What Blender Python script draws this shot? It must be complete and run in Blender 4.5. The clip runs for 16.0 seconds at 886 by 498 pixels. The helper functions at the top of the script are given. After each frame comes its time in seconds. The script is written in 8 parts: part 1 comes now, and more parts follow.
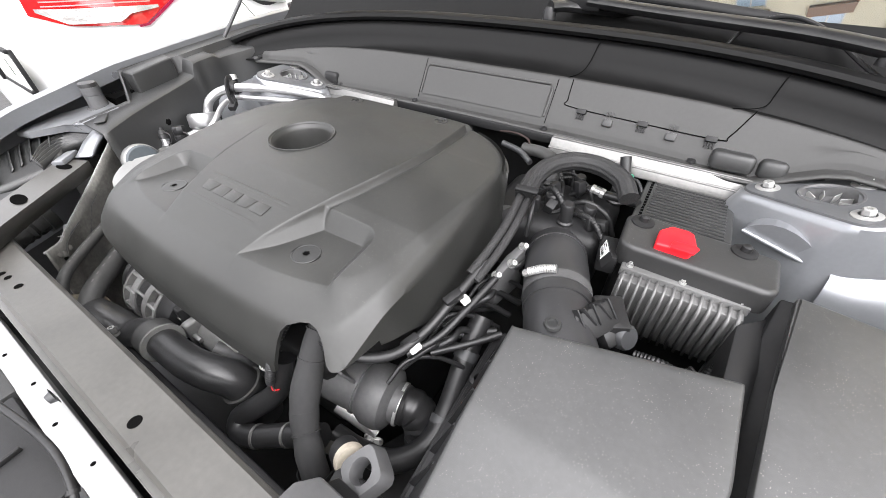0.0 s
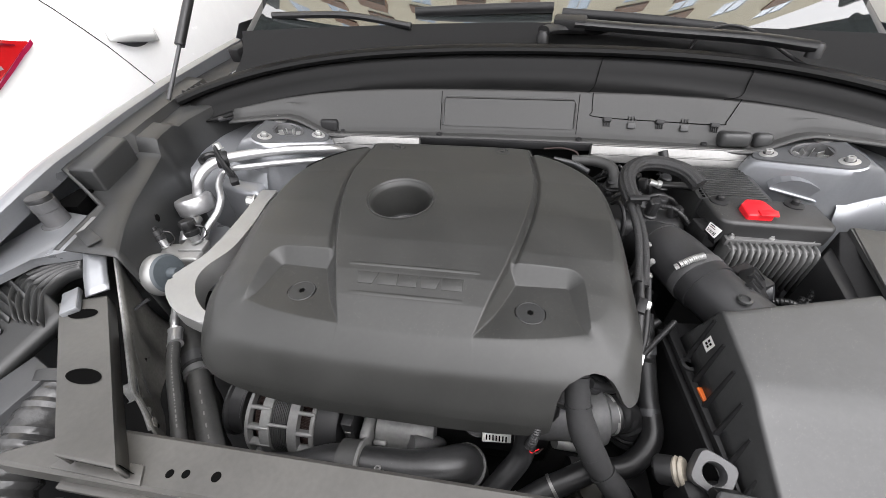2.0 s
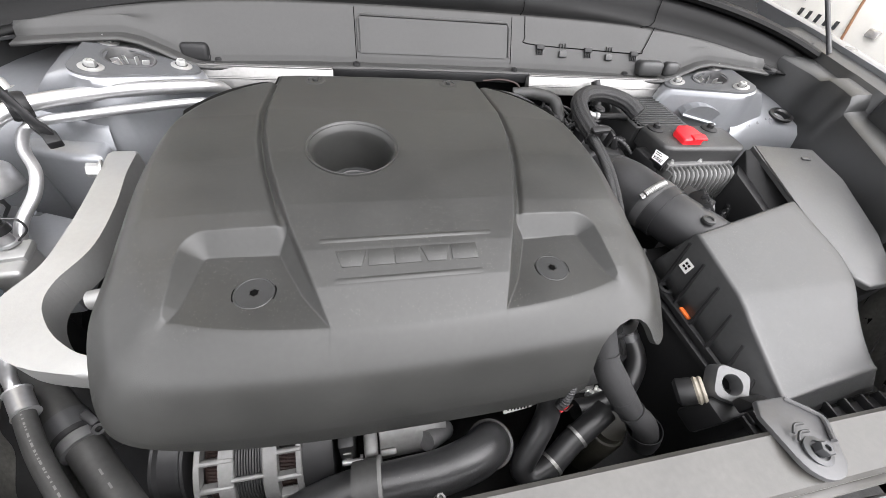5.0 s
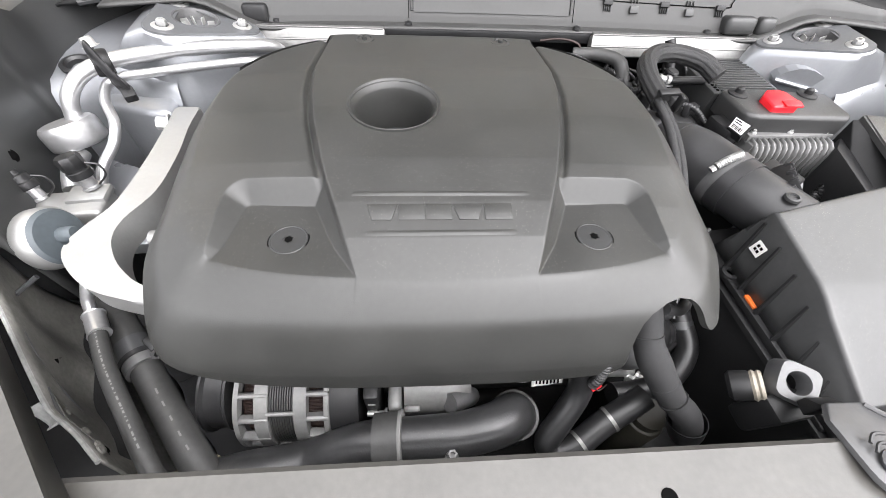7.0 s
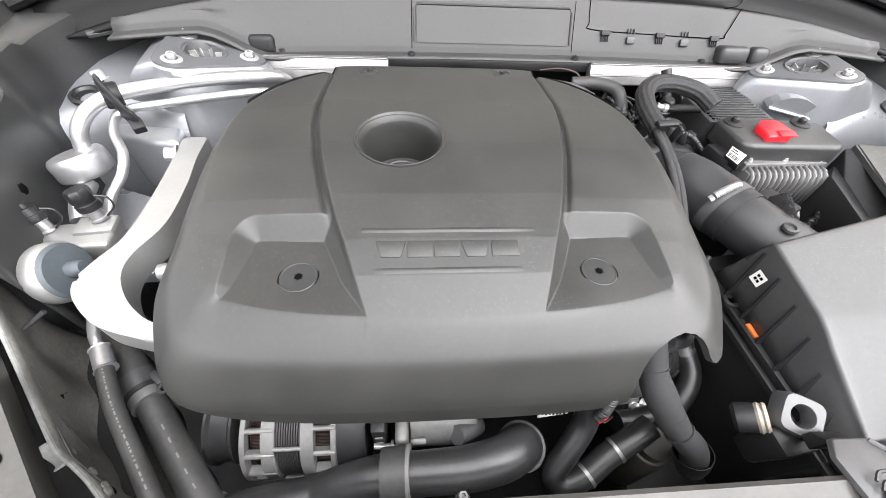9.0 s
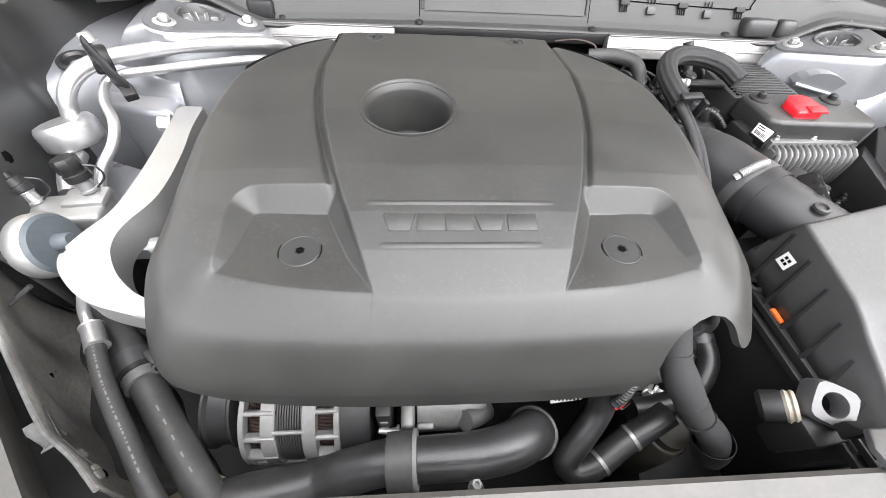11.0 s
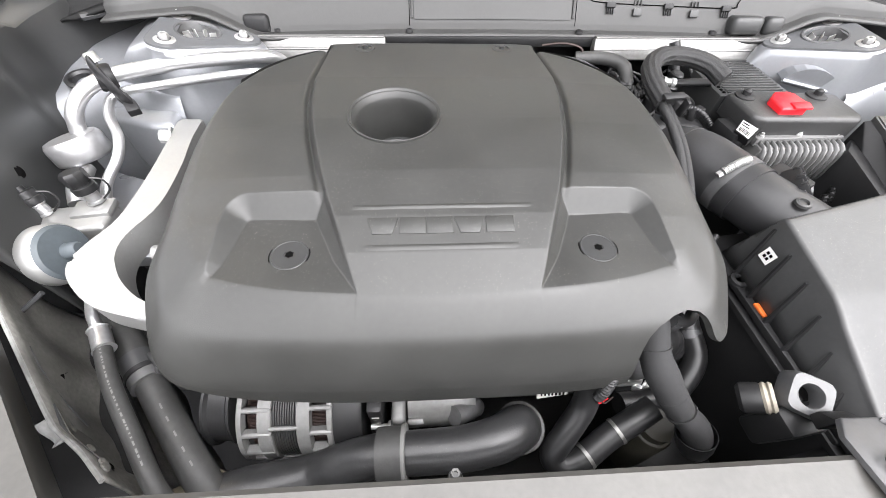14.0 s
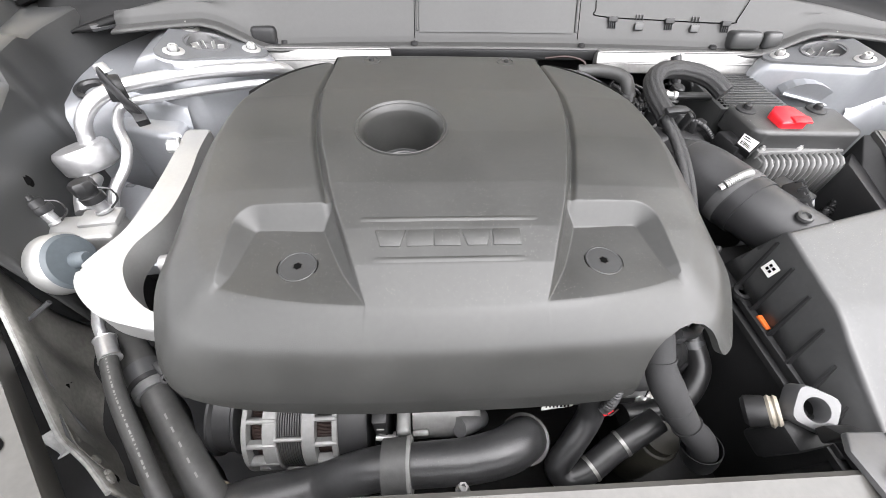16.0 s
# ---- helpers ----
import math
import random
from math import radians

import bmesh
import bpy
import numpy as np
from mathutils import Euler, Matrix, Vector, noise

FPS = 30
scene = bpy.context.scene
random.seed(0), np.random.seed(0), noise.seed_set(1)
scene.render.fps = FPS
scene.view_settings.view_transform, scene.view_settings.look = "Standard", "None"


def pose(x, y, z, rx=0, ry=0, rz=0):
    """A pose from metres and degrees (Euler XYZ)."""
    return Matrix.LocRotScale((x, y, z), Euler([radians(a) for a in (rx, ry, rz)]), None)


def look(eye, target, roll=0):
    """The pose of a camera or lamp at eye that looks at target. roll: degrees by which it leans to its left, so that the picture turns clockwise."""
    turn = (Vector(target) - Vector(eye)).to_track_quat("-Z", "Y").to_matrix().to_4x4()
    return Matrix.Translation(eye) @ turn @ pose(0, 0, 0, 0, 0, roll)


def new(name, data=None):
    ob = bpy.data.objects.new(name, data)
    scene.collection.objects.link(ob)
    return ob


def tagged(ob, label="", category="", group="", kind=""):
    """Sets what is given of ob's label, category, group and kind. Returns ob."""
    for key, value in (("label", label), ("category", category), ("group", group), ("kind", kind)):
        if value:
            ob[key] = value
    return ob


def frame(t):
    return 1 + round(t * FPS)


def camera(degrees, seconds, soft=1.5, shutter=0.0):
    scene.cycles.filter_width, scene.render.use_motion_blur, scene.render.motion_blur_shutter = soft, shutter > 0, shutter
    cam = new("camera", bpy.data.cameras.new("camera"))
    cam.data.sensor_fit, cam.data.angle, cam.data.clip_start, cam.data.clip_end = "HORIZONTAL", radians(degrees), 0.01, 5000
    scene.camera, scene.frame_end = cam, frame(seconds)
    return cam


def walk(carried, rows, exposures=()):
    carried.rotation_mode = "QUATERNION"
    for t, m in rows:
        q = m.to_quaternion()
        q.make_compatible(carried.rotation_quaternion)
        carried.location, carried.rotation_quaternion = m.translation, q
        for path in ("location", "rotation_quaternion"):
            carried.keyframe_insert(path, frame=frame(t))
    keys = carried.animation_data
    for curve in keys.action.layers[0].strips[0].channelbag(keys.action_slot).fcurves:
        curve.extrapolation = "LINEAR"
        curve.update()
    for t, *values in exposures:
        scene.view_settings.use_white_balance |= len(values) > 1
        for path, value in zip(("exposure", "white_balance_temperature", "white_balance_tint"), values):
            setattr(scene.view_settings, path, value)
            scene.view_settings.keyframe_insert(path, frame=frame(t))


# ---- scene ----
cam = camera(100.1, 16.0, 0.3)
METRES, EYE, TILT, LEAN, TURN = 8.0, 1.5, 0.0, 0.0, 0.0
PATH = [
    (0, (0.337, -0.259, 1.212), (-0.505, 1.017, -0.077), -0.5),
    (0.5, (0.318, -0.271, 1.217), (-0.518, 1.007, -0.074), 0.3),
    (1, (0.2, -0.369, 1.256), (-0.53, 1.072, 0.076), 1.6),
    (1.5, (0.039, -0.442, 1.293), (-0.413, 1.073, 0.067), -1.0),
    (2, (-0.059, -0.377, 1.284), (-0.312, 1.115, -0.023), -1.8),
    (2.5, (-0.123, -0.35, 1.282), (-0.032, 1.141, -0.048), 3.4),
    (3, (-0.21, -0.333, 1.271), (0.459, 0.999, -0.063), 9.6),
    (3.5, (-0.278, -0.307, 1.26), (0.432, 1.01, -0.067), 12.1),
    (3.7, (-0.286, -0.302, 1.258), (0.399, 1.008, -0.088), 12.5),
    (5.8, (-0.173, -0.29, 1.2), (0.14, 1.007, -0.289), 8.1),
    (6, (-0.176, -0.29, 1.201), (0.115, 1.013, -0.287), 8.0),
    (6.5, (-0.186, -0.3, 1.2), (-0.057, 0.954, -0.353), 4.3),
    (7, (-0.187, -0.302, 1.195), (-0.049, 0.943, -0.364), 4.2),
    (7.5, (-0.194, -0.292, 1.21), (-0.078, 0.995, -0.317), 2.6),
    (8, (-0.199, -0.293, 1.216), (-0.073, 1.009, -0.298), 3.4),
    (8.5, (-0.198, -0.292, 1.218), (-0.064, 1.009, -0.294), 3.6),
    (8.7, (-0.198, -0.289, 1.217), (-0.051, 1.004, -0.301), 4.0),
    (10.8, (-0.203, -0.278, 1.195), (-0.046, 1.002, -0.334), 5.6),
    (11, (-0.207, -0.278, 1.186), (-0.057, 0.962, -0.376), 5.1),
    (11.5, (-0.212, -0.285, 1.185), (-0.088, 0.953, -0.382), 5.7),
    (12, (-0.191, -0.276, 1.189), (-0.01, 0.968, -0.367), 6.7),
    (12.5, (-0.195, -0.279, 1.193), (-0.034, 0.979, -0.353), 6.2),
    (13, (-0.194, -0.285, 1.198), (-0.034, 0.975, -0.347), 5.7),
    (13.5, (-0.183, -0.297, 1.189), (-0.039, 0.93, -0.384), 3.9),
    (14, (-0.182, -0.29, 1.2), (-0.076, 0.96, -0.358), 2.4),
    (14.5, (-0.187, -0.286, 1.206), (-0.066, 0.992, -0.328), 3.7),
    (15, (-0.188, -0.291, 1.207), (-0.064, 0.992, -0.322), 4.2),
    (15.5, (-0.188, -0.288, 1.204), (-0.061, 0.984, -0.335), 3.6),
    (16, (-0.19, -0.287, 1.206), (-0.079, 0.989, -0.33), 2.8),
]
EXPOSURES = [(0.0, 2.21, 6420, 13), (1.2, 1.93, 6420, 13), (2.0, 1.61, 6420, 13), (2.5, 1.77, 6420, 13), (3.0, 1.92, 6420, 13), (3.5, 1.60, 6420, 13), (6.0, 2.37, 6420, 13), (16.0, 2.56, 6420, 13)]
walk(cam, [(t, look(eye, target, roll)) for t, eye, target, roll in PATH], EXPOSURES)

# ---------------------------------------------------------------- world and light
world = bpy.data.worlds.new("hazy_sky")
scene.world = world
world.use_nodes = True
wn = world.node_tree
sky = wn.nodes.new("ShaderNodeTexSky")
sky.sky_type = "NISHITA"
sky.sun_disc = False
sky.sun_elevation, sky.sun_rotation = radians(60), radians(130)
sky.air_density, sky.dust_density, sky.ozone_density = 1.0, 2.0, 0.5
haze = wn.nodes.new("ShaderNodeHueSaturation")
haze.inputs["Saturation"].default_value = 0.06
wn.links.new(sky.outputs[0], haze.inputs["Color"])
wn.links.new(haze.outputs[0], wn.nodes["Background"].inputs[0])
wn.nodes["Background"].inputs[1].default_value = 0.15

# overcast: a wide soft sun from in front of the car
sun = new("sun", bpy.data.lights.new("sun", "SUN"))
sun.data.energy, sun.data.angle, sun.data.color = 1.3, radians(110), (1.0, 0.985, 0.96)
sun.matrix_world = look((2.8, -4.0, 9.5), (0, 0, 0))


# ---------------------------------------------------------------- materials
def material(name, colour, rough=0.5, metal=0.0, grain=400.0, bump=0.15, stain=0.25, dust=0.0, spec=0.5, coat=0.0, bump_size=0.0006, sparse=0.8):
    """A procedural surface: base colour with stains at a coarse scale, grain at a fine one, relief, and specks of dust."""
    m = bpy.data.materials.new(name)
    m.use_nodes = True
    nt = m.node_tree
    b = nt.nodes["Principled BSDF"]
    b.inputs["Metallic"].default_value = metal
    b.inputs["Specular IOR Level"].default_value = spec
    b.inputs["Coat Weight"].default_value = coat
    tc = nt.nodes.new("ShaderNodeTexCoord")
    fine = nt.nodes.new("ShaderNodeTexNoise")
    fine.inputs["Scale"].default_value, fine.inputs["Detail"].default_value = grain, 3
    wide = nt.nodes.new("ShaderNodeTexNoise")
    wide.inputs["Scale"].default_value, wide.inputs["Detail"].default_value = 14.0, 5
    for n in (fine, wide):
        nt.links.new(tc.outputs["Object"], n.inputs["Vector"])
    ramp = nt.nodes.new("ShaderNodeMapRange")
    ramp.inputs[1].default_value, ramp.inputs[2].default_value = 0.3, 0.7
    ramp.inputs[3].default_value, ramp.inputs[4].default_value = 1 - stain, 1 + stain
    nt.links.new(wide.outputs[0], ramp.inputs[0])
    base = nt.nodes.new("ShaderNodeMix")
    base.data_type, base.blend_type = "RGBA", "MULTIPLY"
    base.inputs[0].default_value = 1.0
    base.inputs[6].default_value = (*colour, 1)
    mottle = nt.nodes.new("ShaderNodeTexNoise")
    mottle.inputs["Scale"].default_value, mottle.inputs["Detail"].default_value = 170.0, 4
    nt.links.new(tc.outputs["Object"], mottle.inputs["Vector"])
    fleck = nt.nodes.new("ShaderNodeMapRange")
    fleck.inputs[1].default_value, fleck.inputs[2].default_value = 0.3, 0.7
    fleck.inputs[3].default_value, fleck.inputs[4].default_value = 1 - 0.5 * stain, 1 + 0.5 * stain
    nt.links.new(mottle.outputs[0], fleck.inputs[0])
    times = nt.nodes.new("ShaderNodeMath")
    times.operation = "MULTIPLY"
    nt.links.new(ramp.outputs[0], times.inputs[0])
    nt.links.new(fleck.outputs[0], times.inputs[1])
    nt.links.new(times.outputs[0], base.inputs[7])
    out = base.outputs[2]
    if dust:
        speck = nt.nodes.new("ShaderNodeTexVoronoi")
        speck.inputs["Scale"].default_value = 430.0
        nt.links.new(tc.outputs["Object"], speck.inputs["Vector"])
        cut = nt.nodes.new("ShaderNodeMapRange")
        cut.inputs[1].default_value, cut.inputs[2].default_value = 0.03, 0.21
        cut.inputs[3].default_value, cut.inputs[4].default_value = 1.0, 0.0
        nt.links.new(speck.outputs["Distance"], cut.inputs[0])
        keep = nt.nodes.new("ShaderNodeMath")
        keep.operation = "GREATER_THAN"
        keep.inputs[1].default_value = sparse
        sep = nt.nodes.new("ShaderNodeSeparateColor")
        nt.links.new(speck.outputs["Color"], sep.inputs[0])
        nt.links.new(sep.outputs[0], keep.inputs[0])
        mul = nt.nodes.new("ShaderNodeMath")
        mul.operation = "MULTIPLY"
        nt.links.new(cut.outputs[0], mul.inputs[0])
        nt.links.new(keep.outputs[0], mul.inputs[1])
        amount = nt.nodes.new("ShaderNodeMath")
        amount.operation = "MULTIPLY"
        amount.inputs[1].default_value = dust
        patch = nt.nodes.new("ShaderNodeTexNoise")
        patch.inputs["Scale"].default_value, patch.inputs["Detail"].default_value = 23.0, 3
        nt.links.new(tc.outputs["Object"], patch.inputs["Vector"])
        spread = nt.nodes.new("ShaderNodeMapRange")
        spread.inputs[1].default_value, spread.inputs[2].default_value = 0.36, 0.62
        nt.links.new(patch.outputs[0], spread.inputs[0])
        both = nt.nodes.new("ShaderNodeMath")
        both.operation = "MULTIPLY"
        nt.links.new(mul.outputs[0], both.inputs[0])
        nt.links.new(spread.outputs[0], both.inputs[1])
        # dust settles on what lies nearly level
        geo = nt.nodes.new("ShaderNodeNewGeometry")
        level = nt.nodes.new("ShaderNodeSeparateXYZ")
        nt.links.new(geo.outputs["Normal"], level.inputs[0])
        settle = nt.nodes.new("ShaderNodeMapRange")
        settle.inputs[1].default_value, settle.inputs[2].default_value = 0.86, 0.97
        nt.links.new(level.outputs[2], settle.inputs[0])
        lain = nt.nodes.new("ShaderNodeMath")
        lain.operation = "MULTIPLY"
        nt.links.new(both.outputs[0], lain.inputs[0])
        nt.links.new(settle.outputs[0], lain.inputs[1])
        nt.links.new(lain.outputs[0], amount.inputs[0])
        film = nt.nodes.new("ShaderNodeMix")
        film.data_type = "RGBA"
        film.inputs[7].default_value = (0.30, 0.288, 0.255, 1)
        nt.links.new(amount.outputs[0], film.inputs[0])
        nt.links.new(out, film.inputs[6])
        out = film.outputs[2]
    nt.links.new(out, b.inputs["Base Color"])
    rr = nt.nodes.new("ShaderNodeMapRange")
    rr.inputs[3].default_value, rr.inputs[4].default_value = max(0.03, rough - 0.12), min(1, rough + 0.12)
    nt.links.new(wide.outputs[0], rr.inputs[0])
    nt.links.new(rr.outputs[0], b.inputs["Roughness"])
    if bump:
        bp = nt.nodes.new("ShaderNodeBump")
        bp.inputs["Strength"].default_value, bp.inputs["Distance"].default_value = bump, bump_size
        nt.links.new(fine.outputs[0], bp.inputs["Height"])
        nt.links.new(bp.outputs[0], b.inputs["Normal"])
    return m


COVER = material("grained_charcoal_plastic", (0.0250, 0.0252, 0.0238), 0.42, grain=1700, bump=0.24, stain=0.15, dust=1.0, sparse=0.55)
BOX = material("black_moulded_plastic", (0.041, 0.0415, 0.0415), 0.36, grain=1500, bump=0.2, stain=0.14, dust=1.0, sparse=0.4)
DARK = material("dark_plastic", (0.013, 0.013, 0.0135), 0.48, grain=700, bump=0.2, stain=0.2, dust=0.1, spec=0.32)
TRIM = material("grey_black_trim_plastic", (0.025, 0.0255, 0.0255), 0.4, grain=800, bump=0.2, stain=0.12, dust=0.1)
COWL = material("cowl_plastic", (0.032, 0.032, 0.031), 0.55, grain=800, bump=0.2, stain=0.08)
CHANNEL = material("black_soft_rubber", (0.006, 0.006, 0.006), 0.46, grain=300, bump=0.1, stain=0.15, spec=0.14)
RUBBER = material("black_rubber", (0.015, 0.015, 0.0155), 0.36, grain=300, bump=0.12, stain=0.3, spec=0.42)
HOSE = material("dusty_rubber_hose", (0.034, 0.034, 0.033), 0.55, grain=500, bump=0.15, stain=0.25, dust=0.1)
BEAM = material("black_painted_steel", (0.060, 0.058, 0.0535), 0.32, grain=600, bump=0.08, stain=0.15)
PAINT = material("silver_blue_car_paint", (0.27, 0.278, 0.292), 0.32, metal=0.6, grain=1500, bump=0.03, stain=0.05, coat=0.3)
ALU = material("cast_aluminium", (0.31, 0.31, 0.303), 0.45, metal=0.65, grain=500, bump=0.2, stain=0.05)
PIPE = material("bare_aluminium_pipe", (0.46, 0.46, 0.465), 0.33, metal=0.8, grain=500, bump=0.06, stain=0.1)
STEEL = material("zinc_steel", (0.48, 0.48, 0.47), 0.34, metal=0.6, grain=700, bump=0.05, stain=0.1)
GREYCAST = material("grey_cast_metal", (0.095, 0.095, 0.096), 0.55, metal=0.25, grain=500, bump=0.2, stain=0.2)
RED = material("red_plastic", (0.62, 0.012, 0.02), 0.38, grain=900, bump=0.08, stain=0.05)
WHITE = material("white_label", (0.75, 0.75, 0.73), 0.5, bump=0, stain=0.03)
# black for print and joints, and painted as the shade in uncut holes
INK_SHADE = material("black_ink_and_hole_shade", (0.004, 0.004, 0.004), 0.9, bump=0, stain=0.03, spec=0.0)
ORANGE = material("orange_plastic", (0.75, 0.16, 0.03), 0.45, bump=0, stain=0.05)
WCAR = material("white_car_paint", (0.80, 0.80, 0.79), 0.22, grain=2000, bump=0.0, stain=0.02, coat=0.5)
TAPE = material("cloth_tape", (0.016, 0.016, 0.0165), 0.85, grain=1600, bump=0.5, stain=0.2)
DUSTY = material("dusty_sheet", (0.125, 0.122, 0.112), 0.45, grain=500, bump=0.2, stain=0.45)
PALE = material("pale_print", (0.12, 0.12, 0.115), 0.7, bump=0, stain=0.1)
COPPER = material("copper_winding", (0.022, 0.012, 0.010), 0.5, metal=0.3, grain=300, bump=0.3)
RUST = material("rusty_steel", (0.20, 0.10, 0.045), 0.7, grain=500, bump=0.3, stain=0.4)
PALE_EDGE = material("worn_pale_edge", (0.22, 0.22, 0.215), 0.5, bump=0.1, stain=0.4)
FOIL = material("brushed_bar", (0.225, 0.223, 0.216), 0.36, metal=0.7, grain=500, bump=0.08, stain=0.16)
RADHOSE = material("glossy_rubber_hose", (0.024, 0.024, 0.0245), 0.36, grain=420, bump=0.3, stain=0.3, dust=0.25, sparse=0.7)
FINCAST = material("fin_casting", (0.13, 0.13, 0.128), 0.42, metal=0.3, grain=600, bump=0.12, stain=0.12)
ELBOW = material("grey_rubber_elbow", (0.025, 0.025, 0.026), 0.42, grain=600, bump=0.12, stain=0.15, dust=0.15)
ASPHALT = material("asphalt", (0.05, 0.05, 0.05), 0.9, grain=120, bump=0.5, stain=0.3, bump_size=0.004)
STONE = material("beige_render", (0.80, 0.73, 0.54), 0.85, grain=60, bump=0.2, stain=0.08, bump_size=0.003)
CONCRETE = material("grey_render", (0.16, 0.155, 0.145), 0.85, grain=60, bump=0.2, stain=0.1, bump_size=0.003)
BROWN = material("brown_cladding", (0.24, 0.12, 0.06), 0.7, grain=60, bump=0.2, stain=0.1)
PAINTW = material("window_frame_paint", (0.7, 0.7, 0.68), 0.5, bump=0, stain=0.05)
GREYBR = material("grey_bracket_plastic", (0.075, 0.075, 0.077), 0.40, bump=0.15, stain=0.12)
GREYPLATE = material("grey_plate", (0.042, 0.043, 0.045), 0.4, metal=0.0, bump=0.1, stain=0.1)
TOWERTOP = material("grey_tower_paint", (0.095, 0.098, 0.102), 0.42, metal=0.2, bump=0.06, stain=0.1)
LAMPRED = material("red_lamp_lens", (0.42, 0.008, 0.01), 0.1, bump=0, stain=0.1, coat=1.0)
LAMPCLEAR = material("clear_lamp_reflector", (0.62, 0.6, 0.58), 0.2, metal=0.6, grain=60, bump=0.5, stain=0.3, coat=1.0, bump_size=0.004)


def glass(name, tint, rough=0.02, clear=0.5, ior=1.6):
    m = bpy.data.materials.new(name)
    m.use_nodes = True
    b = m.node_tree.nodes["Principled BSDF"]
    b.inputs["Base Color"].default_value = (*tint, 1)
    b.inputs["Roughness"].default_value = rough
    b.inputs["Transmission Weight"].default_value = clear
    b.inputs["IOR"].default_value = ior
    b.inputs["Coat Weight"].default_value = 0.6
    b.inputs["Coat Roughness"].default_value = 0.01
    return m


SCREEN = glass("windscreen_glass", (0.03, 0.035, 0.035), 0.01, 0.25, 2.3)
CARGLASS = glass("dark_car_glass", (0.03, 0.025, 0.022), 0.03, 0.1)
BLUEGLASS = glass("blue_window_glass", (0.42, 0.57, 0.74), 0.3, 0.0)


# ---------------------------------------------------------------- modelling helpers
def thing(name, label, category, at=(0, 0, 0), group="", kind=""):
    e = new(name)
    e.location = at
    e.empty_display_size = 0.05
    return tagged(e, label, category, group, kind)


def obj(name, bm, mat, smooth=True):
    bmesh.ops.recalc_face_normals(bm, faces=bm.faces)
    me = bpy.data.meshes.new(name)
    bm.to_mesh(me)
    bm.free()
    me.materials.append(mat)
    if smooth:
        me.shade_smooth()
        me.set_sharp_from_angle(angle=radians(38))
    return new(name, me)


def part(name, bm, mat, parent, label="", smooth=True):
    o = obj(name, bm, mat, smooth)
    o.parent = parent
    if parent.type == "EMPTY":
        o.matrix_parent_inverse = Matrix.Translation(-parent.location)
    if label:
        o["label"] = label
    return o


def solo(name, bm, mat, label, category, group="", kind="", smooth=True):
    return tagged(obj(name, bm, mat, smooth), label, category, group, kind)


def box(bm, c, size, rot=(0, 0, 0), bevel=0.0, seg=2):
    r = bmesh.ops.create_cube(bm, size=1.0)
    vs = r["verts"]
    bmesh.ops.scale(bm, vec=size, verts=vs)
    if bevel:
        es = list({e for v in vs for e in v.link_edges})
        r = bmesh.ops.bevel(bm, geom=es, offset=bevel, segments=seg, profile=0.5, affect="EDGES")
        vs = list({v for f in r["faces"] for v in f.verts} | {v for v in vs if v.is_valid})
    bmesh.ops.transform(bm, matrix=pose(*c, *rot), verts=vs)
    return bm


def smooth_path(points, n=8):
    """Points along a curve that passes through all the given ones."""
    p = [Vector(q) for q in points]
    p = [2 * p[0] - p[1]] + p + [2 * p[-1] - p[-2]]
    out = []
    for i in range(1, len(p) - 2):
        for k in range(n):
            t = k / n
            a, b, c, d = p[i - 1 : i + 3]
            out.append(0.5 * (2 * b + (c - a) * t + (2 * a - 5 * b + 4 * c - d) * t * t + (3 * b - a - 3 * c + d) * t * t * t))
    out.append(p[-2])
    return out


def tube(bm, points, radius, seg=14, n=8, cap=True, flat=1.0, ribs=0.0, pitch=0.006, flutes=0.0):
    """A round hose along a curve; radius may be a function of the way along, 0 to 1. ribs: depth of a corrugation."""
    path = smooth_path(points, n) if n > 1 else [Vector(q) for q in points]
    if ribs:
        fine = []
        for a, b in zip(path[:-1], path[1:]):
            m = max(1, int((b - a).length / (pitch / 4)))
            fine += [a.lerp(b, k / m) for k in range(m)]
        path = fine + [path[-1]]
    rings, up = [], Vector((0.03, 0.05, 1))
    run = 0.0
    for i, q in enumerate(path):
        d = (path[min(i + 1, len(path) - 1)] - path[max(i - 1, 0)]).normalized()
        side = d.cross(up)
        if side.length < 0.05:
            side = d.cross(Vector((1, 0.1, 0)))
        side.normalize()
        up2 = side.cross(d).normalized()
        up = up2.lerp(up, 0.0)
        t = i / max(1, len(path) - 1)
        r = radius(t) if callable(radius) else radius
        if i:
            run += (q - path[i - 1]).length
        if ribs:
            r += ribs * (0.5 + 0.5 * math.cos(2 * math.pi * run / pitch)) - ribs
        rings.append([bm.verts.new(q + (r + flutes * math.cos(11 * a)) * (math.cos(a) * side * flat + math.sin(a) * up2)) for a in (2 * math.pi * k / seg for k in range(seg))])
    for a, b in zip(rings[:-1], rings[1:]):
        for k in range(seg):
            bm.faces.new((a[k], a[(k + 1) % seg], b[(k + 1) % seg], b[k]))
    if cap:
        bm.faces.new(rings[0][::-1])
        bm.faces.new(rings[-1])
    return bm


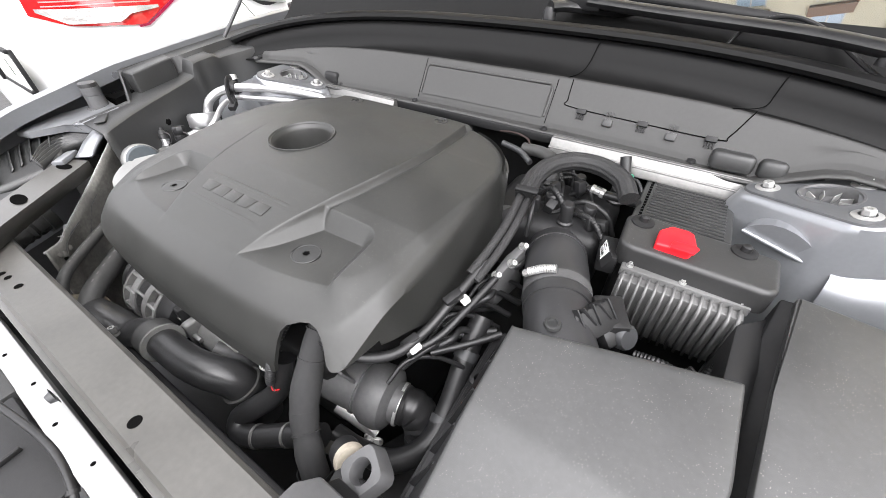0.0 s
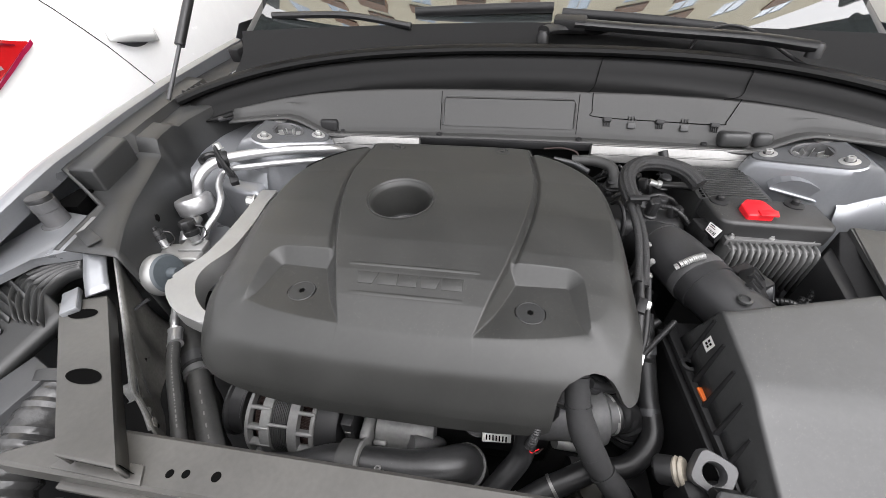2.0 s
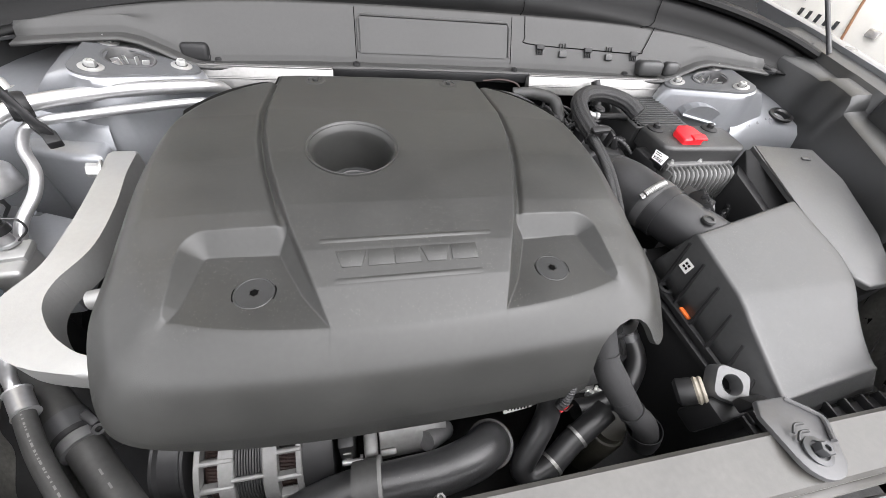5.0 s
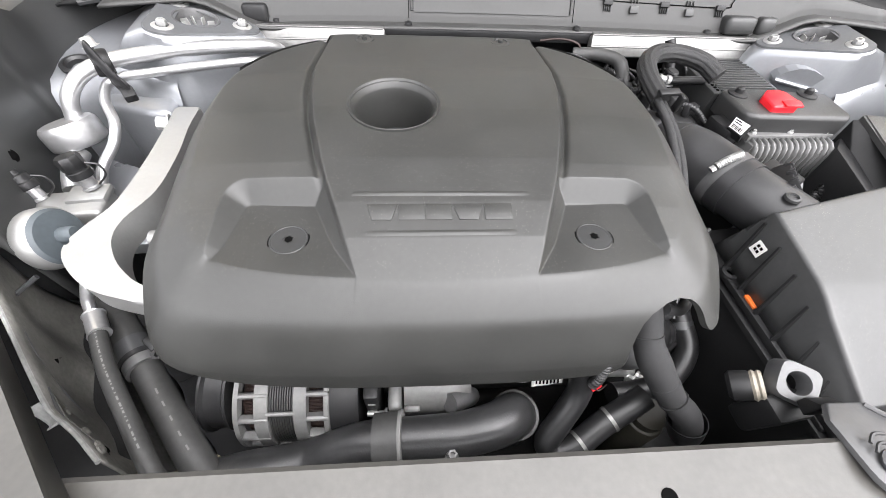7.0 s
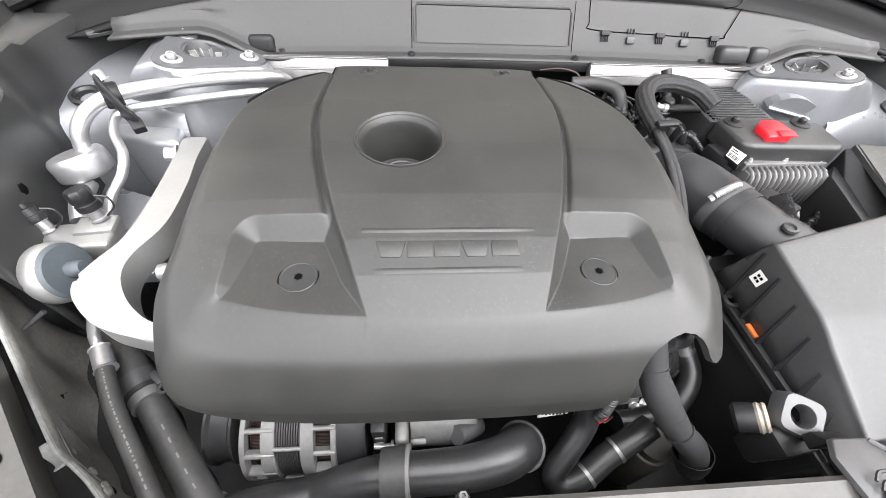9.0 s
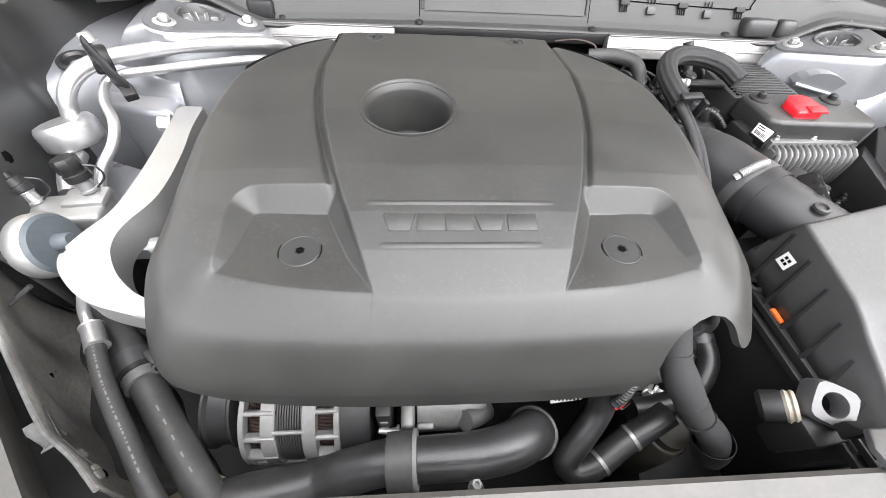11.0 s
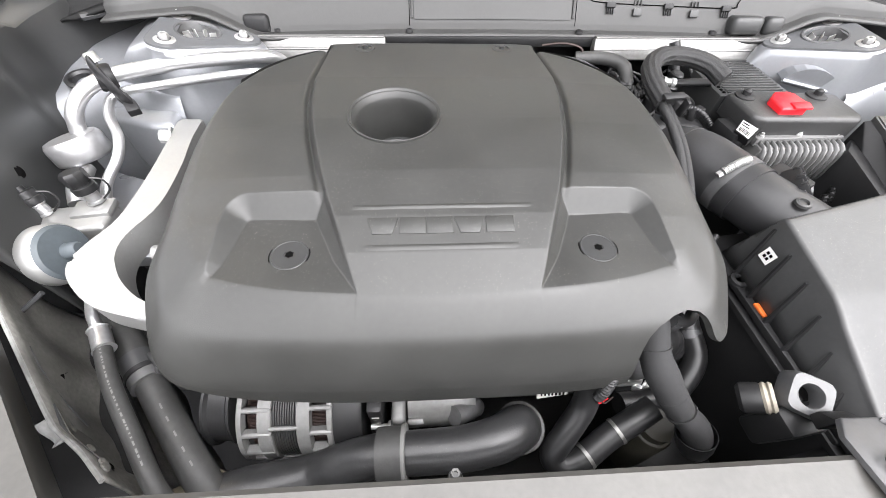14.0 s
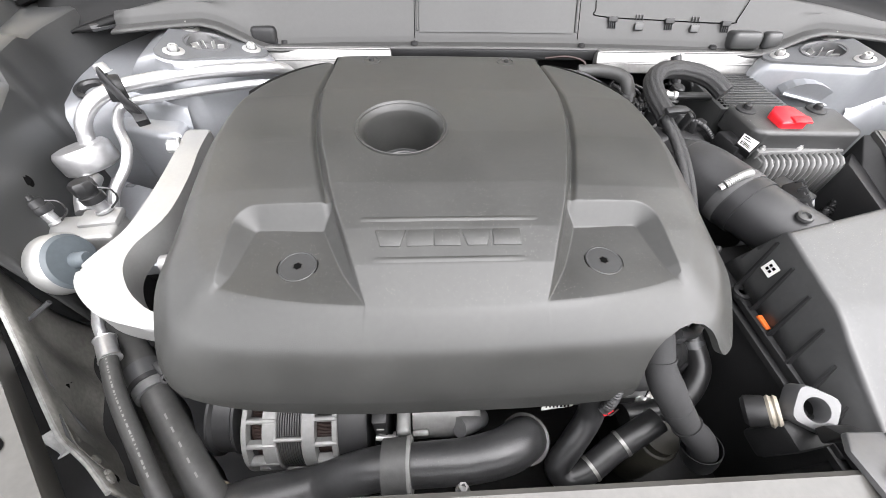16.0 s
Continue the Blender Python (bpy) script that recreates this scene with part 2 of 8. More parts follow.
def lathe(bm, profile, at=(0, 0, 0), axis=(0, 0, 1), seg=32, closed=False):
    """Turns a profile of (radius, height) about an axis."""
    m = Matrix.Translation(at) @ Vector(axis).to_track_quat("Z", "Y").to_matrix().to_4x4()
    rings = []
    for r, h in profile:
        if r < 1e-6:
            rings.append([bm.verts.new(m @ Vector((0, 0, h)))])
        else:
            rings.append([bm.verts.new(m @ Vector((r * math.cos(2 * math.pi * k / seg), r * math.sin(2 * math.pi * k / seg), h))) for k in range(seg)])
    if closed:
        rings.append(rings[0])
    for a, b in zip(rings[:-1], rings[1:]):
        for k in range(seg):
            j = (k + 1) % seg
            quad = [a[k % len(a)], a[j % len(a)], b[j % len(b)], b[k % len(b)]]
            quad = [v for i, v in enumerate(quad) if v not in quad[:i]]
            if len(quad) > 2:
                bm.faces.new(quad)
    return bm


def prism(bm, outline, low, high, bevel=0.0, seg=2):
    """A plate with a flat outline in plan; low and high are heights, or functions of x and y."""
    lo = low if callable(low) else (lambda x, y: low)
    hi = high if callable(high) else (lambda x, y: high)
    a = [bm.verts.new((x, y, lo(x, y))) for x, y in outline]
    b = [bm.verts.new((x, y, hi(x, y))) for x, y in outline]
    n = len(a)
    top = bm.faces.new(b)
    bm.faces.new(a[::-1])
    for k in range(n):
        bm.faces.new((a[k], a[(k + 1) % n], b[(k + 1) % n], b[k]))
    if bevel:
        es = list(top.edges) + [e for v in b for e in v.link_edges if e not in top.edges]
        bmesh.ops.bevel(bm, geom=list(set(es)), offset=bevel, segments=seg, profile=0.5, affect="EDGES")
    return bm


def sheet(bm, f, us, vs):
    """A surface f(u, v) over a grid."""
    g = [[bm.verts.new(f(u, v)) for v in vs] for u in us]
    for a, b in zip(g[:-1], g[1:]):
        for k in range(len(vs) - 1):
            bm.faces.new((a[k], a[k + 1], b[k + 1], b[k]))
    return bm


def thicken(ob, depth, offset=-1.0):
    s = ob.modifiers.new("thickness", "SOLIDIFY")
    s.thickness, s.offset = depth, offset
    return ob


def steps(a, b, n):
    return [a + (b - a) * k / (n - 1) for k in range(n)]


def smoothstep(a, b, x):
    t = min(1.0, max(0.0, (x - a) / (b - a)))
    return t * t * (3 - 2 * t)


def ramp01(a, b, x):
    return min(1.0, max(0.0, (x - a) / (b - a)))


def lerp_table(table, x):
    """A smooth value from a short table of (x, value)."""
    if x <= table[0][0]:
        return table[0][1]
    for (a, p), (b, q) in zip(table[:-1], table[1:]):
        if x <= b:
            return p + (q - p) * (x - a) / (b - a)
    return table[-1][1]


def bolt(bm, at, r=0.008, axis=(0, 0, 1), flange=1.6, height=0.009):
    """A hexagon bolt head on a flange."""
    lathe(bm, [(0, 0), (r * flange, 0), (r * flange, 0.002), (r * 1.25, 0.0035)], at, axis, 18)
    top = Vector(at) + Vector(axis).normalized() * 0.003
    lathe(bm, [(r, 0), (r, height - 0.0015), (r * 0.85, height), (r * 0.45, height), (r * 0.45, height - 0.003), (0, height - 0.003)], top, axis, 6)
    return bm

# ---------------------------------------------------------------- ground and buildings behind the car
bm = bmesh.new()
sheet(bm, lambda u, v: Vector((u, v, 0)), steps(-400, 400, 9), steps(-400, 400, 9))
tagged(obj("ground", bm, ASPHALT), "grey asphalt of the parking place", "ground", kind="structure")


def facade(name, at, turn, bays, storeys, bay=3.2, storey=3.3, label=""):
    """A block of flats with a recessed window in every bay of every storey."""
    e = thing(name, label, "building", at)
    m = Matrix.Translation(at) @ Matrix.Rotation(radians(turn), 4, "Z")
    wide = bays * bay
    bm = bmesh.new()
    for k in range(storeys + 1):
        box(bm, (wide / 2, 0.2, k * storey + 0.45), (wide, 0.4, 0.9 + 0.6))
    for b in range(bays + 1):
        box(bm, (b * bay, 0.215, storeys * storey / 2), (1.9, 0.46, storeys * storey))
    for k in range(storeys):
        for b in range(bays):
            if b % 3 != 1 or k % 4 == 3:
                p = bmesh.new()
                deep = 0.7 if (3 * k + 5 * b) % 7 == 0 else 0.16
                box(p, ((b + 0.5) * bay, -deep / 2, k * storey + 0.75), (1.7, deep, 1.2))
                bmesh.ops.transform(p, matrix=m, verts=p.verts)
                part("spandrel", p, BROWN, e, "brown clad panel below the window", smooth=False)
    box(bm, (wide / 2, 6.2, storeys * storey / 2), (wide, 10, storeys * storey + 1))
    bmesh.ops.transform(bm, matrix=m, verts=bm.verts)
    part("wall", bm, STONE, e, smooth=False)
    for k in range(storeys):
        for b in range(bays):
            p = bmesh.new()
            box(p, ((b + 0.5) * bay, 0.07, k * storey + 0.9 + 0.3 + 1.0), (bay - 1.9, 0.06, storey - 1.5))
            bmesh.ops.transform(p, matrix=m, verts=p.verts)
            w = part("window", p, BLUEGLASS, e, smooth=False)
            p = bmesh.new()
            for dx in (-0.62, 0.0, 0.62):
                box(p, ((b + 0.5) * bay + dx, 0.03, k * storey + 2.2), (0.07, 0.08, storey - 1.5))
            bmesh.ops.transform(p, matrix=m, verts=p.verts)
            part("frame", p, PAINTW, w, smooth=False)
    return e


facade("apartment_building", (-29.0, 18.0, 0), 0, 18, 14, label="beige apartment block with blue windows behind the car")
facade("apartment_building", (15.5, 8.0, 0), -62, 7, 3, label="beige apartment block with brown piers beside the car")

# unseen block added behind the camera to hold back low front light
bm = bmesh.new()
box(bm, (0, -40, 4.5), (70, 12, 9))
solo("added_front_block", bm, CONCRETE, "unseen grey block added against low light from ahead", "building", smooth=False)

# ---------------------------------------------------------------- the car that is looked into: body, cowl, fenders, hood
car = thing("open_car", "silver car with its bonnet open and front trim removed", "car")


def y_face(x):
    return -0.05 * x * x - 0.28 * x ** 4


def y_seal(x):
    return -0.22 * x * x - 0.05 * x ** 4


def seal_drop(x):
    return 0.008 + 0.02 * x * x + 0.15 * x ** 4


# cowl: ledge, leaning face, channel, sealing lip and plenum back to the glass
def cowl_point(x, v):
    table_y = ((0, 0.430), (1, 0.452), (2, 0.456), (3, 0.502), (4, 0.530), (5, 0.552), (6, 0.566), (7, 0.576), (8, 0.590))
    table_z = ((0, 0.920), (1, 0.922), (2, 0.932), (3, 1.005), (4, 1.012), (5, 1.030), (6, 1.058), (7, 1.070), (8, 1.074))
    y, z = lerp_table(table_y, v), lerp_table(table_z, v)
    k = smoothstep(2.5, 6, v)
    past = smoothstep(0.44, 0.56, abs(x) * 0.88) * smoothstep(3.0, 2.0, v)
    y, z = y + 0.022 * past, z + 0.040 * past
    narrow = 0.88 + 0.12 * smoothstep(2.2, 4.2, v)
    x *= narrow
    return Vector((x, y + y_face(x) * (1 - k) + y_seal(x) * k, z - seal_drop(x) * k - 0.15 * x ** 4 * smoothstep(2.0, 3.0, v) * (1 - k)))


bm = bmesh.new()
sheet(bm, lambda x, v: cowl_point(x * 0.88 / (0.88 + 0.12 * smoothstep(2.2, 4.2, v)), v), steps(-0.765, 0.765, 57), [0, 0.5, 1, 1.3, 1.7, 2, 2.3, 2.6, 2.8, 2.95, 3.05])
thicken(part("cowl_panel", bm, COWL, car, "grey plastic cowl panel with a leaning face"), 0.004)
bm = bmesh.new()
sheet(bm, lambda x, v: cowl_point(x, v) + Vector((0, 0.0, -0.004)), steps(-0.79, 0.79, 57), [2.9, 3.2, 3.5, 4, 4.5, 5, 5.5, 6, 6.5, 7, 7.5, 8])
thicken(part("cowl_channel", bm, CHANNEL, car, "black rubber channel above the cowl face"), 0.004)

bm = bmesh.new()
tube(bm, [(x, 0.583 + y_seal(x), 1.078 - seal_drop(x)) for x in steps(-0.815, 0.815, 33)], 0.011, 10, 2, flat=1.5)
part("rubber_seal", bm, CHANNEL, car, "black rubber sealing lip")


def y_glass(x):
    return 0.70 - 0.22 * x * x


bm = bmesh.new()
sheet(bm, lambda x, v: Vector((x * (1 - 0.13 * min(1, 1.2 * v)), 0.592 + y_seal(x) + v * (y_glass(x) - 0.592 - y_seal(x)), 1.072 - seal_drop(x) * (1 - v) + 0.022 * v - 0.035 * math.sin(math.pi * v))), steps(-0.80, 0.80, 33), steps(0, 1.06, 12))
part("plenum_cover", bm, CHANNEL, car, "black plastic plenum cover below the glass")

bm = bmesh.new()
sheet(bm, lambda x, v: Vector((x * (0.87 - 0.05 * v), y_glass(x) + 0.95 * v - 0.06 * math.sin(v * 1.5), 1.087 + 0.45 * v - 0.02 * x * x)), steps(-0.80, 0.80, 25), steps(0, 1, 14))
part("windscreen", bm, SCREEN, car, "windscreen that mirrors the buildings")

for s in (-1, 1):
    bm = bmesh.new()
    tube(bm, [(s * 0.715, 0.62, 1.06), (s * 0.70, 0.90, 1.20), (s * 0.66, 1.55, 1.53)], 0.030, 10, 5)
    part("windscreen_pillar", bm, GREYPLATE, car, "dark grey windscreen pillar")

# cabin: closes the view through the glass
bm = bmesh.new()
box(bm, (0, 2.3, 1.05), (1.6, 2.6, 0.35), bevel=0.05)
part("dashboard", bm, DARK, car, "dark interior below the glass")
bm = bmesh.new()
box(bm, (0, 2.9, 1.62), (1.42, 2.4, 0.06), bevel=0.02)
part("roof", bm, PAINT, car)

# flanks and tail behind the bay
for s in (-1, 1):
    bm = bmesh.new()
    flank_rows = ((0.28, 0.86), (0.42, 0.90), (0.70, 0.93), (0.92, 0.925), (1.02, 0.91), (1.08, 0.87))
    sheet(bm, lambda y, k: Vector((s * (flank_rows[k][1] - 0.10 * smoothstep(3.6, 4.3, y)), y, flank_rows[k][0])), steps(0.82, 4.3, 22), range(6))
    part("body_side", bm, PAINT, car, "silver doors and rear flank")
    bm = bmesh.new()
    sheet(bm, lambda y, v: Vector((s * (0.865 - 0.16 * v), y + 0.35 * v * (1 if y < 1.5 else -0.3), 1.085 + 0.48 * v)), steps(1.05, 3.9, 12), steps(0, 1, 5))
    part("side_window", bm, CARGLASS, car)
bm = bmesh.new()
sheet(bm, lambda x, v: Vector((x, 4.28 - 0.35 * smoothstep(0.5, 1, v), 0.35 + 1.25 * v)), steps(-0.80, 0.80, 8), steps(0, 1, 8))
part("tailgate", bm, PAINT, car)

# silver crossbar under the cowl
for a, b in ((-0.47, -0.24), (0.14, 0.48)):
    bm = bmesh.new()
    box(bm, ((a + b) / 2, 0.417, 0.902), (b - a, 0.020, 0.036), (-25, 0, 0), 0.003)
    bar = part("crossbar", bm, FOIL, car, "bare aluminium bar under the cowl")
    bm = bmesh.new()
    box(bm, ((a + b) / 2, 0.4205, 0.9215), (b - a - 0.004, 0.012, 0.003), (-8, 0, 0), 0.001)
    part("bar_flange", bm, FOIL, bar, "folded upper flange")
    for k in (1,):
        bm = bmesh.new()
        tube(bm, [(a, 0.4030 + 0.0044 * k, 0.8958 + 0.0095 * k), (b, 0.4030 + 0.0044 * k, 0.8958 + 0.0095 * k)], 0.0020, 8, 1)
        part("bar_ridge", bm, FOIL, bar)
bm = bmesh.new()
box(bm, (-0.05, 0.436, 0.910), (0.40, 0.02, 0.018), (0, 0, 0), 0.003)
part("heat_mat", bm, DARK, car, "black mat in the gap of the bar")
bm = bmesh.new()
box(bm, (0, 0.52, 0.66), (1.5, 0.02, 0.50))
part("bulkhead", bm, DARK, car, "dark bulkhead")

# lower bay: tray, front wall, wheel arches and tyres
bm = bmesh.new()
box(bm, (0, 0.1, 0.30), (1.5, 0.9, 0.02))
part("undertray", bm, DARK, car, "dark tray under the engine")
bm = bmesh.new()
box(bm, (0, -0.345, 0.56), (1.1, 0.03, 0.50))
part("radiator", bm, DARK, car, "black radiator behind the front panel")
for s in (-1, 1):
    w = thing("car_wheel", "black car tyre on a grey rim", "wheel", (s * 0.80, 0.38, 0.36), "wheels of the open car")
    bm = bmesh.new()
    lathe(bm, [(0.22, -0.1), (0.33, -0.11), (0.36, -0.07), (0.36, 0.07), (0.33, 0.11), (0.22, 0.1)], (s * 0.80, 0.38, 0.36), (1, 0, 0), 40)
    part("tyre", bm, RUBBER, w)
    bm = bmesh.new()
    lathe(bm, [(0, 0.02), (0.06, 0.03), (0.2, 0.0), (0.225, 0.08), (0.225, -0.08), (0, -0.05)], (s * 0.80, 0.38, 0.36), (s, 0, 0), 40)
    part("rim", bm, GREYCAST, w)


def rail(y):
    return lerp_table(((-0.45, 0.72), (-0.25, 0.80), (-0.1, 0.835), (0.1, 0.862), (0.3, 0.885), (0.45, 0.895), (0.7, 0.90)), y)


def rail_z(y):
    return lerp_table(((-0.45, 0.86), (-0.25, 0.91), (-0.1, 0.950), (0.1, 0.985), (0.3, 1.003), (0.5, 1.02), (0.8, 1.04)), y)


def trim_in(y):
    return lerp_table(((-0.03, 0.630), (0.0, 0.650), (0.05, 0.680), (0.1, 0.703), (0.2, 0.738), (0.27, 0.760), (0.35, 0.765), (0.45, 0.735), (0.52, 0.70)), y)


def trim_z(y):
    return lerp_table(((-0.03, 0.915), (0.1, 0.928), (0.2, 0.940), (0.3, 0.955), (0.52, 0.985)), y)


for s in (-1, 1):
    side = "silver painted inner wing beside the strut tower"
    # inner wing: shelf outside the tower, rolled down into a wall ahead of it, and the low apron
    bm = bmesh.new()
    fall = ((0.55, 0.912), (0.42, 0.908), (0.34, 0.900), (0.305, 0.893), (0.288, 0.880), (0.278, 0.855), (0.272, 0.82), (0.266, 0.75), (0.255, 0.52))

    def wing(x, k):
        y, z = fall[k]
        return Vector((s * x, y - 0.02 * smoothstep(0.70, 0.80, x) + 0.006 * math.sin(30 * x), z - 0.10 * max(0.0, x - 0.66) * (k > 1)))

    sheet(bm, wing, steps(0.56, 0.86, 24), range(len(fall)))
    part("inner_wing", bm, PAINT, car, side)
    bm = bmesh.new()
    sheet(bm, lambda y, v: Vector((s * (0.80 - 0.07 * smoothstep(0, 0.4, v)), y, 0.82 - 0.34 * v)), steps(-0.10, 0.27, 14), steps(0, 1, 10))
    part("apron", bm, TRIM, car, "dark apron low in the wing")
    bm = bmesh.new()
    lathe(bm, [(0.024, 0.001), (0.024, 0.005), (0.018, 0.006), (0.014, 0.003), (0.013, -0.006), (0, -0.006)], (s * 0.715, 0.318, 0.893), (-s * 0.10, -0.15, 1), 28)
    part("rubber_grommet", bm, RUBBER, car)
    # shock tower: three-cornered top round the bolts, falling to the wing
    cx, cy = s * 0.537, 0.380
    feet = ((0.562, 0.324), (0.575, 0.420), (0.475, 0.395))

    def top_z(x, y):
        return 0.9405 + 0.24 * (s * x - 0.537) + 0.05 * (0.38 - y)

    def tower(a, v):
        n = Vector((math.cos(a), math.sin(a)))
        bx, by = max(feet, key=lambda f: f[0] * n.x + f[1] * n.y)
        off = lerp_table(((1, 0.018), (2, 0.025), (2.4, 0.029), (3, 0.036), (4, 0.047), (5, 0.058), (6, 0.064)), v)
        off += lerp_table(((2.4, 0.0), (3, 0.022), (4, 0.045), (5, 0.075), (6, 0.08)), v) * max(0.0, n.x) ** 4
        ahead = lerp_table(((1, 0.018), (2, 0.025), (2.4, 0.028), (3, 0.030), (4, 0.034), (5, 0.045), (6, 0.05)), v)
        x, y = bx + off * n.x, by + (ahead if n.y < 0 else off * 0.8) * n.y
        z = top_z(s * x if v > 2.4 else s * x, y) - lerp_table(((2, 0.0), (2.4, 0.003), (3, 0.020), (4, 0.054), (5, 0.11), (6, 0.36)), v)
        if v > 3:
            z -= 0.20 * max(0.0, x - 0.60) * min(1, v - 3)
        return Vector((s * x, y, z))

    bm = bmesh.new()
    sheet(bm, tower, steps(0, 2 * math.pi, 73), [1, 1.5, 2, 2.2, 2.4, 2.7, 3, 3.5, 4, 4.5, 5, 6])
    t = part("strut_tower", bm, PAINT, car, "silver cast strut tower")
    tilt_axis = Vector((-s * 0.24, 0, 1)).normalized()
    bm = bmesh.new()
    mid = Vector((cx, cy, 0))
    top = [tower(a, 2.05) for a in steps(0, 2 * math.pi, 73)[:-1]]
    rings = []
    for k, f in enumerate((1.0, 0.985, 0.5, 0.0)):
        row = []
        for p in top:
            away = Vector((p.x - cx, p.y - cy))
            q = away.normalized() * 0.0335
            q = q + (away - q) * f
            row.append(bm.verts.new(Vector((cx + q.x, cy + q.y, top_z(cx + q.x, cy + q.y) + (0.0 if k == 0 else 0.003)))))
        rings.append(row)
    for a, b in zip(rings[:-1], rings[1:]):
        for k in range(72):
            if (a[k].co - a[(k + 1) % 72].co).length + (b[k].co - b[(k + 1) % 72].co).length > 1e-7:
                bm.faces.new((a[k], a[(k + 1) % 72], b[(k + 1) % 72], b[k]))
    bmesh.ops.remove_doubles(bm, verts=bm.verts, dist=1e-5)
    part("top_plate", bm, TOWERTOP, t, "dark grey plate on top of the tower")
    bm = bmesh.new()
    lathe(bm, [(0.0, -0.020), (0.016, -0.020), (0.027, -0.014), (0.029, -0.002), (0.0310, 0.0015), (0.0335, 0.0015), (0.0350, -0.002)], (cx, cy, 0.9435), tilt_axis, 40)
    part("bearing_well", bm, GREYCAST, t, "grey cast bearing well")
    for k in range(9):
        a = 2 * math.pi * (k + 0.3) / 9
        bm = bmesh.new()
        box(bm, (cx + 0.021 * math.cos(a), cy + 0.021 * math.sin(a), 0.931 + s * 0.24 * 0.021 * math.cos(a)), (0.013, 0.0012, 0.012), (0, -s * 13, math.degrees(a)), 0.0003, 1)
        part("bearing_rib", bm, STEEL, t, "bright bearing rib")
    bm = bmesh.new()
    lathe(bm, [(0, 0), (0.008, 0), (0.008, 0.006), (0, 0.007)], (cx, cy, 0.921), (0, 0, 1), 6)
    part("damper_nut", bm, RUST, t, "rusty nut")
    for bx, by in feet:
        bm = bmesh.new()
        bolt(bm, (s * bx, by, top_z(s * bx, by) + 0.002), 0.0070, tilt_axis, 2.1, 0.008)
        part("tower_bolt", bm, STEEL, t, "zinc flange bolt")
    if s > 0:
        # arched face and shoulder on the front of the tower
        foot_l, foot_r = Vector((0.462, 0.326, 0.0)), Vector((0.546, 0.298, 0.0))
        inward = Vector((0.32, 0.95, 0.0)) * 0.05
        rim = [foot_l.lerp(foot_r, f) + Vector((0, 0, z)) for f, z in ((0, 0.8905), (0.06, 0.899), (0.16, 0.9065), (0.3, 0.9125), (0.45, 0.9145), (0.6, 0.9130), (0.75, 0.9085), (0.9, 0.9010), (1, 0.8955), (1, 0.8805))]
        bm = bmesh.new()
        v1, v2 = [bm.verts.new(q) for q in rim], [bm.verts.new(q + inward) for q in rim]
        bm.faces.new(v1)
        for k in range(len(rim) - 1):
            bm.faces.new((v1[k], v2[k], v2[k + 1], v1[k + 1]))
        bmesh.ops.recalc_face_normals(bm, faces=bm.faces)
        part("arched_face", bm, PAINT, t, "upright arched face of the tower", smooth=False)
        bm = bmesh.new()
        tube(bm, [rim[0] - inward * 0.05, rim[-1] - inward * 0.05], 0.0034, 10, 3)
        part("face_flange", bm, PAINT, t, "bright folded flange")
        bm = bmesh.new()
        prism(bm, [(0.544, 0.303), (0.580, 0.312), (0.700, 0.372), (0.700, 0.42), (0.560, 0.36)], 0.80, lambda x, y: 0.8955 + 0.085 * (x - 0.544), 0.004, 2)
        part("shoulder", bm, PAINT, t, "pressed shoulder beside the tower")
    if s < 0:
        bm = bmesh.new()
        prism(bm, [(-0.578, 0.332), (-0.560, 0.236), (-0.600, 0.238), (-0.664, 0.258), (-0.700, 0.345)], 0.62, lambda x, y: 0.865 - 0.06 * max(0.0, 0.26 - y), 0.010, 3)
        part("wing_bracket", bm, PAINT, car, "silver pressed bracket ahead of the tower")
        bm = bmesh.new()
        prism(bm, [(-0.80, 0.288), (-0.655, 0.228), (-0.585, 0.200), (-0.575, 0.06), (-0.74, 0.05)], 0.742, lambda x, y: 0.762, 0.004, 2)
        part("wing_shelf", bm, PAINT, car, "silver shelf low in the wing")
        bm = bmesh.new()
        tip = [(-0.534, 0.308), (-0.545, 0.392), (-0.625, 0.376)]
        prism(bm, tip, 0.852, lambda x, y: 0.857, 0.002)
        gusset = part("gusset_plate", bm, PAINT, car, "grey three-cornered gusset plate")
        bm = bmesh.new()
        tube(bm, [(x, y, 0.858) for x, y in (tip[2], (-0.585, 0.345), tip[0], (-0.537, 0.335), tip[1])], 0.0030, 8, 5)
        part("folded_rim", bm, PAINT, gusset)
    # dark edging strip between tower plate and cowl
    bm = bmesh.new()
    tube(bm, [(s * 0.72, 0.40, 0.955), (s * 0.63, 0.468, 0.955), (s * 0.57, 0.482, 0.95), (s * 0.50, 0.455, 0.935), (s * 0.44, 0.435, 0.925)], 0.006, 8, 6)
    part("edge_strip", bm, RUBBER, car)

    # solid trim that closes the corner between cowl and fender
    bm = bmesh.new()
    prism(bm, [(s * 0.745, 0.455), (s * 0.765, 0.385), (s * 0.80, 0.355), (s * 0.86, 0.40), (s * 0.84, 0.56), (s * 0.745, 0.56)], 0.86, lambda x, y: 0.966 + 0.10 * max(0.0, abs(x) - 0.72), 0.012, 3)
    part("corner_trim", bm, TRIM, car, "black trim block at the cowl corner")
    for k in range(5):
        bm = bmesh.new()
        box(bm, (s * (0.80 - 0.004 * k), 0.43 + 0.017 * k, 1.003), (0.030, 0.006, 0.010), (0, 0, s * 25), 0.001)
        part("grille_slat", bm, DARK, car)

    # fender edge
    bm = bmesh.new()
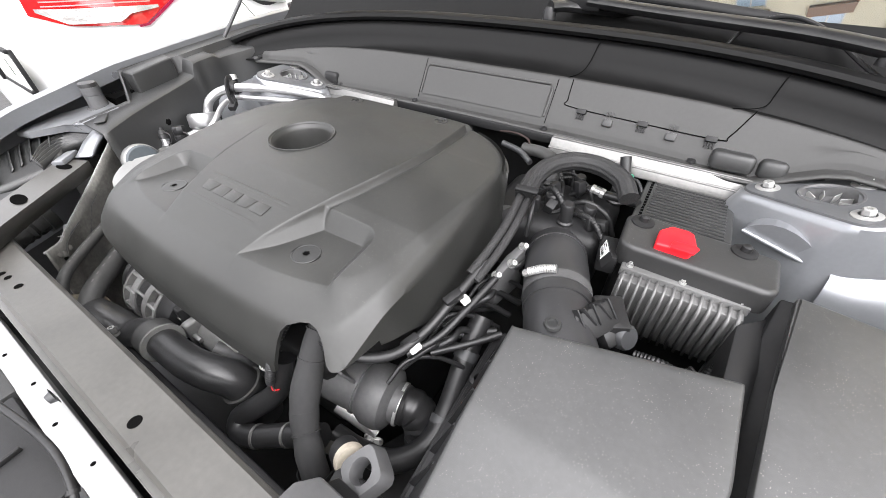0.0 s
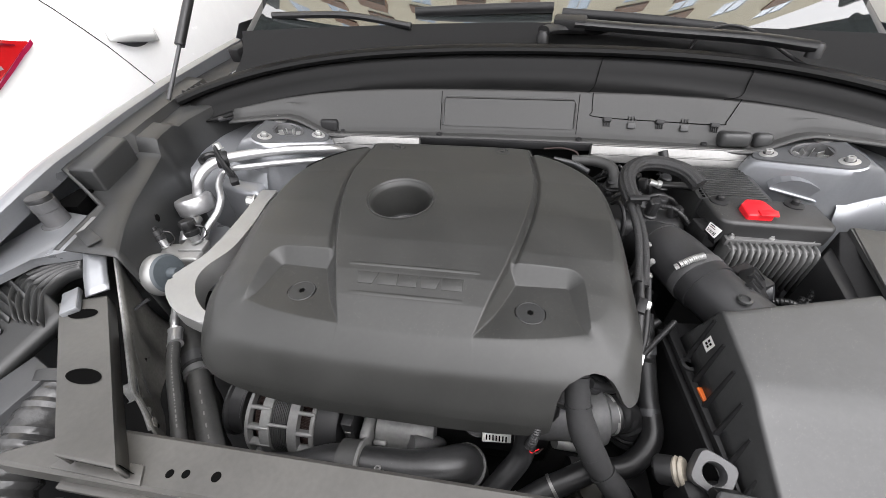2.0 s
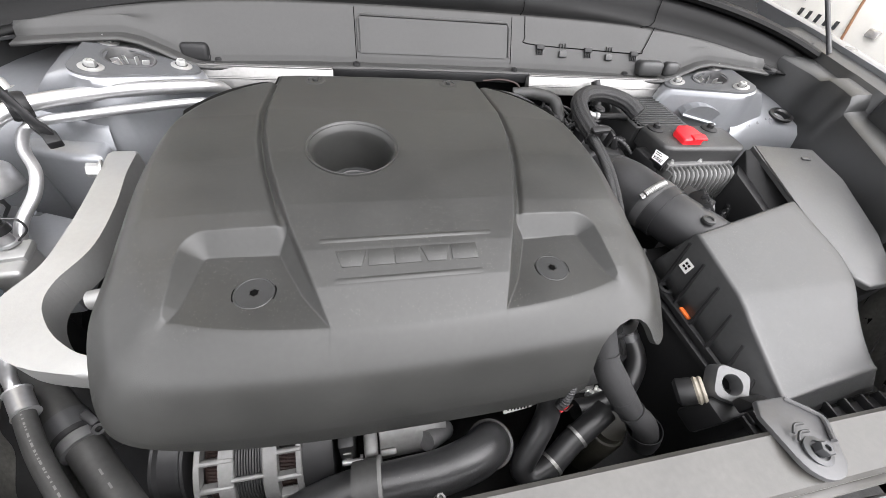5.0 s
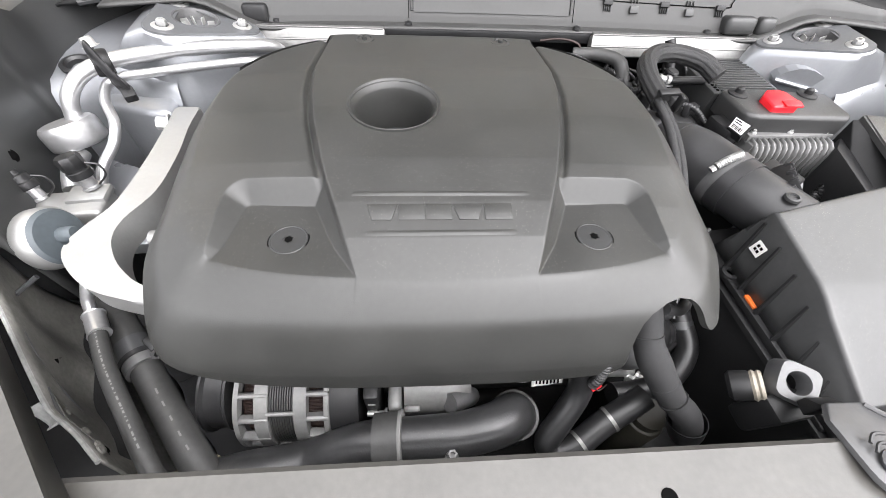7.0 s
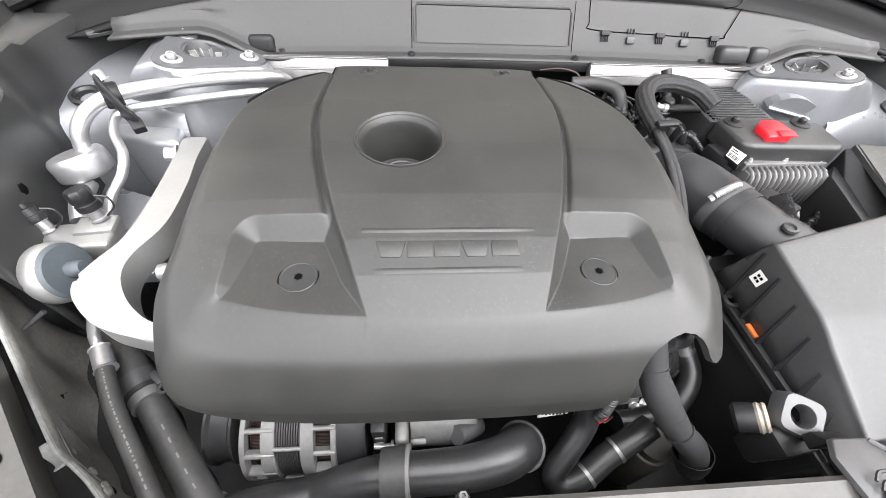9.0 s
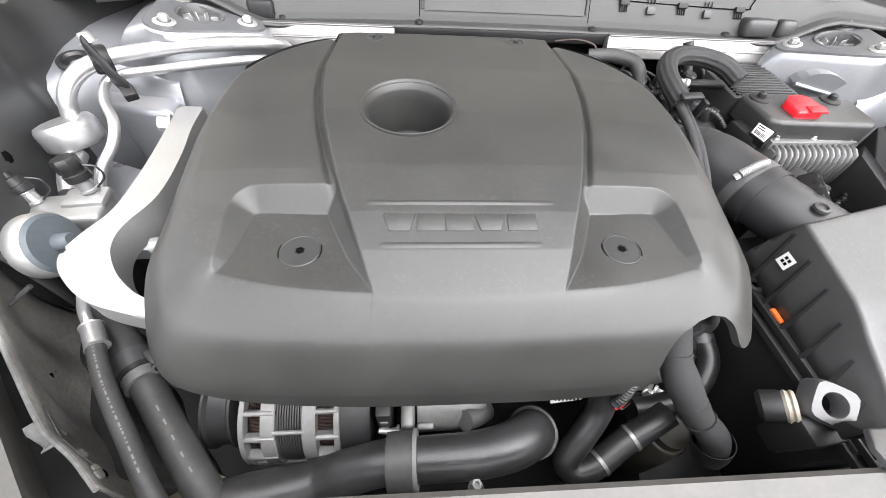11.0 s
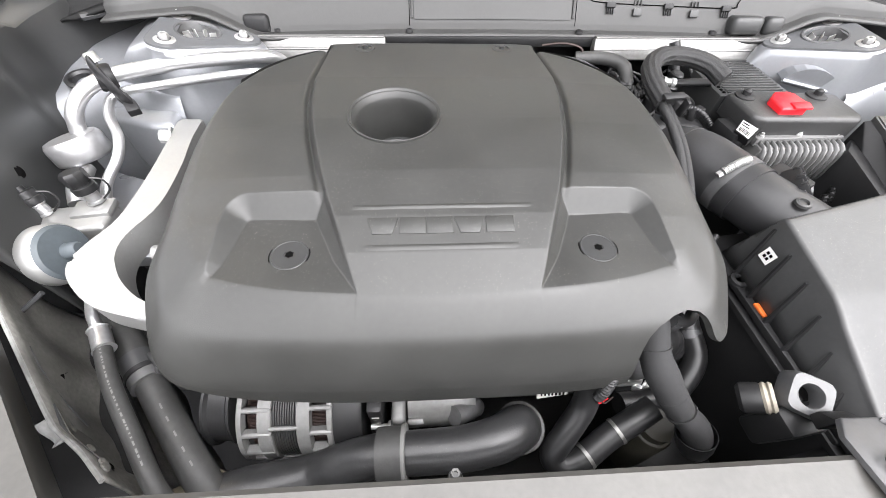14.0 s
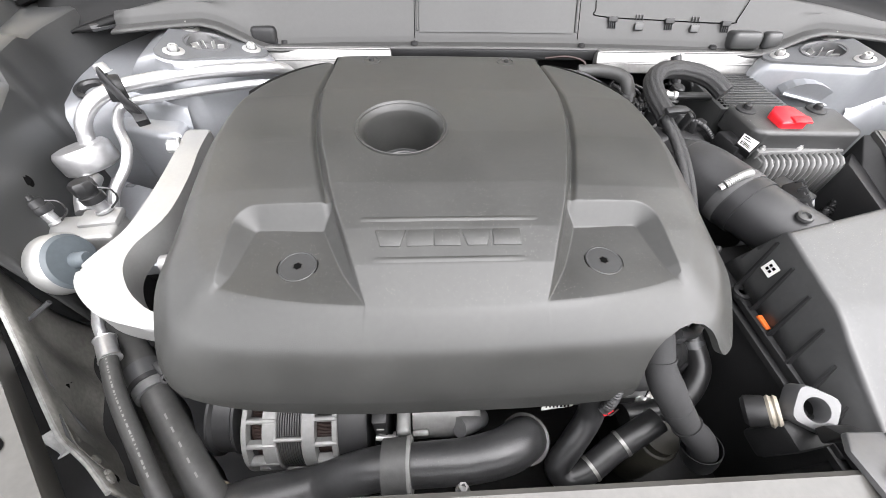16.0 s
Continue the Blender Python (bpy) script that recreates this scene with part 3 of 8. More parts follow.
    prof = [(-0.030, -0.030), (-0.030, 0.0), (-0.026, 0.003), (-0.012, 0.004), (-0.010, 0.0), (0.0, -0.001), (0.010, -0.004), (0.016, -0.012), (0.035, -0.06), (0.05, -0.2), (0.05, -0.42)]
    sheet(bm, lambda y, k: Vector((s * (rail(y) + prof[k][0]), y, rail_z(y) + prof[k][1])), steps(-0.42, 0.8, 40), range(len(prof)))
    part("fender", bm, PAINT, car, "silver painted fender edge")
    # stepped black trim: shelf beside the fender, wall, flat tread, inner wall
    bm = bmesh.new()

    def trim(y, k):
        a, b = rail(y) - 0.030 - 0.072 * smoothstep(0.115, 0.075, y), trim_in(y)
        x = (a, a - 0.004, a - 0.012 - 0.03 * smoothstep(0.20, 0.24, y), a - 0.020 - 0.03 * smoothstep(0.20, 0.24, y), b + 0.006, b, b - 0.004, b - 0.012, b - 0.02)[k]
        lo = trim_z(y)
        hi = lo + (rail_z(y) - 0.012 - lo) * smoothstep(0.075, 0.115, y)
        lo = lo + (hi - 0.012 - lo) * smoothstep(0.235, 0.25, y) * (1 - 0.45 * smoothstep(0.31, 0.33, y))
        z = (hi, hi, hi - 0.004, lo, lo - 0.002, lo - 0.006, lo - 0.02, lo - 0.10, lo - 0.26)[k]
        return Vector((s * x, y, z))

    sheet(bm, trim, steps(-0.03, 0.20, 14) + steps(0.21, 0.34, 20) + steps(0.36, 0.53, 9), range(9))
    thicken(part("wing_trim", bm, TRIM, car, "black stepped plastic trim along the fender"), 0.003, 1 if s > 0 else -1)
    # raised boxes on the tread
    for y0, y1, w, h in ((0.115, 0.228, 0.058, 0.043),):
        bm = bmesh.new()
        q = [(rail(y0) - 0.033, y0), (rail(y1) - 0.033, y1), (rail(y1) - 0.033 - w, y1 - 0.008), (rail(y0) - 0.033 - w, y0)]
        prism(bm, [(s * x, y) for x, y in q], lambda x, y: trim_z(y) - 0.012, lambda x, y: trim_z(y) + h, 0.005, 3)
        part("trim_box", bm, TRIM, car)
    # stop pillar, its bracket and a recessed tab
    bm = bmesh.new()
    lathe(bm, [(0.030, -0.02), (0.026, 0.0), (0.024, 0.003), (0.019, 0.004), (0.0175, 0.030), (0.0185, 0.031), (0.0185, 0.047), (0.015, 0.050), (0, 0.050)], (s * 0.797, 0.033, 0.915), (0, 0, 1), 28)
    stop = part("bonnet_stop", bm, GREYBR, car, "grey bonnet stop")
    bm = bmesh.new()
    lathe(bm, [(0.0178, -0.010), (0.0182, 0.0), (0.0165, 0.004), (0.010, 0.005), (0, 0.005)], (s * 0.797, 0.033, 0.966), (0, 0, 1), 24)
    part("rubber_top", bm, RUBBER, stop)
    bm = bmesh.new()
    prism(bm, [(s * 0.70, -0.025), (s * 0.72, 0.05), (s * 0.82, 0.06), (s * 0.845, -0.03), (s * 0.83, -0.12), (s * 0.79, -0.11), (s * 0.765, -0.05)], 0.895, lambda x, y: 0.916 + 0.1 * y, 0.004)
    part("lamp_bracket", bm, PAINT, car, "grey pressed bracket over the headlamp")
    bm = bmesh.new()
    box(bm, (s * 0.705, 0.0, 0.9195), (0.055, 0.020, 0.003), (3, 0, s * 28), 0.001)
    part("trim_tab", bm, TRIM, car)
    # solid black block painted as the shade of the gap between trim and fender
    bm = bmesh.new()
    prism(bm, [(s * 0.785, 0.064), (s * 0.838, 0.060), (s * (rail(0.10) - 0.036), 0.112), (s * 0.797, 0.113)], 0.90, lambda x, y: trim_z(y) + 0.0035)
    part("hollow_shade", bm, INK_SHADE, car)

    # inner air guide sheet: runs from trim to beam and falls into the bay
    bm = bmesh.new()

    def guide(u, v):
        p = Vector((lerp_table(((0, 0.668), (0.35, 0.600), (0.62, 0.541), (1, 0.462)), u), lerp_table(((0, -0.008), (0.35, -0.10), (0.62, -0.180), (1, -0.231)), u), lerp_table(((0, 0.893), (0.35, 0.846), (0.62, 0.809), (0.8, 0.806), (1, 0.820)), u)))
        n = Vector((-0.72, 0.69, 0))
        d = 0.05 * max(0.0, v - 0.45) - 0.012 * math.sin(v * 3.0) + 0.004 * math.sin(u * 23) * smoothstep(0.1, 0.3, v)
        p = p + n * d
        return Vector((s * p.x, p.y, p.z - 0.29 * v))

    sheet(bm, guide, steps(0, 1, 40), steps(0, 1, 16))
    g = part("air_guide", bm, DUSTY, car, "dusty black air guide sheet")
    thicken(g, 0.0025)
    bm = bmesh.new()
    tube(bm, [guide(u, 0.005) + Vector((0, 0, 0.001)) for u in steps(0, 1, 12)], 0.0022, 6, 2)
    part("guide_edge", bm, PALE_EDGE, g, "pale worn edge")
    # pressed relief of the sheet: openings painted as black patches, creases, a riveted plate
    out = Vector((-s * 0.0018, 0.0018, 0.0008))

    def patch(name, corners, m, lift=1.0, label=""):
        bm = bmesh.new()
        f = bm.faces.new([bm.verts.new(guide(u, v) + out * lift) for u, v in corners])
        r = bmesh.ops.extrude_face_region(bm, geom=[f])
        bmesh.ops.translate(bm, verts=[q for q in r["geom"] if isinstance(q, bmesh.types.BMVert)], vec=-out * 0.7)
        bmesh.ops.recalc_face_normals(bm, faces=bm.faces)
        return part(name, bm, m, g, label)

    patch("opening", ((0.280, 0.203), (0.245, 0.240), (0.250, 0.275), (0.300, 0.288), (0.375, 0.275), (0.440, 0.282), (0.430, 0.250), (0.401, 0.221), (0.375, 0.185), (0.323, 0.180)), INK_SHADE, 1.0, "black patch painted as the shade in an oval opening")
    patch("slot", ((0.545, 0.138), (0.547, 0.159), (0.599, 0.152), (0.595, 0.130)), INK_SHADE)
    patch("step_plate", ((0.555, 0.062), (0.668, 0.044), (0.772, 0.044), (0.806, 0.071), (0.832, 0.115), (0.858, 0.132), (0.884, 0.128), (0.80, 0.20), (0.70, 0.23), (0.62, 0.19), (0.60, 0.12)), DUSTY, 1.6, "raised riveted plate")
    patch("slot", ((0.848, 0.098), (0.867, 0.118), (0.897, 0.108), (0.888, 0.092)), INK_SHADE, 2.4)
    for way_points, r in ((((0.358, 0.088), (0.401, 0.088), (0.435, 0.097), (0.496, 0.168), (0.565, 0.238)), 0.0016), (((0.547, 0.062), (0.668, 0.044), (0.737, 0.042), (0.772, 0.044), (0.806, 0.071), (0.832, 0.115), (0.858, 0.132), (0.884, 0.124)), 0.0020), (((0.565, 0.238), (0.617, 0.212), (0.617, 0.159), (0.582, 0.124)), 0.0014)):
        bm = bmesh.new()
        tube(bm, [guide(u, v) + out * 0.6 for u, v in way_points], r, 6, 5)
        part("crease", bm, GREYPLATE, g, "worn pressed crease")
    for u, v in ((0.617, 0.088), (0.755, 0.079), (0.901, 0.060), (0.858, 0.075)):
        bm = bmesh.new()
        lathe(bm, [(0.0055, 0), (0.005, 0.0016), (0.003, 0.0024), (0, 0.0026)], guide(u, v) + out * 1.5, (-s * 0.72, 0.69, 0.1), 14)
        part("rivet", bm, DUSTY, g)
    bm = bmesh.new()
    tube(bm, [guide(0.165, 0.20), guide(0.165, 0.20) + Vector((-s * 0.022, 0.018, 0.012))], 0.0028, 8, 1)
    part("stub", bm, GREYPLATE, g, "short grey locating pin")

    # torn flap that hangs from the sheet's edge
    bm = bmesh.new()
    sheet(bm, lambda u, v: guide(0.60 + 0.12 * u, 0.0) + Vector((s * 0.012 * v, -0.006 * v, -0.016 * v * math.sin(math.pi * min(0.95, max(0.08, u))))), steps(0, 1, 8), steps(0, 1, 4))
    thicken(part("torn_flap", bm, PALE_EDGE, g, "torn pale flap"), 0.001)
    # unseen dark sheet added so the gap under the brace stays black
    bm = bmesh.new()
    prism(bm, [(s * 0.40, -0.30), (s * 0.70, -0.31), (s * 0.80, -0.10), (s * 0.80, 0.02), (s * 0.66, 0.0), (s * 0.48, -0.215)], 0.700, 0.706, 0.002)
    part("gap_filler", bm, DARK, car, "black sheet added to darken the gap below the brace")
    # silver post and foot that carry the brace's outer end
    bm = bmesh.new()
    sheet(bm, lambda u, v: Vector((s * (0.692 - 0.050 * u - 0.022 * v), -0.012 - 0.066 * u + 0.020 * v, 0.906 - 0.020 * u - 0.006 * smoothstep(0.5, 1, u))), steps(0, 1, 8), steps(-0.5, 0.5, 4))
    thicken(part("brace_post", bm, PAINT, car, "silver pressed post above the brace"), 0.004)
    bm = bmesh.new()
    box(bm, (s * 0.664, -0.100, 0.880), (0.022, 0.050, 0.010), (0, s * 8, s * -42), 0.002)
    part("post_foot", bm, PAINT, car)
    # diagonal brace, its two long holes painted as black ovals on an uncut top
    bm = bmesh.new()
    hw = 0.0245
    length = 0.2897

    def brace_point(u, w, z=0.0):
        f, t = (w + hw) / (2 * hw), u / length
        low = Vector((0.403, -0.293)).lerp(Vector((0.475, -0.291)), f)
        high = Vector((0.630, -0.077)).lerp(Vector((0.690, -0.100)), f)
        q = low.lerp(high, t)
        return Vector((s * q.x, q.y, 0.884 - 0.02 * (t - 0.5) + z))

    bm = bmesh.new()
    us = steps(0, length, 62)
    ws = steps(-hw, hw, 25)
    g2 = [[bm.verts.new(brace_point(u, w)) for w in ws] for u in us]
    for i in range(len(us) - 1):
        for j in range(len(ws) - 1):
            u, w = (us[i] + us[i + 1]) / 2, (ws[j] + ws[j + 1]) / 2
            bm.faces.new((g2[i][j], g2[i + 1][j], g2[i + 1][j + 1], g2[i][j + 1]))
    for w, k in ((-hw, 0), (hw, len(ws) - 1)):
        low = [bm.verts.new(brace_point(u, w, -0.024)) for u in us]
        for i in range(len(us) - 1):
            bm.faces.new((g2[i][k], g2[i + 1][k], low[i + 1], low[i]))
    br = part("diagonal_brace", bm, BEAM, car, "dark painted brace with two oval holes")
    thicken(br, 0.003)
    for hu, hw2, hl in ((0.1216, 0.0165, 0.0140), (0.2513, 0.0150, 0.0115)):
        bm = bmesh.new()
        rim = [brace_point(hu + hl * math.cos(k * math.pi / 14), hw2 * math.sin(k * math.pi / 14), 0.0008) for k in range(28)]
        bm.faces.new([bm.verts.new(q) for q in rim])
        part('long_hole_shade', bm, INK_SHADE, br)
    # black face painted as the shade inside the open end of the channel
    bm = bmesh.new()
    end = [brace_point(0, -hw), brace_point(0, hw), brace_point(0, hw, -0.034), brace_point(0, -hw, -0.034)]
    bm.faces.new([bm.verts.new(q + Vector((0, 0.004, -0.003))) for q in end])
    part("brace_end_shade", bm, INK_SHADE, br)
    bm = bmesh.new()
    prism(bm, [(s * 0.39, -0.298), (s * 0.50, -0.296), (s * 0.49, -0.280), (s * 0.40, -0.280)], 0.864, 0.8665, 0.001)
    part("brace_foot", bm, BEAM, br)

    # sheet between plenum, pillar foot and fender
    bm = bmesh.new()
    sheet(bm, lambda y, v: Vector((s * (0.80 - 0.115 * smoothstep(0.45, 0.60, y) + (rail(y) - 0.028 - 0.80 + 0.115 * smoothstep(0.45, 0.60, y)) * v), y, 0.995 + 0.06 * smoothstep(0.45, 0.62, y) * (1 - v) + 0.035 * (y - 0.42) * v - 0.012 * math.sin(math.pi * v))), steps(0.42, 0.86, 18), steps(0, 1, 8))
    part("hinge_cover", bm, DARK, car, "black sheet below the bonnet hinge")
    # grey panel between the glass and the fender
    bm = bmesh.new()
    sheet(bm, lambda u, v: Vector((s * (0.725 - 0.035 * u + 0.045 * v * v), 0.665 + 0.26 * u + 0.03 * v, 1.000 + 0.115 * u + (0.075 * v + 0.02 * math.sin(math.pi * v)) * smoothstep(-0.1, 0.6, u))), steps(0, 1, 12), steps(0, 1, 8))
    thicken(part("pillar_panel", bm, TOWERTOP, car, "grey panel between the glass and the fender"), 0.003)
    # gas strut
    st = thing("gas_strut", "black gas strut that holds the bonnet open", "strut", (s * 0.81, 0.404, 1.0), group="bonnet struts")
    lo, hi = Vector((s * 0.820, 0.392, 1.000)), Vector((s * 0.775, 0.735, 1.36))
    mid = lo.lerp(hi, 0.26)
    bm = bmesh.new()
    tube(bm, [lo, mid], 0.0045, 10, 1)
    part("rod", bm, GREYPLATE, st)
    bm = bmesh.new()
    tube(bm, [mid, mid.lerp(hi, 0.12), hi], 0.0105, 14, 1)
    part("cylinder", bm, RUBBER, st)
    # hinge
    bm = bmesh.new()
    box(bm, (s * 0.735, 0.66, 1.058), (0.035, 0.16, 0.035), (8, 0, s * 12), 0.006)
    hg = part("hinge", bm, DARK, car, "black bonnet hinge")
    bm = bmesh.new()
    box(bm, (s * 0.700, 0.72, 1.13), (0.014, 0.045, 0.17), (-12, -s * 10, 0), 0.005)
    part("hinge_arm", bm, DARK, hg)

# open bonnet: inner frame and outer skin
tilt = radians(70)


def hood_point(x, v):
    y, z = -v * math.cos(tilt), v * math.sin(tilt)
    bow = 0.15 * (1 - (x / 0.8) ** 2)
    tip = smoothstep(0.75, 1.08, v) * 0.05 * (x / 0.8) ** 2
    return Vector((x * (1 - 0.08 * v), 0.675 + y + bow * 0.45 + tip, 1.185 + z + bow - tip * 2))


bm = bmesh.new()
sheet(bm, hood_point, steps(-0.80, 0.80, 25), steps(0, 1.10, 17))
hood = part("bonnet", bm, DARK, car, "raised bonnet seen from below")
thicken(hood, 0.03)

# upper radiator beam, the dark of its holes painted as black discs
bm = bmesh.new()
xs = steps(-0.575, 0.575, 231)
yy = steps(-0.296, -0.252, 10)
def beam_point(x, y):
    back = -0.252 - 0.041 * ramp01(0.485, 0.575, abs(x))
    return Vector((x, -0.296 + (back + 0.296) * (y + 0.296) / 0.044, 0.8635))


g2 = [[bm.verts.new(beam_point(x, y)) for y in yy] for x in xs]
for i in range(len(xs) - 1):
    for j in range(len(yy) - 1):
        bm.faces.new((g2[i][j], g2[i + 1][j], g2[i + 1][j + 1], g2[i][j + 1]))
for k, drop in ((0, 0.030), (len(yy) - 1, 0.022)):
    edge = [bm.verts.new(g2[i][k].co + Vector((0, 0.004 * (1 if k else -1), -0.004))) for i in range(len(xs))]
    low = [bm.verts.new(g2[i][k].co + Vector((0, 0.005 * (1 if k else -1), -drop))) for i in range(len(xs))]
    for i in range(len(xs) - 1):
        bm.faces.new((g2[i][k], g2[i + 1][k], edge[i + 1], edge[i]))
        bm.faces.new((edge[i], edge[i + 1], low[i + 1], low[i]))
beam = part("radiator_beam", bm, BEAM, car, "dark painted steel beam across the front")
bm = bmesh.new()
box(bm, (0, -0.3035, 0.838), (1.0, 0.010, 0.008), bevel=0.002)
part("front_flange", bm, BEAM, beam, "lower folded flange of the beam")
for x, y, r in ((0.003, -0.283, 0.0065), (-0.319, -0.279, 0.0050), (-0.352, -0.281, 0.0042), (-0.369, -0.283, 0.0042), (0.335, -0.281, 0.005)):
    bm = bmesh.new()
    lathe(bm, [(0, 0.0006), (r * 0.93, 0.0006), (r, 0.0002)], (x, y, 0.8637), (0, 0, 1), 20)
    part("hole_shade", bm, INK_SHADE, beam)
for x in (-0.115, 0.16, 0.30):
    bm = bmesh.new()
    lathe(bm, [(0, 0.006), (0.005, 0.006), (0.007, 0.0), (0.010, 0)], (x, -0.317, 0.846), (0, -1, 0), 14)
    part("clip", bm, GREYPLATE, beam)

# ---------------------------------------------------------------- engine cover
CX = -0.158


def ridge_half(y):
    return lerp_table(((-0.12, 0.080), (-0.104, 0.085), (-0.05, 0.104), (0.0, 0.122), (0.046, 0.135), (0.10, 0.149), (0.165, 0.161), (0.22, 0.165), (0.30, 0.160), (0.34, 0.155)), y)


def cover_top(x, y):
    z = lerp_table(((-0.112, 0.9075), (-0.105, 0.9102), (-0.07, 0.9232), (-0.03, 0.932), (0.03, 0.9405), (0.12, 0.946), (0.22, 0.9475), (0.335, 0.942)), y)
    d = abs(x - CX)
    # wings fall away outside the ridges
    rise = ridge_half(y)
    out = max(0.0, d - rise)
    z -= 0.0070 * smoothstep(-0.001, 0.005, d - rise) * smoothstep(-0.10, 0.0, y) + 0.30 * out * out + 0.05 * out * smoothstep(0.1, 0.3, y)
    groove = math.exp(-((d - rise - 0.0085) / 0.0036) ** 2)
    z -= 0.0055 * groove * smoothstep(-0.02, 0.05, y)
    # pockets of the two fixing screws: three sloping walls round a flat floor, open to the front
    behind, beyond = 0.009 - y, 0.227 - 0.05 * max(0.0, y + 0.03) - d
    corner = 0.022
    edge = corner - math.hypot(max(0.0, corner - behind), max(0.0, corner - beyond))
    depth = min(1.05 * edge, 1.15 * (d - rise - 0.001))
    if depth > 0:
        floor = 0.9092 - 0.0022 * smoothstep(-0.105, -0.05, y)
        z = min(z, max(floor, z - depth))
    return z


# the line where the flat top ends, and the outer line of the shell, point for point
half_top = [(0.10, 0.338), (0.152, 0.335), (0.196, 0.317), (0.234, 0.290), (0.264, 0.250), (0.2790, 0.20), (0.2810, 0.12), (0.2710, 0.04), (0.258, -0.02), (0.247, -0.052), (0.229, -0.080), (0.200, -0.091), (0.15, -0.1015), (0.085, -0.107), (0.03, -0.1095)]
half_out = [(0.10, 0.352), (0.160, 0.349), (0.210, 0.331), (0.248, 0.301), (0.276, 0.259), (0.290, 0.203), (0.2952, 0.12), (0.2965, 0.035), (0.2960, -0.045), (0.2920, -0.095), (0.2810, -0.153), (0.2295, -0.1605), (0.165, -0.1630), (0.09, -0.1650), (0.03, -0.1655)]


def closed_line(half):
    line = [Vector((CX + x, y)) for x, y in half] + [Vector((CX - x, y)) for x, y in half[::-1]]
    for _ in range(4):
        line = [q for a, b in zip(line, line[1:] + line[:1]) for q in (a.lerp(b, 0.25), a.lerp(b, 0.75))]
    return line


top_line, out_line = closed_line(half_top), closed_line(half_out)
way = [0.0]
for a, b in zip(top_line, top_line[1:] + top_line[:1]):
    way.append(way[-1] + (b - a).length)


def along(d):
    """A place on the top's edge and its partner on the outer line, at a way along."""
    d %= way[-1]
    k = min(len(top_line) - 1, max(0, int(np.searchsorted(way, d, side="right")) - 1))
    f, m = (d - way[k]) / (way[k + 1] - way[k]), (k + 1) % len(top_line)
    return top_line[k].lerp(top_line[m], f), out_line[k].lerp(out_line[m], f)


def nearest(x, y):
    return way[min(range(len(top_line)), key=lambda k: (top_line[k] - Vector((x, y))).length)]


# four corners split the edge into a back, a front and two sides
NU, NV = 440, 380
back_r, front_r = nearest(CX + 0.234, 0.290), nearest(CX + 0.228, -0.079)
front_l, back_l = nearest(CX - 0.228, -0.079), nearest(CX - 0.234, 0.290)
right = [along(back_r + (front_r - back_r) * k / NV) for k in range(NV + 1)]
front = [along(front_r + (front_l - front_r) * k / NU) for k in range(NU + 1)][::-1]
left = [along(front_l + (back_l - front_l) * k / NV) for k in range(NV + 1)][::-1]
back_span = way[-1] - back_l + back_r
back = [along(back_l + back_span * k / NU) for k in range(NU + 1)]


def notch(x):
    """Lower edge of the front face: an arched opening for the loom, then a short prong."""
    return lerp_table(((0.026, 0.70), (0.0295, 0.80), (0.031, 0.83), (0.033, 0.855), (0.037, 0.870), (0.044, 0.879), (0.058, 0.886), (0.072, 0.889), (0.084, 0.888), (0.093, 0.883), (0.100, 0.875), (0.106, 0.864), (0.112, 0.858), (0.118, 0.8555), (0.124, 0.858), (0.15, 0.868)), x)


bm = bmesh.new()
grid = []
for i in range(NU + 1):
    u = i / NU
    row = []
    for j in range(NV + 1):
        v = j / NV
        q = back[i][0] * (1 - v) + front[i][0] * v + left[j][0] * (1 - u) + right[j][0] * u
        q -= back[0][0] * (1 - u) * (1 - v) + back[NU][0] * u * (1 - v) + front[0][0] * (1 - u) * v + front[NU][0] * u * v
        row.append(bm.verts.new((q.x, q.y, cover_top(q.x, q.y))))
    grid.append(row)
for a, b in zip(grid[:-1], grid[1:]):
    for k in range(NV):
        bm.faces.new((a[k], a[k + 1], b[k + 1], b[k]))
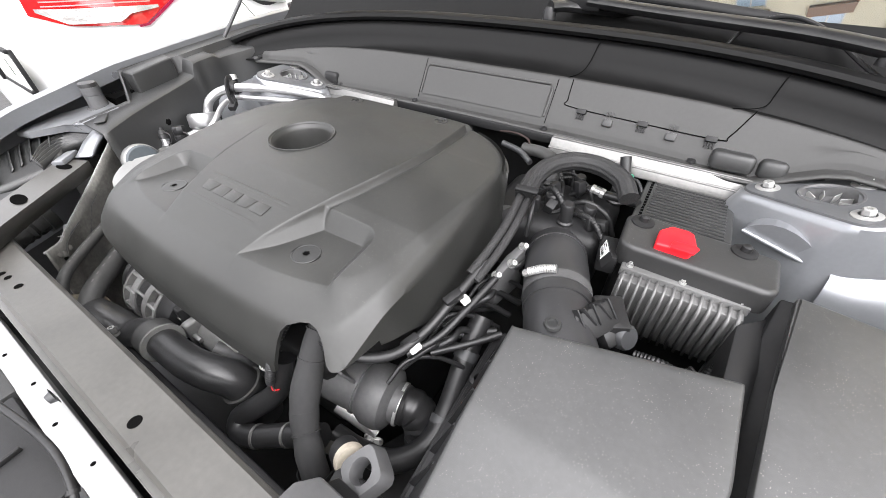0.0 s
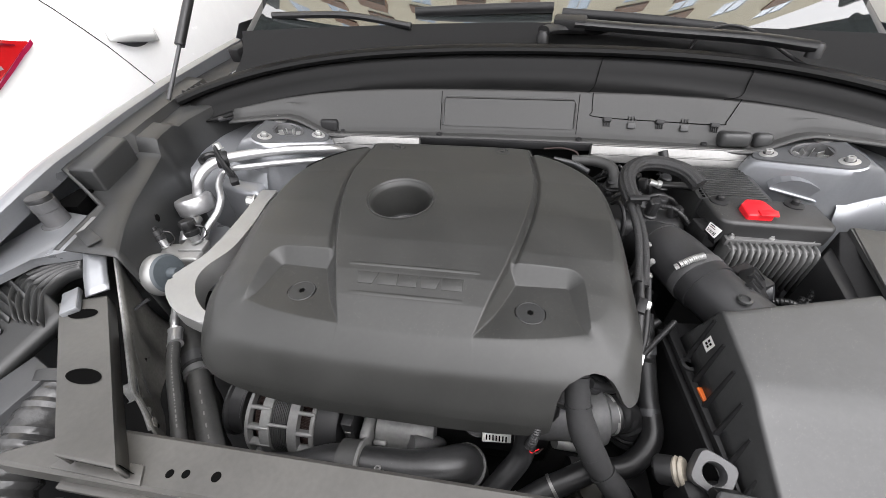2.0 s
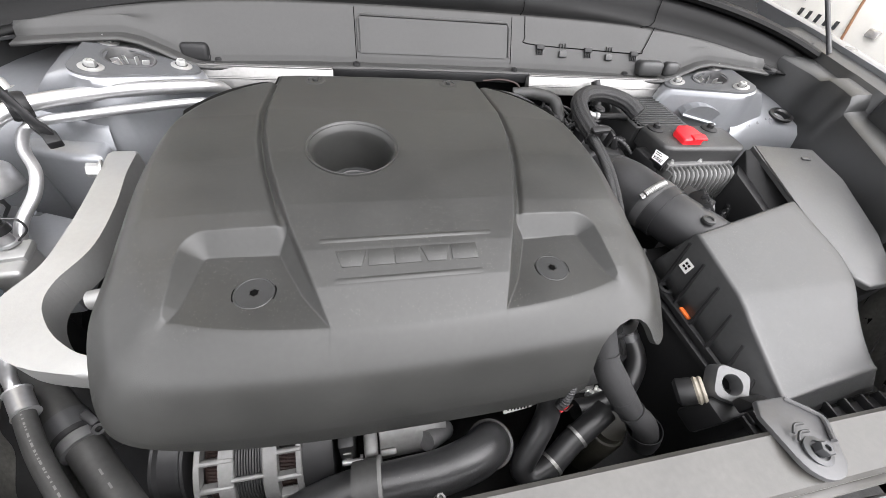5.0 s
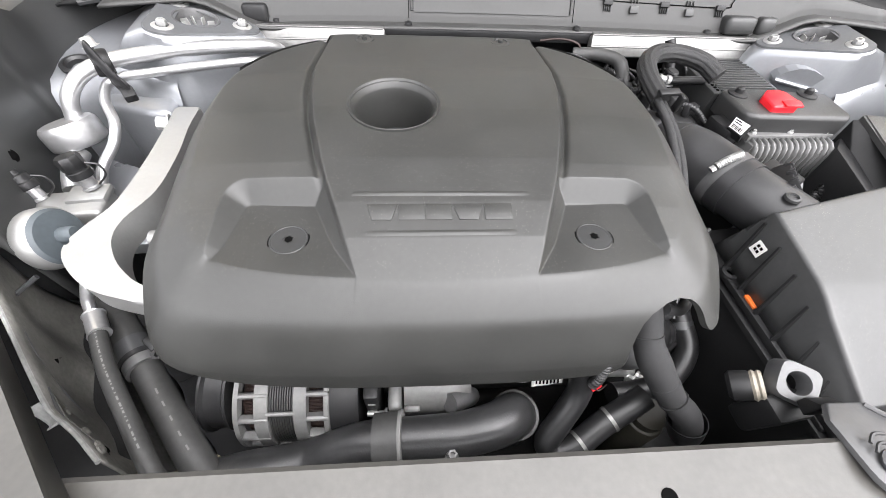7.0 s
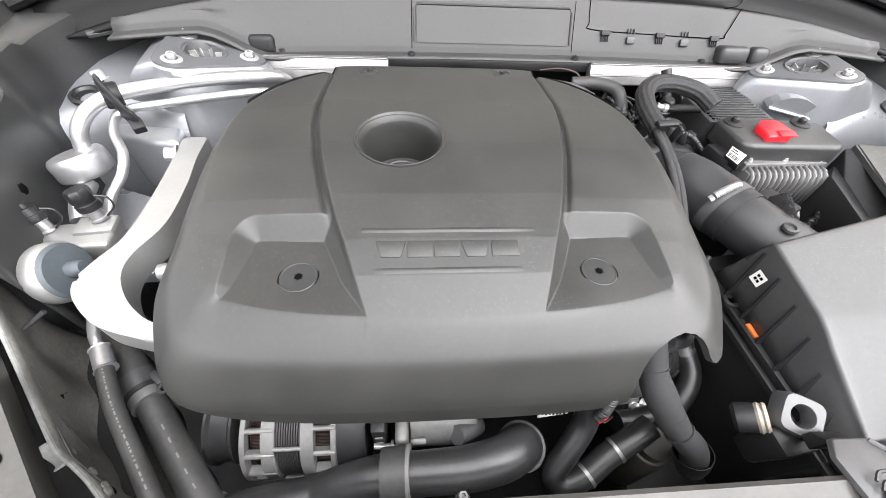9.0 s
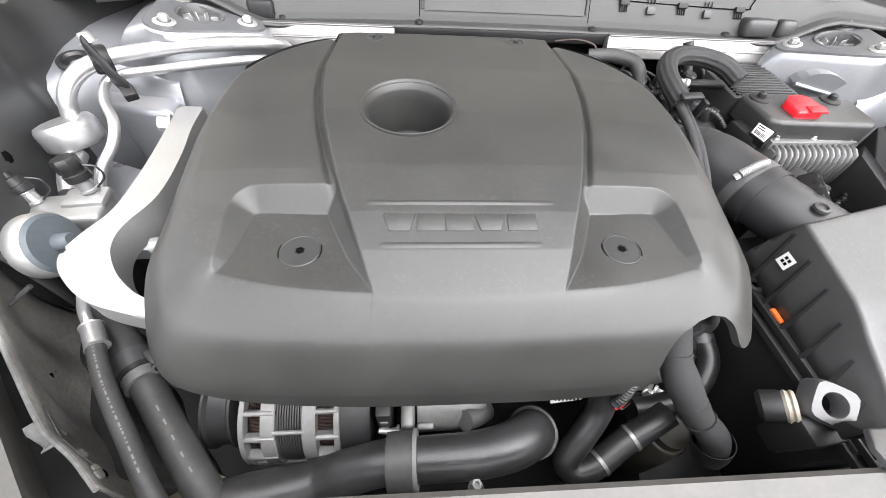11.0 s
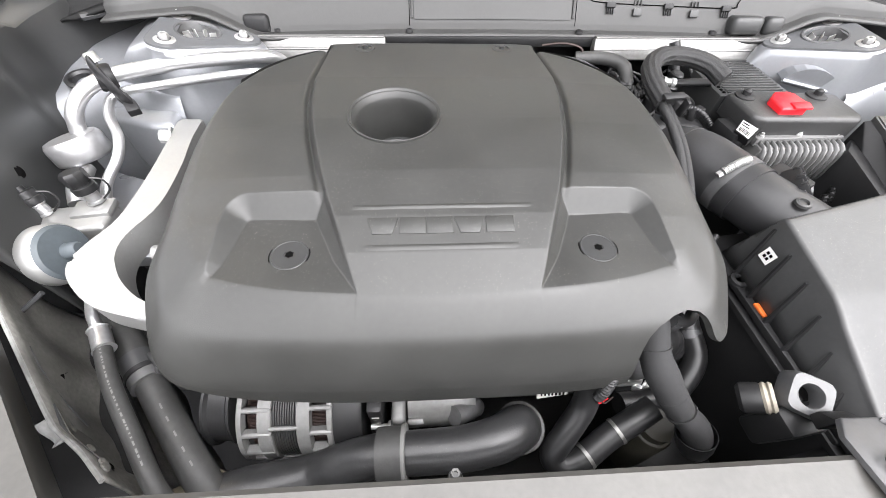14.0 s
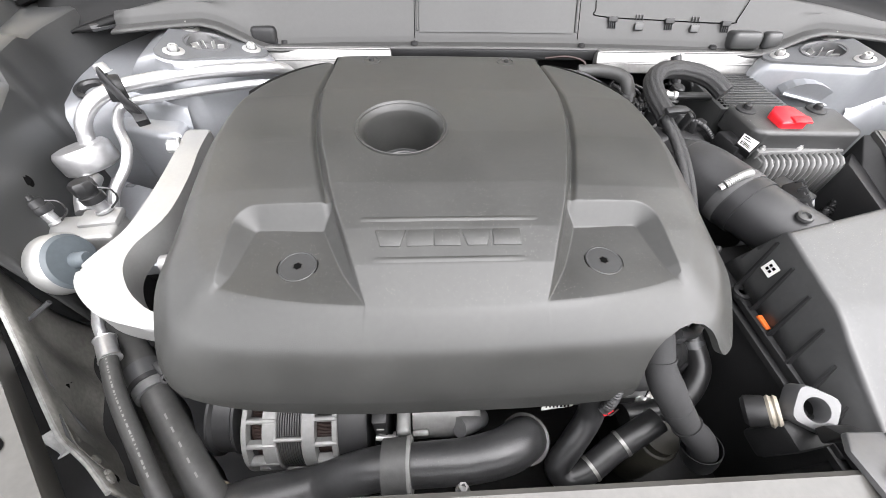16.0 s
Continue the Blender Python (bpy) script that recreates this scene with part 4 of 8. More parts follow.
# skirt: chamfered band, rounding, wall and inner lip
loop = [(grid[i][0], back[i]) for i in range(NU)] + [(grid[NU][j], right[j]) for j in range(NV)]
loop += [(grid[i][NV], front[i]) for i in range(NU, 0, -1)] + [(grid[0][j], left[j]) for j in range(NV, 0, -1)]
band = ((0.05, 0.014), (0.152, 0.056), (0.366, 0.17), (0.509, 0.26), (0.560, 0.297), (0.598, 0.332), (0.640, 0.380), (0.690, 0.450), (0.750, 0.548), (0.8125, 0.655), (0.902, 0.816), (1.0, 1.0))
columns = []
for crest, (p, o) in loop:
    n = (o - p).normalized()
    ahead = max(0.0, -n.y)
    z0 = crest.co.z + (0.9085 - crest.co.z) * smoothstep(0.55, 0.95, ahead)
    drop = 0.014 + 0.010 * smoothstep(0.10, 0.0, p.y)
    low = z0 - drop + (0.820 - z0 + drop) * smoothstep(0.62, 1.0, ahead)
    col = [crest.co.copy()]
    fold = smoothstep(0.35, -0.05, n.y)
    for k, (h, g) in enumerate(band):
        a = (k + 1) / len(band) * math.pi / 2
        h, g = math.sin(a) + (h - math.sin(a)) * fold, 1 - math.cos(a) + (g - 1 + math.cos(a)) * fold
        q = p.lerp(o, h)
        ease = smoothstep(0.0, 0.45, h)
        start = crest.co.z + (z0 - crest.co.z) * ease
        col.append(Vector((q.x, q.y, start + (low - z0) * g)))
    side = min(1.0, abs((o.x - CX) / 0.29))
    wall = 0.830 - 0.026 * smoothstep(-0.14, -0.06, o.y) * smoothstep(0.22, 0.10, o.y)
    bottom = wall + (0.793 + 0.062 * side ** 4 - wall) * smoothstep(0.25, 0.8, ahead)
    if n.y > 0.3:
        bottom += (0.925 - bottom) * smoothstep(0.3, 0.6, n.y)
    bottom = min(bottom, low - 0.002)
    lean = 0.012 * abs(n.x) * smoothstep(-0.08, 0.06, o.y) + 0.003 * ahead
    for v in steps(0, 1, 12)[1:]:
        w = lean * (v if lean > 0 else v ** 2.2)
        col.append(Vector((o.x + n.x * w, o.y + n.y * w, low + (bottom - low) * v)))
    for j in range(1, len(col)):
        if col[j].y < -0.085 and col[j].z < notch(col[j].x):
            dp, dq = col[j - 1].z - notch(col[j - 1].x), col[j].z - notch(col[j].x)
            stop = col[j - 1].lerp(col[j], dp / (dp - dq) if dp > 0 else 0.0)
            for m in range(j, len(col)):
                col[m] = stop.copy()
            break
    if col[-1] == col[-2]:
        inner = col[-1] - Vector((n.x * 0.0015, n.y * 0.0015, 0.002))
        col += [inner, inner - Vector((n.x * 0.004, n.y * 0.004, 0.002))]
    else:
        inner = col[-1] - Vector((n.x, n.y, 0)) * 0.0032
        col += [inner, inner + Vector((-0.004 * n.x, -0.004 * n.y, 0.012))]
    columns.append([crest] + [bm.verts.new(q) for q in col[1:]])
for a, b in zip(columns, columns[1:] + columns[:1]):
    for k in range(len(a) - 1):
        bm.faces.new((a[k], b[k], b[k + 1], a[k + 1]))
# the band turns softly round the two front corners
bend = [i for i, (crest, (p, o)) in enumerate(loop) if -0.985 < (o - p).normalized().y < 0.0 and p.y < 0.02]
runs = [[i for i in bend if loop[i][1][0].x < CX], [i for i in bend if loop[i][1][0].x > CX]]
for _ in range(90):
    places = {}
    for run in runs:
        for m in range(1, len(run) - 1):
            a, b, c = (columns[run[m + d]] for d in (-1, 0, 1))
            fade = 0.5 * math.sin(math.pi * m / (len(run) - 1)) ** 0.5
            for k in range(1, len(b)):
                places[b[k]] = b[k].co.lerp((a[k].co + c[k].co) / 2, 0.0 if b[-3].co == b[-4].co and b[k].co.z < b[-3].co.z + 0.006 else fade)
    for q, place in places.items():
        q.co = place
bmesh.ops.remove_doubles(bm, verts=bm.verts, dist=1e-6)
# opening under the oil filler bowl
BOWL = (-0.2135, 0.1300)
gone = [f for f in bm.faces if (f.calc_center_median().xy - Vector(BOWL)).length < 0.0535]
bmesh.ops.delete(bm, geom=gone, context="FACES")
cover = thing("engine_cover", "dusty charcoal plastic engine cover with a round well", "engine cover", (CX, 0.1, 0.84))
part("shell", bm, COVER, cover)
bm = bmesh.new()
lathe(bm, [(0.0580, -0.003), (0.0578, 0.0002), (0.0570, 0.0006), (0.0560, 0.0002), (0.0500, -0.0085), (0.0490, -0.0110), (0.0480, -0.022), (0.0465, -0.042), (0.0452, -0.060), (0.0445, -0.070)], (*BOWL, 0.9475), (0, -0.03, 1), 96)
part("filler_well", bm, COVER, cover, "round well over the oil filler")
bm = bmesh.new()
lathe(bm, [(0.0450, -0.068), (0.0345, -0.070), (0.0335, -0.062), (0.0315, -0.0595), (0.0270, -0.059), (0.0255, -0.0605), (0.0, -0.0605)], (*BOWL, 0.9475), (0, -0.03, 1), 64)
cap = part("filler_cap", bm, TRIM, cover, "black filler cap in the well")
for k in range(3):
    bm = bmesh.new()
    box(bm, (BOWL[0], BOWL[1], 0.9475 - 0.0595), (0.046, 0.0035, 0.0025), (0, 0, 30 + 60 * k), 0.001, 1)
    part("cap_bar", bm, TRIM, cap)
for s in (-1, 1):
    bm = bmesh.new()
    at = (CX + s * 0.156, -0.058, cover_top(CX + s * 0.156, -0.058))
    lathe(bm, [(0.0188, -0.002), (0.0188, 0.0004), (0.0182, 0.0010), (0.0174, 0.0010), (0.0170, 0.0006), (0.0056, 0.0006), (0.0050, -0.003), (0, -0.003)], at, (0, 0.03, 1), 44)
    screw = part("fixing_screw", bm, TRIM, cover, "round black fixing screw with a star socket")
    # black star painted as the shade in the socket
    bm = bmesh.new()
    ring = [Vector(at) + Vector(((0.0050 if k % 2 else 0.0033) * math.cos(k * math.pi / 6), (0.0050 if k % 2 else 0.0033) * math.sin(k * math.pi / 6), 0.0008)) for k in range(12)]
    bm.faces.new([bm.verts.new(q) for q in ring])
    part("star_socket_shade", bm, INK_SHADE, screw)
    bm = bmesh.new()
    lathe(bm, [(0.0189, 0.0001), (0.0202, 0.0001)], at, (0, 0.03, 1), 44)
    part("screw_gap", bm, INK_SHADE, screw)
for x in (-0.265, -0.05):
    bm = bmesh.new()
    lathe(bm, [(0.016, 0.0), (0.015, 0.003), (0.011, 0.0035), (0.010, 0.001), (0.004, 0.001), (0.004, 0.006), (0, 0.006)], (x, 0.322, 0.9405), (0, 0, 1), 24)
    part("rear_stud", bm, TRIM, cover)

# embossed name: plain raised blocks between two creases
for k, (x0, x1, inset) in enumerate(((-0.237, -0.206, 0.006), (-0.205, -0.179, 0.0), (-0.178, -0.152, 0.0), (-0.151, -0.120, 0.006), (-0.119, -0.091, 0.0))):
    bm = bmesh.new()
    y0, y1 = -0.0515, -0.0335
    prism(bm, [(x0 + inset, y0), (x1 - inset, y0), (x1, y1), (x0, y1)], lambda x, y: cover_top(x, y) - 0.002, lambda x, y: cover_top(x, y) + 0.0011, 0.0005)
    part("raised_block", bm, COVER, cover)
for y, x0, x1, h in ((-0.020, -0.252, -0.070, 0.0012), (-0.0655, -0.238, -0.088, 0.0008)):
    bm = bmesh.new()
    sheet(bm, lambda u, v: Vector((x0 + (x1 - x0) * u, y + 0.003 * v, cover_top(x0 + (x1 - x0) * u, y + 0.003 * v) + h * math.sin(math.pi * (v + 1) / 2) * math.sin(math.pi * u) ** 0.4)), steps(0, 1, 40), steps(-1, 1, 7))
    part("crease_line", bm, COVER, cover)

# ---------------------------------------------------------------- cowl details
def on_cowl(x, z, out=0.0):
    """A place on the leaning face of the cowl at a width and a height."""
    y = 0.456 + (z - 0.932) * (0.046 / 0.073) + y_face(x)
    return Vector((x, y - out * 0.85, z + out * 0.53))


bm = bmesh.new()
ring = [(-0.192, 0.938), (-0.192, 0.982), (-0.186, 0.990), (0.098, 0.990), (0.104, 0.982), (0.104, 0.938)]
tube(bm, [on_cowl(x, z, 0.001) for x, z in ring], 0.0024, 8, 1)
part("embossed_frame", bm, COWL, car)
bm = bmesh.new()
sheet(bm, lambda x, z: on_cowl(x, z, 0.0022), steps(-0.188, 0.100, 15), steps(0.936, 0.987, 6))
part("raised_panel", bm, COWL, car)
for x in (-0.197, 0.1095):
    bm = bmesh.new()
    tube(bm, [on_cowl(x, z, 0.0002) for z in steps(0.928, 1.0, 6)], 0.0007, 6, 1)
    part("panel_seam", bm, INK_SHADE, car)
door_line = [on_cowl(0.137, 1.003, 0.0004), on_cowl(0.139, 0.972, 0.0004), on_cowl(0.147, 0.9615, 0.0004), on_cowl(0.28, 0.9580, 0.0004), on_cowl(0.395, 0.9585, 0.0004), on_cowl(0.408, 0.966, 0.0004), on_cowl(0.428, 1.003, 0.0004)]
bm = bmesh.new()
tube(bm, door_line, 0.0009, 6, 6)
part("door_gap", bm, INK_SHADE, car)
for x0 in (0.137, 0.43):
    bm = bmesh.new()
    tube(bm, [cowl_point(x0 + 0.004 * k, v) + Vector((0, -0.001, 0.0005)) for k, v in enumerate((3, 3.6, 4.4, 5.2, 6, 6.8))], 0.0008, 6, 3)
    part("cowl_seam", bm, INK_SHADE, car)
for k, x in enumerate((0.172, 0.223, 0.280, 0.329, 0.386)):
    p = on_cowl(x, 0.957, 0.003)
    bm = bmesh.new()
    if k % 2 == 0:
        box(bm, p, (0.017, 0.006, 0.009), (-32, 0, 0), 0.001)
        for d in (-0.006, -0.002, 0.002, 0.006):
            box(bm, on_cowl(x + d, 0.949, 0.002), (0.0018, 0.003, 0.010), (-32, 0, 0), 0.0005, 1)
        part("door_hinge", bm, DARK, car, "small black hinge of the cowl flap")
    else:
        for d in (-0.006, 0.0, 0.006):
            box(bm, on_cowl(x + d, 0.961, 0.002), (0.0018, 0.003, 0.009), (-32, 0, 0), 0.0005, 1)
        box(bm, on_cowl(x, 0.948, 0.003), (0.017, 0.005, 0.013), (-32, 0, 0), 0.002)
        part("door_latch", bm, TRIM, car, "small grey latch of the cowl flap")
for x, w in ((0.424, 0.060), (0.476, 0.036)):
    bm = bmesh.new()
    box(bm, (x, 0.443, 0.936), (w, 0.040, 0.030), (-12, 0, 0), 0.009, 3)
    part("cowl_hump", bm, TRIM, car)
bm = bmesh.new()
box(bm, (-0.462, 0.446, 0.932), (0.044, 0.034, 0.030), (-10, 0, 0), 0.008, 3)
box(bm, (-0.462, 0.444, 0.917), (0.056, 0.044, 0.006), (-10, 0, 0), 0.002)
part("cowl_plug", bm, DARK, car)
for x in (-0.43, -0.198, 0.115, 0.372):
    bm = bmesh.new()
    lathe(bm, [(0.007, 0), (0.006, 0.004), (0.003, 0.005), (0, 0.003)], (x, 0.438, 0.9225), (0, 0, 1), 14)
    part("push_pin", bm, DARK, car)
# wipers, washer hose
for sx in (0.024, 0.545):
    w = thing("windscreen_wiper", "black windscreen wiper parked on the cowl", "wiper", (sx, 0.62, 1.06), "wipers")
    bm = bmesh.new()
    lathe(bm, [(0.014, 0), (0.013, 0.02), (0.009, 0.026), (0, 0.026)], (sx, 0.632 - 0.1 * (sx > 0.3), 1.072), (0, 0, 1), 18)
    part("pivot", bm, RUBBER, w)
    bm = bmesh.new()
    y0 = 0.632 - 0.1 * (sx > 0.3)
    tube(bm, [(sx, y0, 1.098), (sx + 0.03, y0 + 0.025, 1.098), (sx + 0.10, y0 + 0.055, 1.092), (sx + 0.17, y0 + 0.075, 1.085)] if sx < 0.3 else [(sx, y0, 1.090), (sx - 0.1, y0 + 0.055, 1.095), (sx - 0.3, y0 + 0.11, 1.10), (sx - 0.45, y0 + 0.13, 1.108)], 0.011, 10, 5, flat=1.7)
    part("arm", bm, RUBBER, w)
    bm = bmesh.new()
    tube(bm, [(-0.30, 0.735, 1.120), (-0.1, 0.745, 1.126), (0.05, 0.75, 1.128)] if sx < 0.3 else [(0.07, 0.73, 1.118), (0.25, 0.715, 1.108), (0.43, 0.68, 1.095)], 0.012, 10, 5, flat=0.9)
    part("blade", bm, DARK, w)
bm = bmesh.new()
tube(bm, [(-0.66, 0.66, 1.125), (-0.50, 0.67, 1.125), (-0.42, 0.675, 1.118), (-0.30, 0.67, 1.10)], 0.008, 8, 5)
solo("wiper_blade", bm, RUBBER, "black wiper blade resting at the foot of the glass", "wiper")
bm = bmesh.new()
box(bm, (0.085, 0.668, 1.108), (0.075, 0.040, 0.026), (10, 0, -8), 0.006)
part("washer_nozzle", bm, DARK, car)
bm = bmesh.new()
tube(bm, [(0.356, 0.640, 1.062), (0.375, 0.648, 1.090), (0.42, 0.64, 1.108), (0.47, 0.62, 1.098), (0.53, 0.57, 1.064), (0.56, 0.53, 1.05)], 0.0035, 8, 8)
solo("washer_hose", bm, RUBBER, "thin black washer hose arched over the cowl", "hose")

# ---------------------------------------------------------------- air filter box
airbox = thing("air_filter_box", "black plastic air filter box with a creased lid", "air filter box", (0.36, -0.08, 0.56))


def lid_z(x, y):
    return lerp_table(((-0.22, 0.826), (-0.135, 0.858), (-0.118, 0.866), (-0.100, 0.872), (0.06, 0.896)), y) + 0.02 * (x - 0.36)


def lid(u, v):
    w, vv = min(1, max(-1, u)), min(1, max(0, v))
    y0 = -0.005 + 0.045 * (w + 1) / 2
    y1 = -0.215 + 0.015 * (w + 1) / 2
    y = y0 + (y1 - y0) * vv
    xl, xr = 0.262, 0.466 - 0.055 * smoothstep(0.35, 1, vv)
    x = (xl + xr) / 2 + w * (xr - xl) / 2
    z = lid_z(x, y)
    eu, ev = abs(u) - abs(w), abs(v - vv)
    e = max(eu, ev)
    if e > 0:
        roll, fall = min(1, e / 0.2), max(0, (e - 0.2) / 0.7)
        k = 0.005 * math.sin(roll * math.pi / 2) + 0.016 * fall
        x += math.copysign(k, u) * (eu > 0) * min(1, eu / e)
        y += k * (1 if v < 0 else -1) * (ev > 0) * min(1, ev / e)
        z -= 0.005 * (1 - math.cos(roll * math.pi / 2))
        z = z + (0.797 - z) * fall
    return Vector((x, y, z))


bm = bmesh.new()
rim = [0.9, 0.7, 0.5, 0.3, 0.2, 0.15, 0.1, 0.05]
sheet(bm, lid, [-1 - q for q in rim] + steps(-1, 1, 15) + [1 + q for q in rim[::-1]], [-q for q in rim] + steps(0, 1, 41) + [1 + q for q in rim[::-1]])
thicken(part("lid", bm, BOX, airbox, "dusty sloping lid"), 0.003)
for k in range(6):
    y = -0.018 - 0.036 * k
    bm = bmesh.new()
    top = lid_z(0.26, y) - 0.014
    a = [Vector((0.2565, y + 0.012, top)), Vector((0.243, y - 0.005, 0.797)), Vector((0.234, y - 0.005, 0.797)), Vector((0.2515, y + 0.012, top))]
    v1 = [bm.verts.new(q + Vector((0, 0.0014, 0))) for q in a]
    v2 = [bm.verts.new(q - Vector((0, 0.0014, 0))) for q in a]
    bm.faces.new(v1)
    bm.faces.new(v2[::-1])
    for i in range(4):
        bm.faces.new((v1[i], v1[(i + 1) % 4], v2[(i + 1) % 4], v2[i]))
    part("side_rib", bm, DARK, airbox)
bm = bmesh.new()
prism(bm, [(0.236, 0.05), (0.480, 0.08), (0.455, -0.222), (0.236, -0.230)], 0.55, 0.790, 0.004)
part("tray", bm, DARK, airbox)
for n, (w0, w1, z0, z1) in enumerate(((0.226, 0.242, 0.789, 0.797), (0.220, 0.238, 0.776, 0.784))):
    bm = bmesh.new()
    prism(bm, [(w0, 0.04), (w1, 0.04), (w1 + 0.016, -0.236), (0.44, -0.226), (0.445, -0.240), (w0 + 0.014, -0.250)], z0, z1, 0.0015)
    part("seam_flange", bm, DARK, airbox)
for k in range(6):
    bm = bmesh.new()
    box(bm, (0.275 + 0.03 * k, -0.233, 0.801), (0.0035, 0.018, 0.014), (0, 0, 0), 0.001)
    part("front_rib", bm, DARK, airbox)
bm = bmesh.new()
box(bm, (0.240, -0.079, 0.7985), (0.007, 0.020, 0.004), (0, 0, 4), 0.001)
part("seam_clip", bm, ORANGE, airbox, "small orange clip")
for x, y in ((0.238, -0.033), (0.262, -0.238), (0.437, -0.236)):
    bm = bmesh.new()
    lathe(bm, [(0.012, 0), (0.011, 0.005), (0.006, 0.006), (0.005, 0.002), (0, 0.002)], (x, y, 0.795), (0, 0, 1), 18)
    part("flange_screw", bm, DARK, airbox)
# code label on the side wall
bm = bmesh.new()
c = Vector((0.2500, -0.0285, 0.8435))
ax1, ax2 = Vector((0.05, 1, 0.0)).normalized(), Vector((0.25, 0.0, 1)).normalized()
nn = ax2.cross(ax1).normalized()
nn = nn if nn.x < 0 else -nn
vs = [bm.verts.new(c + nn * 0.0032 + ax1 * a * 0.0085 + ax2 * b * 0.0085) for a, b in ((-1, -1), (1, -1), (1, 1), (-1, 1))]
bm.faces.new(vs)
lab = part("label", bm, WHITE, airbox, "small white label")
bm = bmesh.new()
for a, b in ((-0.35, 0.35), (0.3, -0.3), (0.3, 0.35), (-0.3, -0.3)):
    bm.faces.new([bm.verts.new(c + nn * 0.0036 + ax1 * (a + i * 0.24) * 0.0085 + ax2 * (b + j * 0.22) * 0.0085) for i, j in ((-1, -1), (1, -1), (1, 1), (-1, 1))])
part("label_mark", bm, INK_SHADE, lab)

# intake pipe
intake = thing("intake_pipe", "black plastic intake pipe with a steel hose clamp", "intake pipe", (0.28, 0.1, 0.78))
bm = bmesh.new()
tube(bm, [(0.225, 0.265, 0.775), (0.236, 0.225, 0.815), (0.252, 0.175, 0.838), (0.268, 0.130, 0.842), (0.280, 0.098, 0.842)], lambda t: 0.043 + 0.0015 * (t > 0.45), 36, 12)
elbow = part("rubber_elbow", bm, ELBOW, intake)
bm = bmesh.new()
tube(bm, [(0.2475, 0.190, 0.8335), (0.2500, 0.181, 0.8365)], 0.0455, 40, 1)
part("elbow_seam", bm, ELBOW, elbow, "raised moulding seam")
bm = bmesh.new()
tube(bm, [(0.274, 0.116, 0.842), (0.296, 0.055, 0.845), (0.330, -0.005, 0.842)], 0.041, 30, 8)
part("sensor_housing", bm, ELBOW, intake)
bm = bmesh.new()
tube(bm, [(0.2750, 0.1130, 0.842), (0.2800, 0.0985, 0.842)], 0.0454, 44, 1)
clampring = part("hose_clamp", bm, GREYCAST, intake, "steel hose clamp")
bm = bmesh.new()
tube(bm, [(0.2370, 0.0965, 0.8755), (0.2530, 0.1000, 0.8860), (0.2690, 0.1035, 0.8910)], 0.0060, 12, 8, ribs=0.0011, pitch=0.0028)
part("clamp_screw", bm, STEEL, clampring)
bm = bmesh.new()
lathe(bm, [(0.005, 0), (0.005, 0.006), (0, 0.006)], (0.236, 0.0960, 0.874), (-0.6, -0.1, -0.5), 6)
part("screw_head", bm, STEEL, clampring)
bm = bmesh.new()
tube(bm, [(0.2795, 0.100, 0.842), (0.2870, 0.080, 0.843)], 0.0440, 36, 1)
part("collar", bm, ELBOW, intake)
bm = bmesh.new()
box(bm, (0.330, 0.066, 0.868), (0.034, 0.056, 0.022), (0, 42, -28), 0.003)
sensor = part("air_sensor", bm, DARK, intake, "ribbed black air flow sensor")
bm = bmesh.new()
box(bm, (0.350, 0.078, 0.846), (0.026, 0.036, 0.030), (0, 42, -28), 0.004)
part("sensor_plug", bm, RUBBER, sensor)
bm = bmesh.new()
prism(bm, [(0.318, 0.110), (0.350, 0.128), (0.372, 0.080), (0.340, 0.062)], 0.82, 0.868, 0.004)
part("sensor_body", bm, DARK, sensor)
for k in range(5):
    bm = bmesh.new()
    box(bm, (0.318 + 0.006 * k, 0.046 + 0.010 * k, 0.882 - 0.001 * k), (0.026, 0.0022, 0.010), (0, 42, -28 + 30 * (k % 2)), 0.0008)
    part("sensor_rib", bm, DARK, sensor)
bm = bmesh.new()
lathe(bm, [(0, 0.010), (0.013, 0.010), (0.016, 0.006), (0.016, -0.012), (0, -0.012)], (0.366, 0.082, 0.848), (0.75, -0.45, 0.45), 24)
part("round_plug", bm, GREYPLATE, sensor)
bm = bmesh.new()
lathe(bm, [(0.010, 0), (0.009, 0.003), (0.006, 0.0035), (0.005, 0.001), (0, 0.001)], (0.295, 0.022, 0.8845), (-0.1, -0.05, 1), 18)
part("button", bm, TRIM, intake)

# ---------------------------------------------------------------- battery cover, battery, control unit, fuse box
bat = thing("battery_cover", "dusty black plastic battery cover beside the strut tower", "battery cover", (0.4, 0.22, 0.6))
bm = bmesh.new()
prism(bm, [(0.322, 0.193), (0.335, 0.184), (0.488, 0.180), (0.498, 0.190), (0.502, 0.258), (0.340, 0.272), (0.318, 0.262)], 0.868, 0.902, 0.007, 4)
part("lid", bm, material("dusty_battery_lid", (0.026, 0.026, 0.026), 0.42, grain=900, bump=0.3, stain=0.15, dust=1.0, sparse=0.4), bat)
bm = bmesh.new()
prism(bm, [(0.330, 0.20), (0.485, 0.20), (0.485, 0.26), (0.330, 0.26)], 0.6, 0.870)
part("body", bm, DARK, bat)
bm = bmesh.new()
prism(bm, [(0.362, 0.1950), (0.401, 0.1940), (0.407, 0.2080), (0.402, 0.2330), (0.395, 0.2390), (0.374, 0.2390), (0.362, 0.2260)], 0.9005, lambda x, y: 0.9160 - 0.20 * max(0.0, 0.206 - y) - 0.25 * max(0.0, 0.372 - x), 0.003, 3)
cap_red = part("terminal_cap", bm, RED, bat, "red plastic terminal cap")
bm = bmesh.new()
prism(bm, [(0.378, 0.1915), (0.405, 0.1910), (0.4105, 0.2060), (0.4060, 0.2100), (0.380, 0.2080)], 0.9125, 0.9150, 0.001)
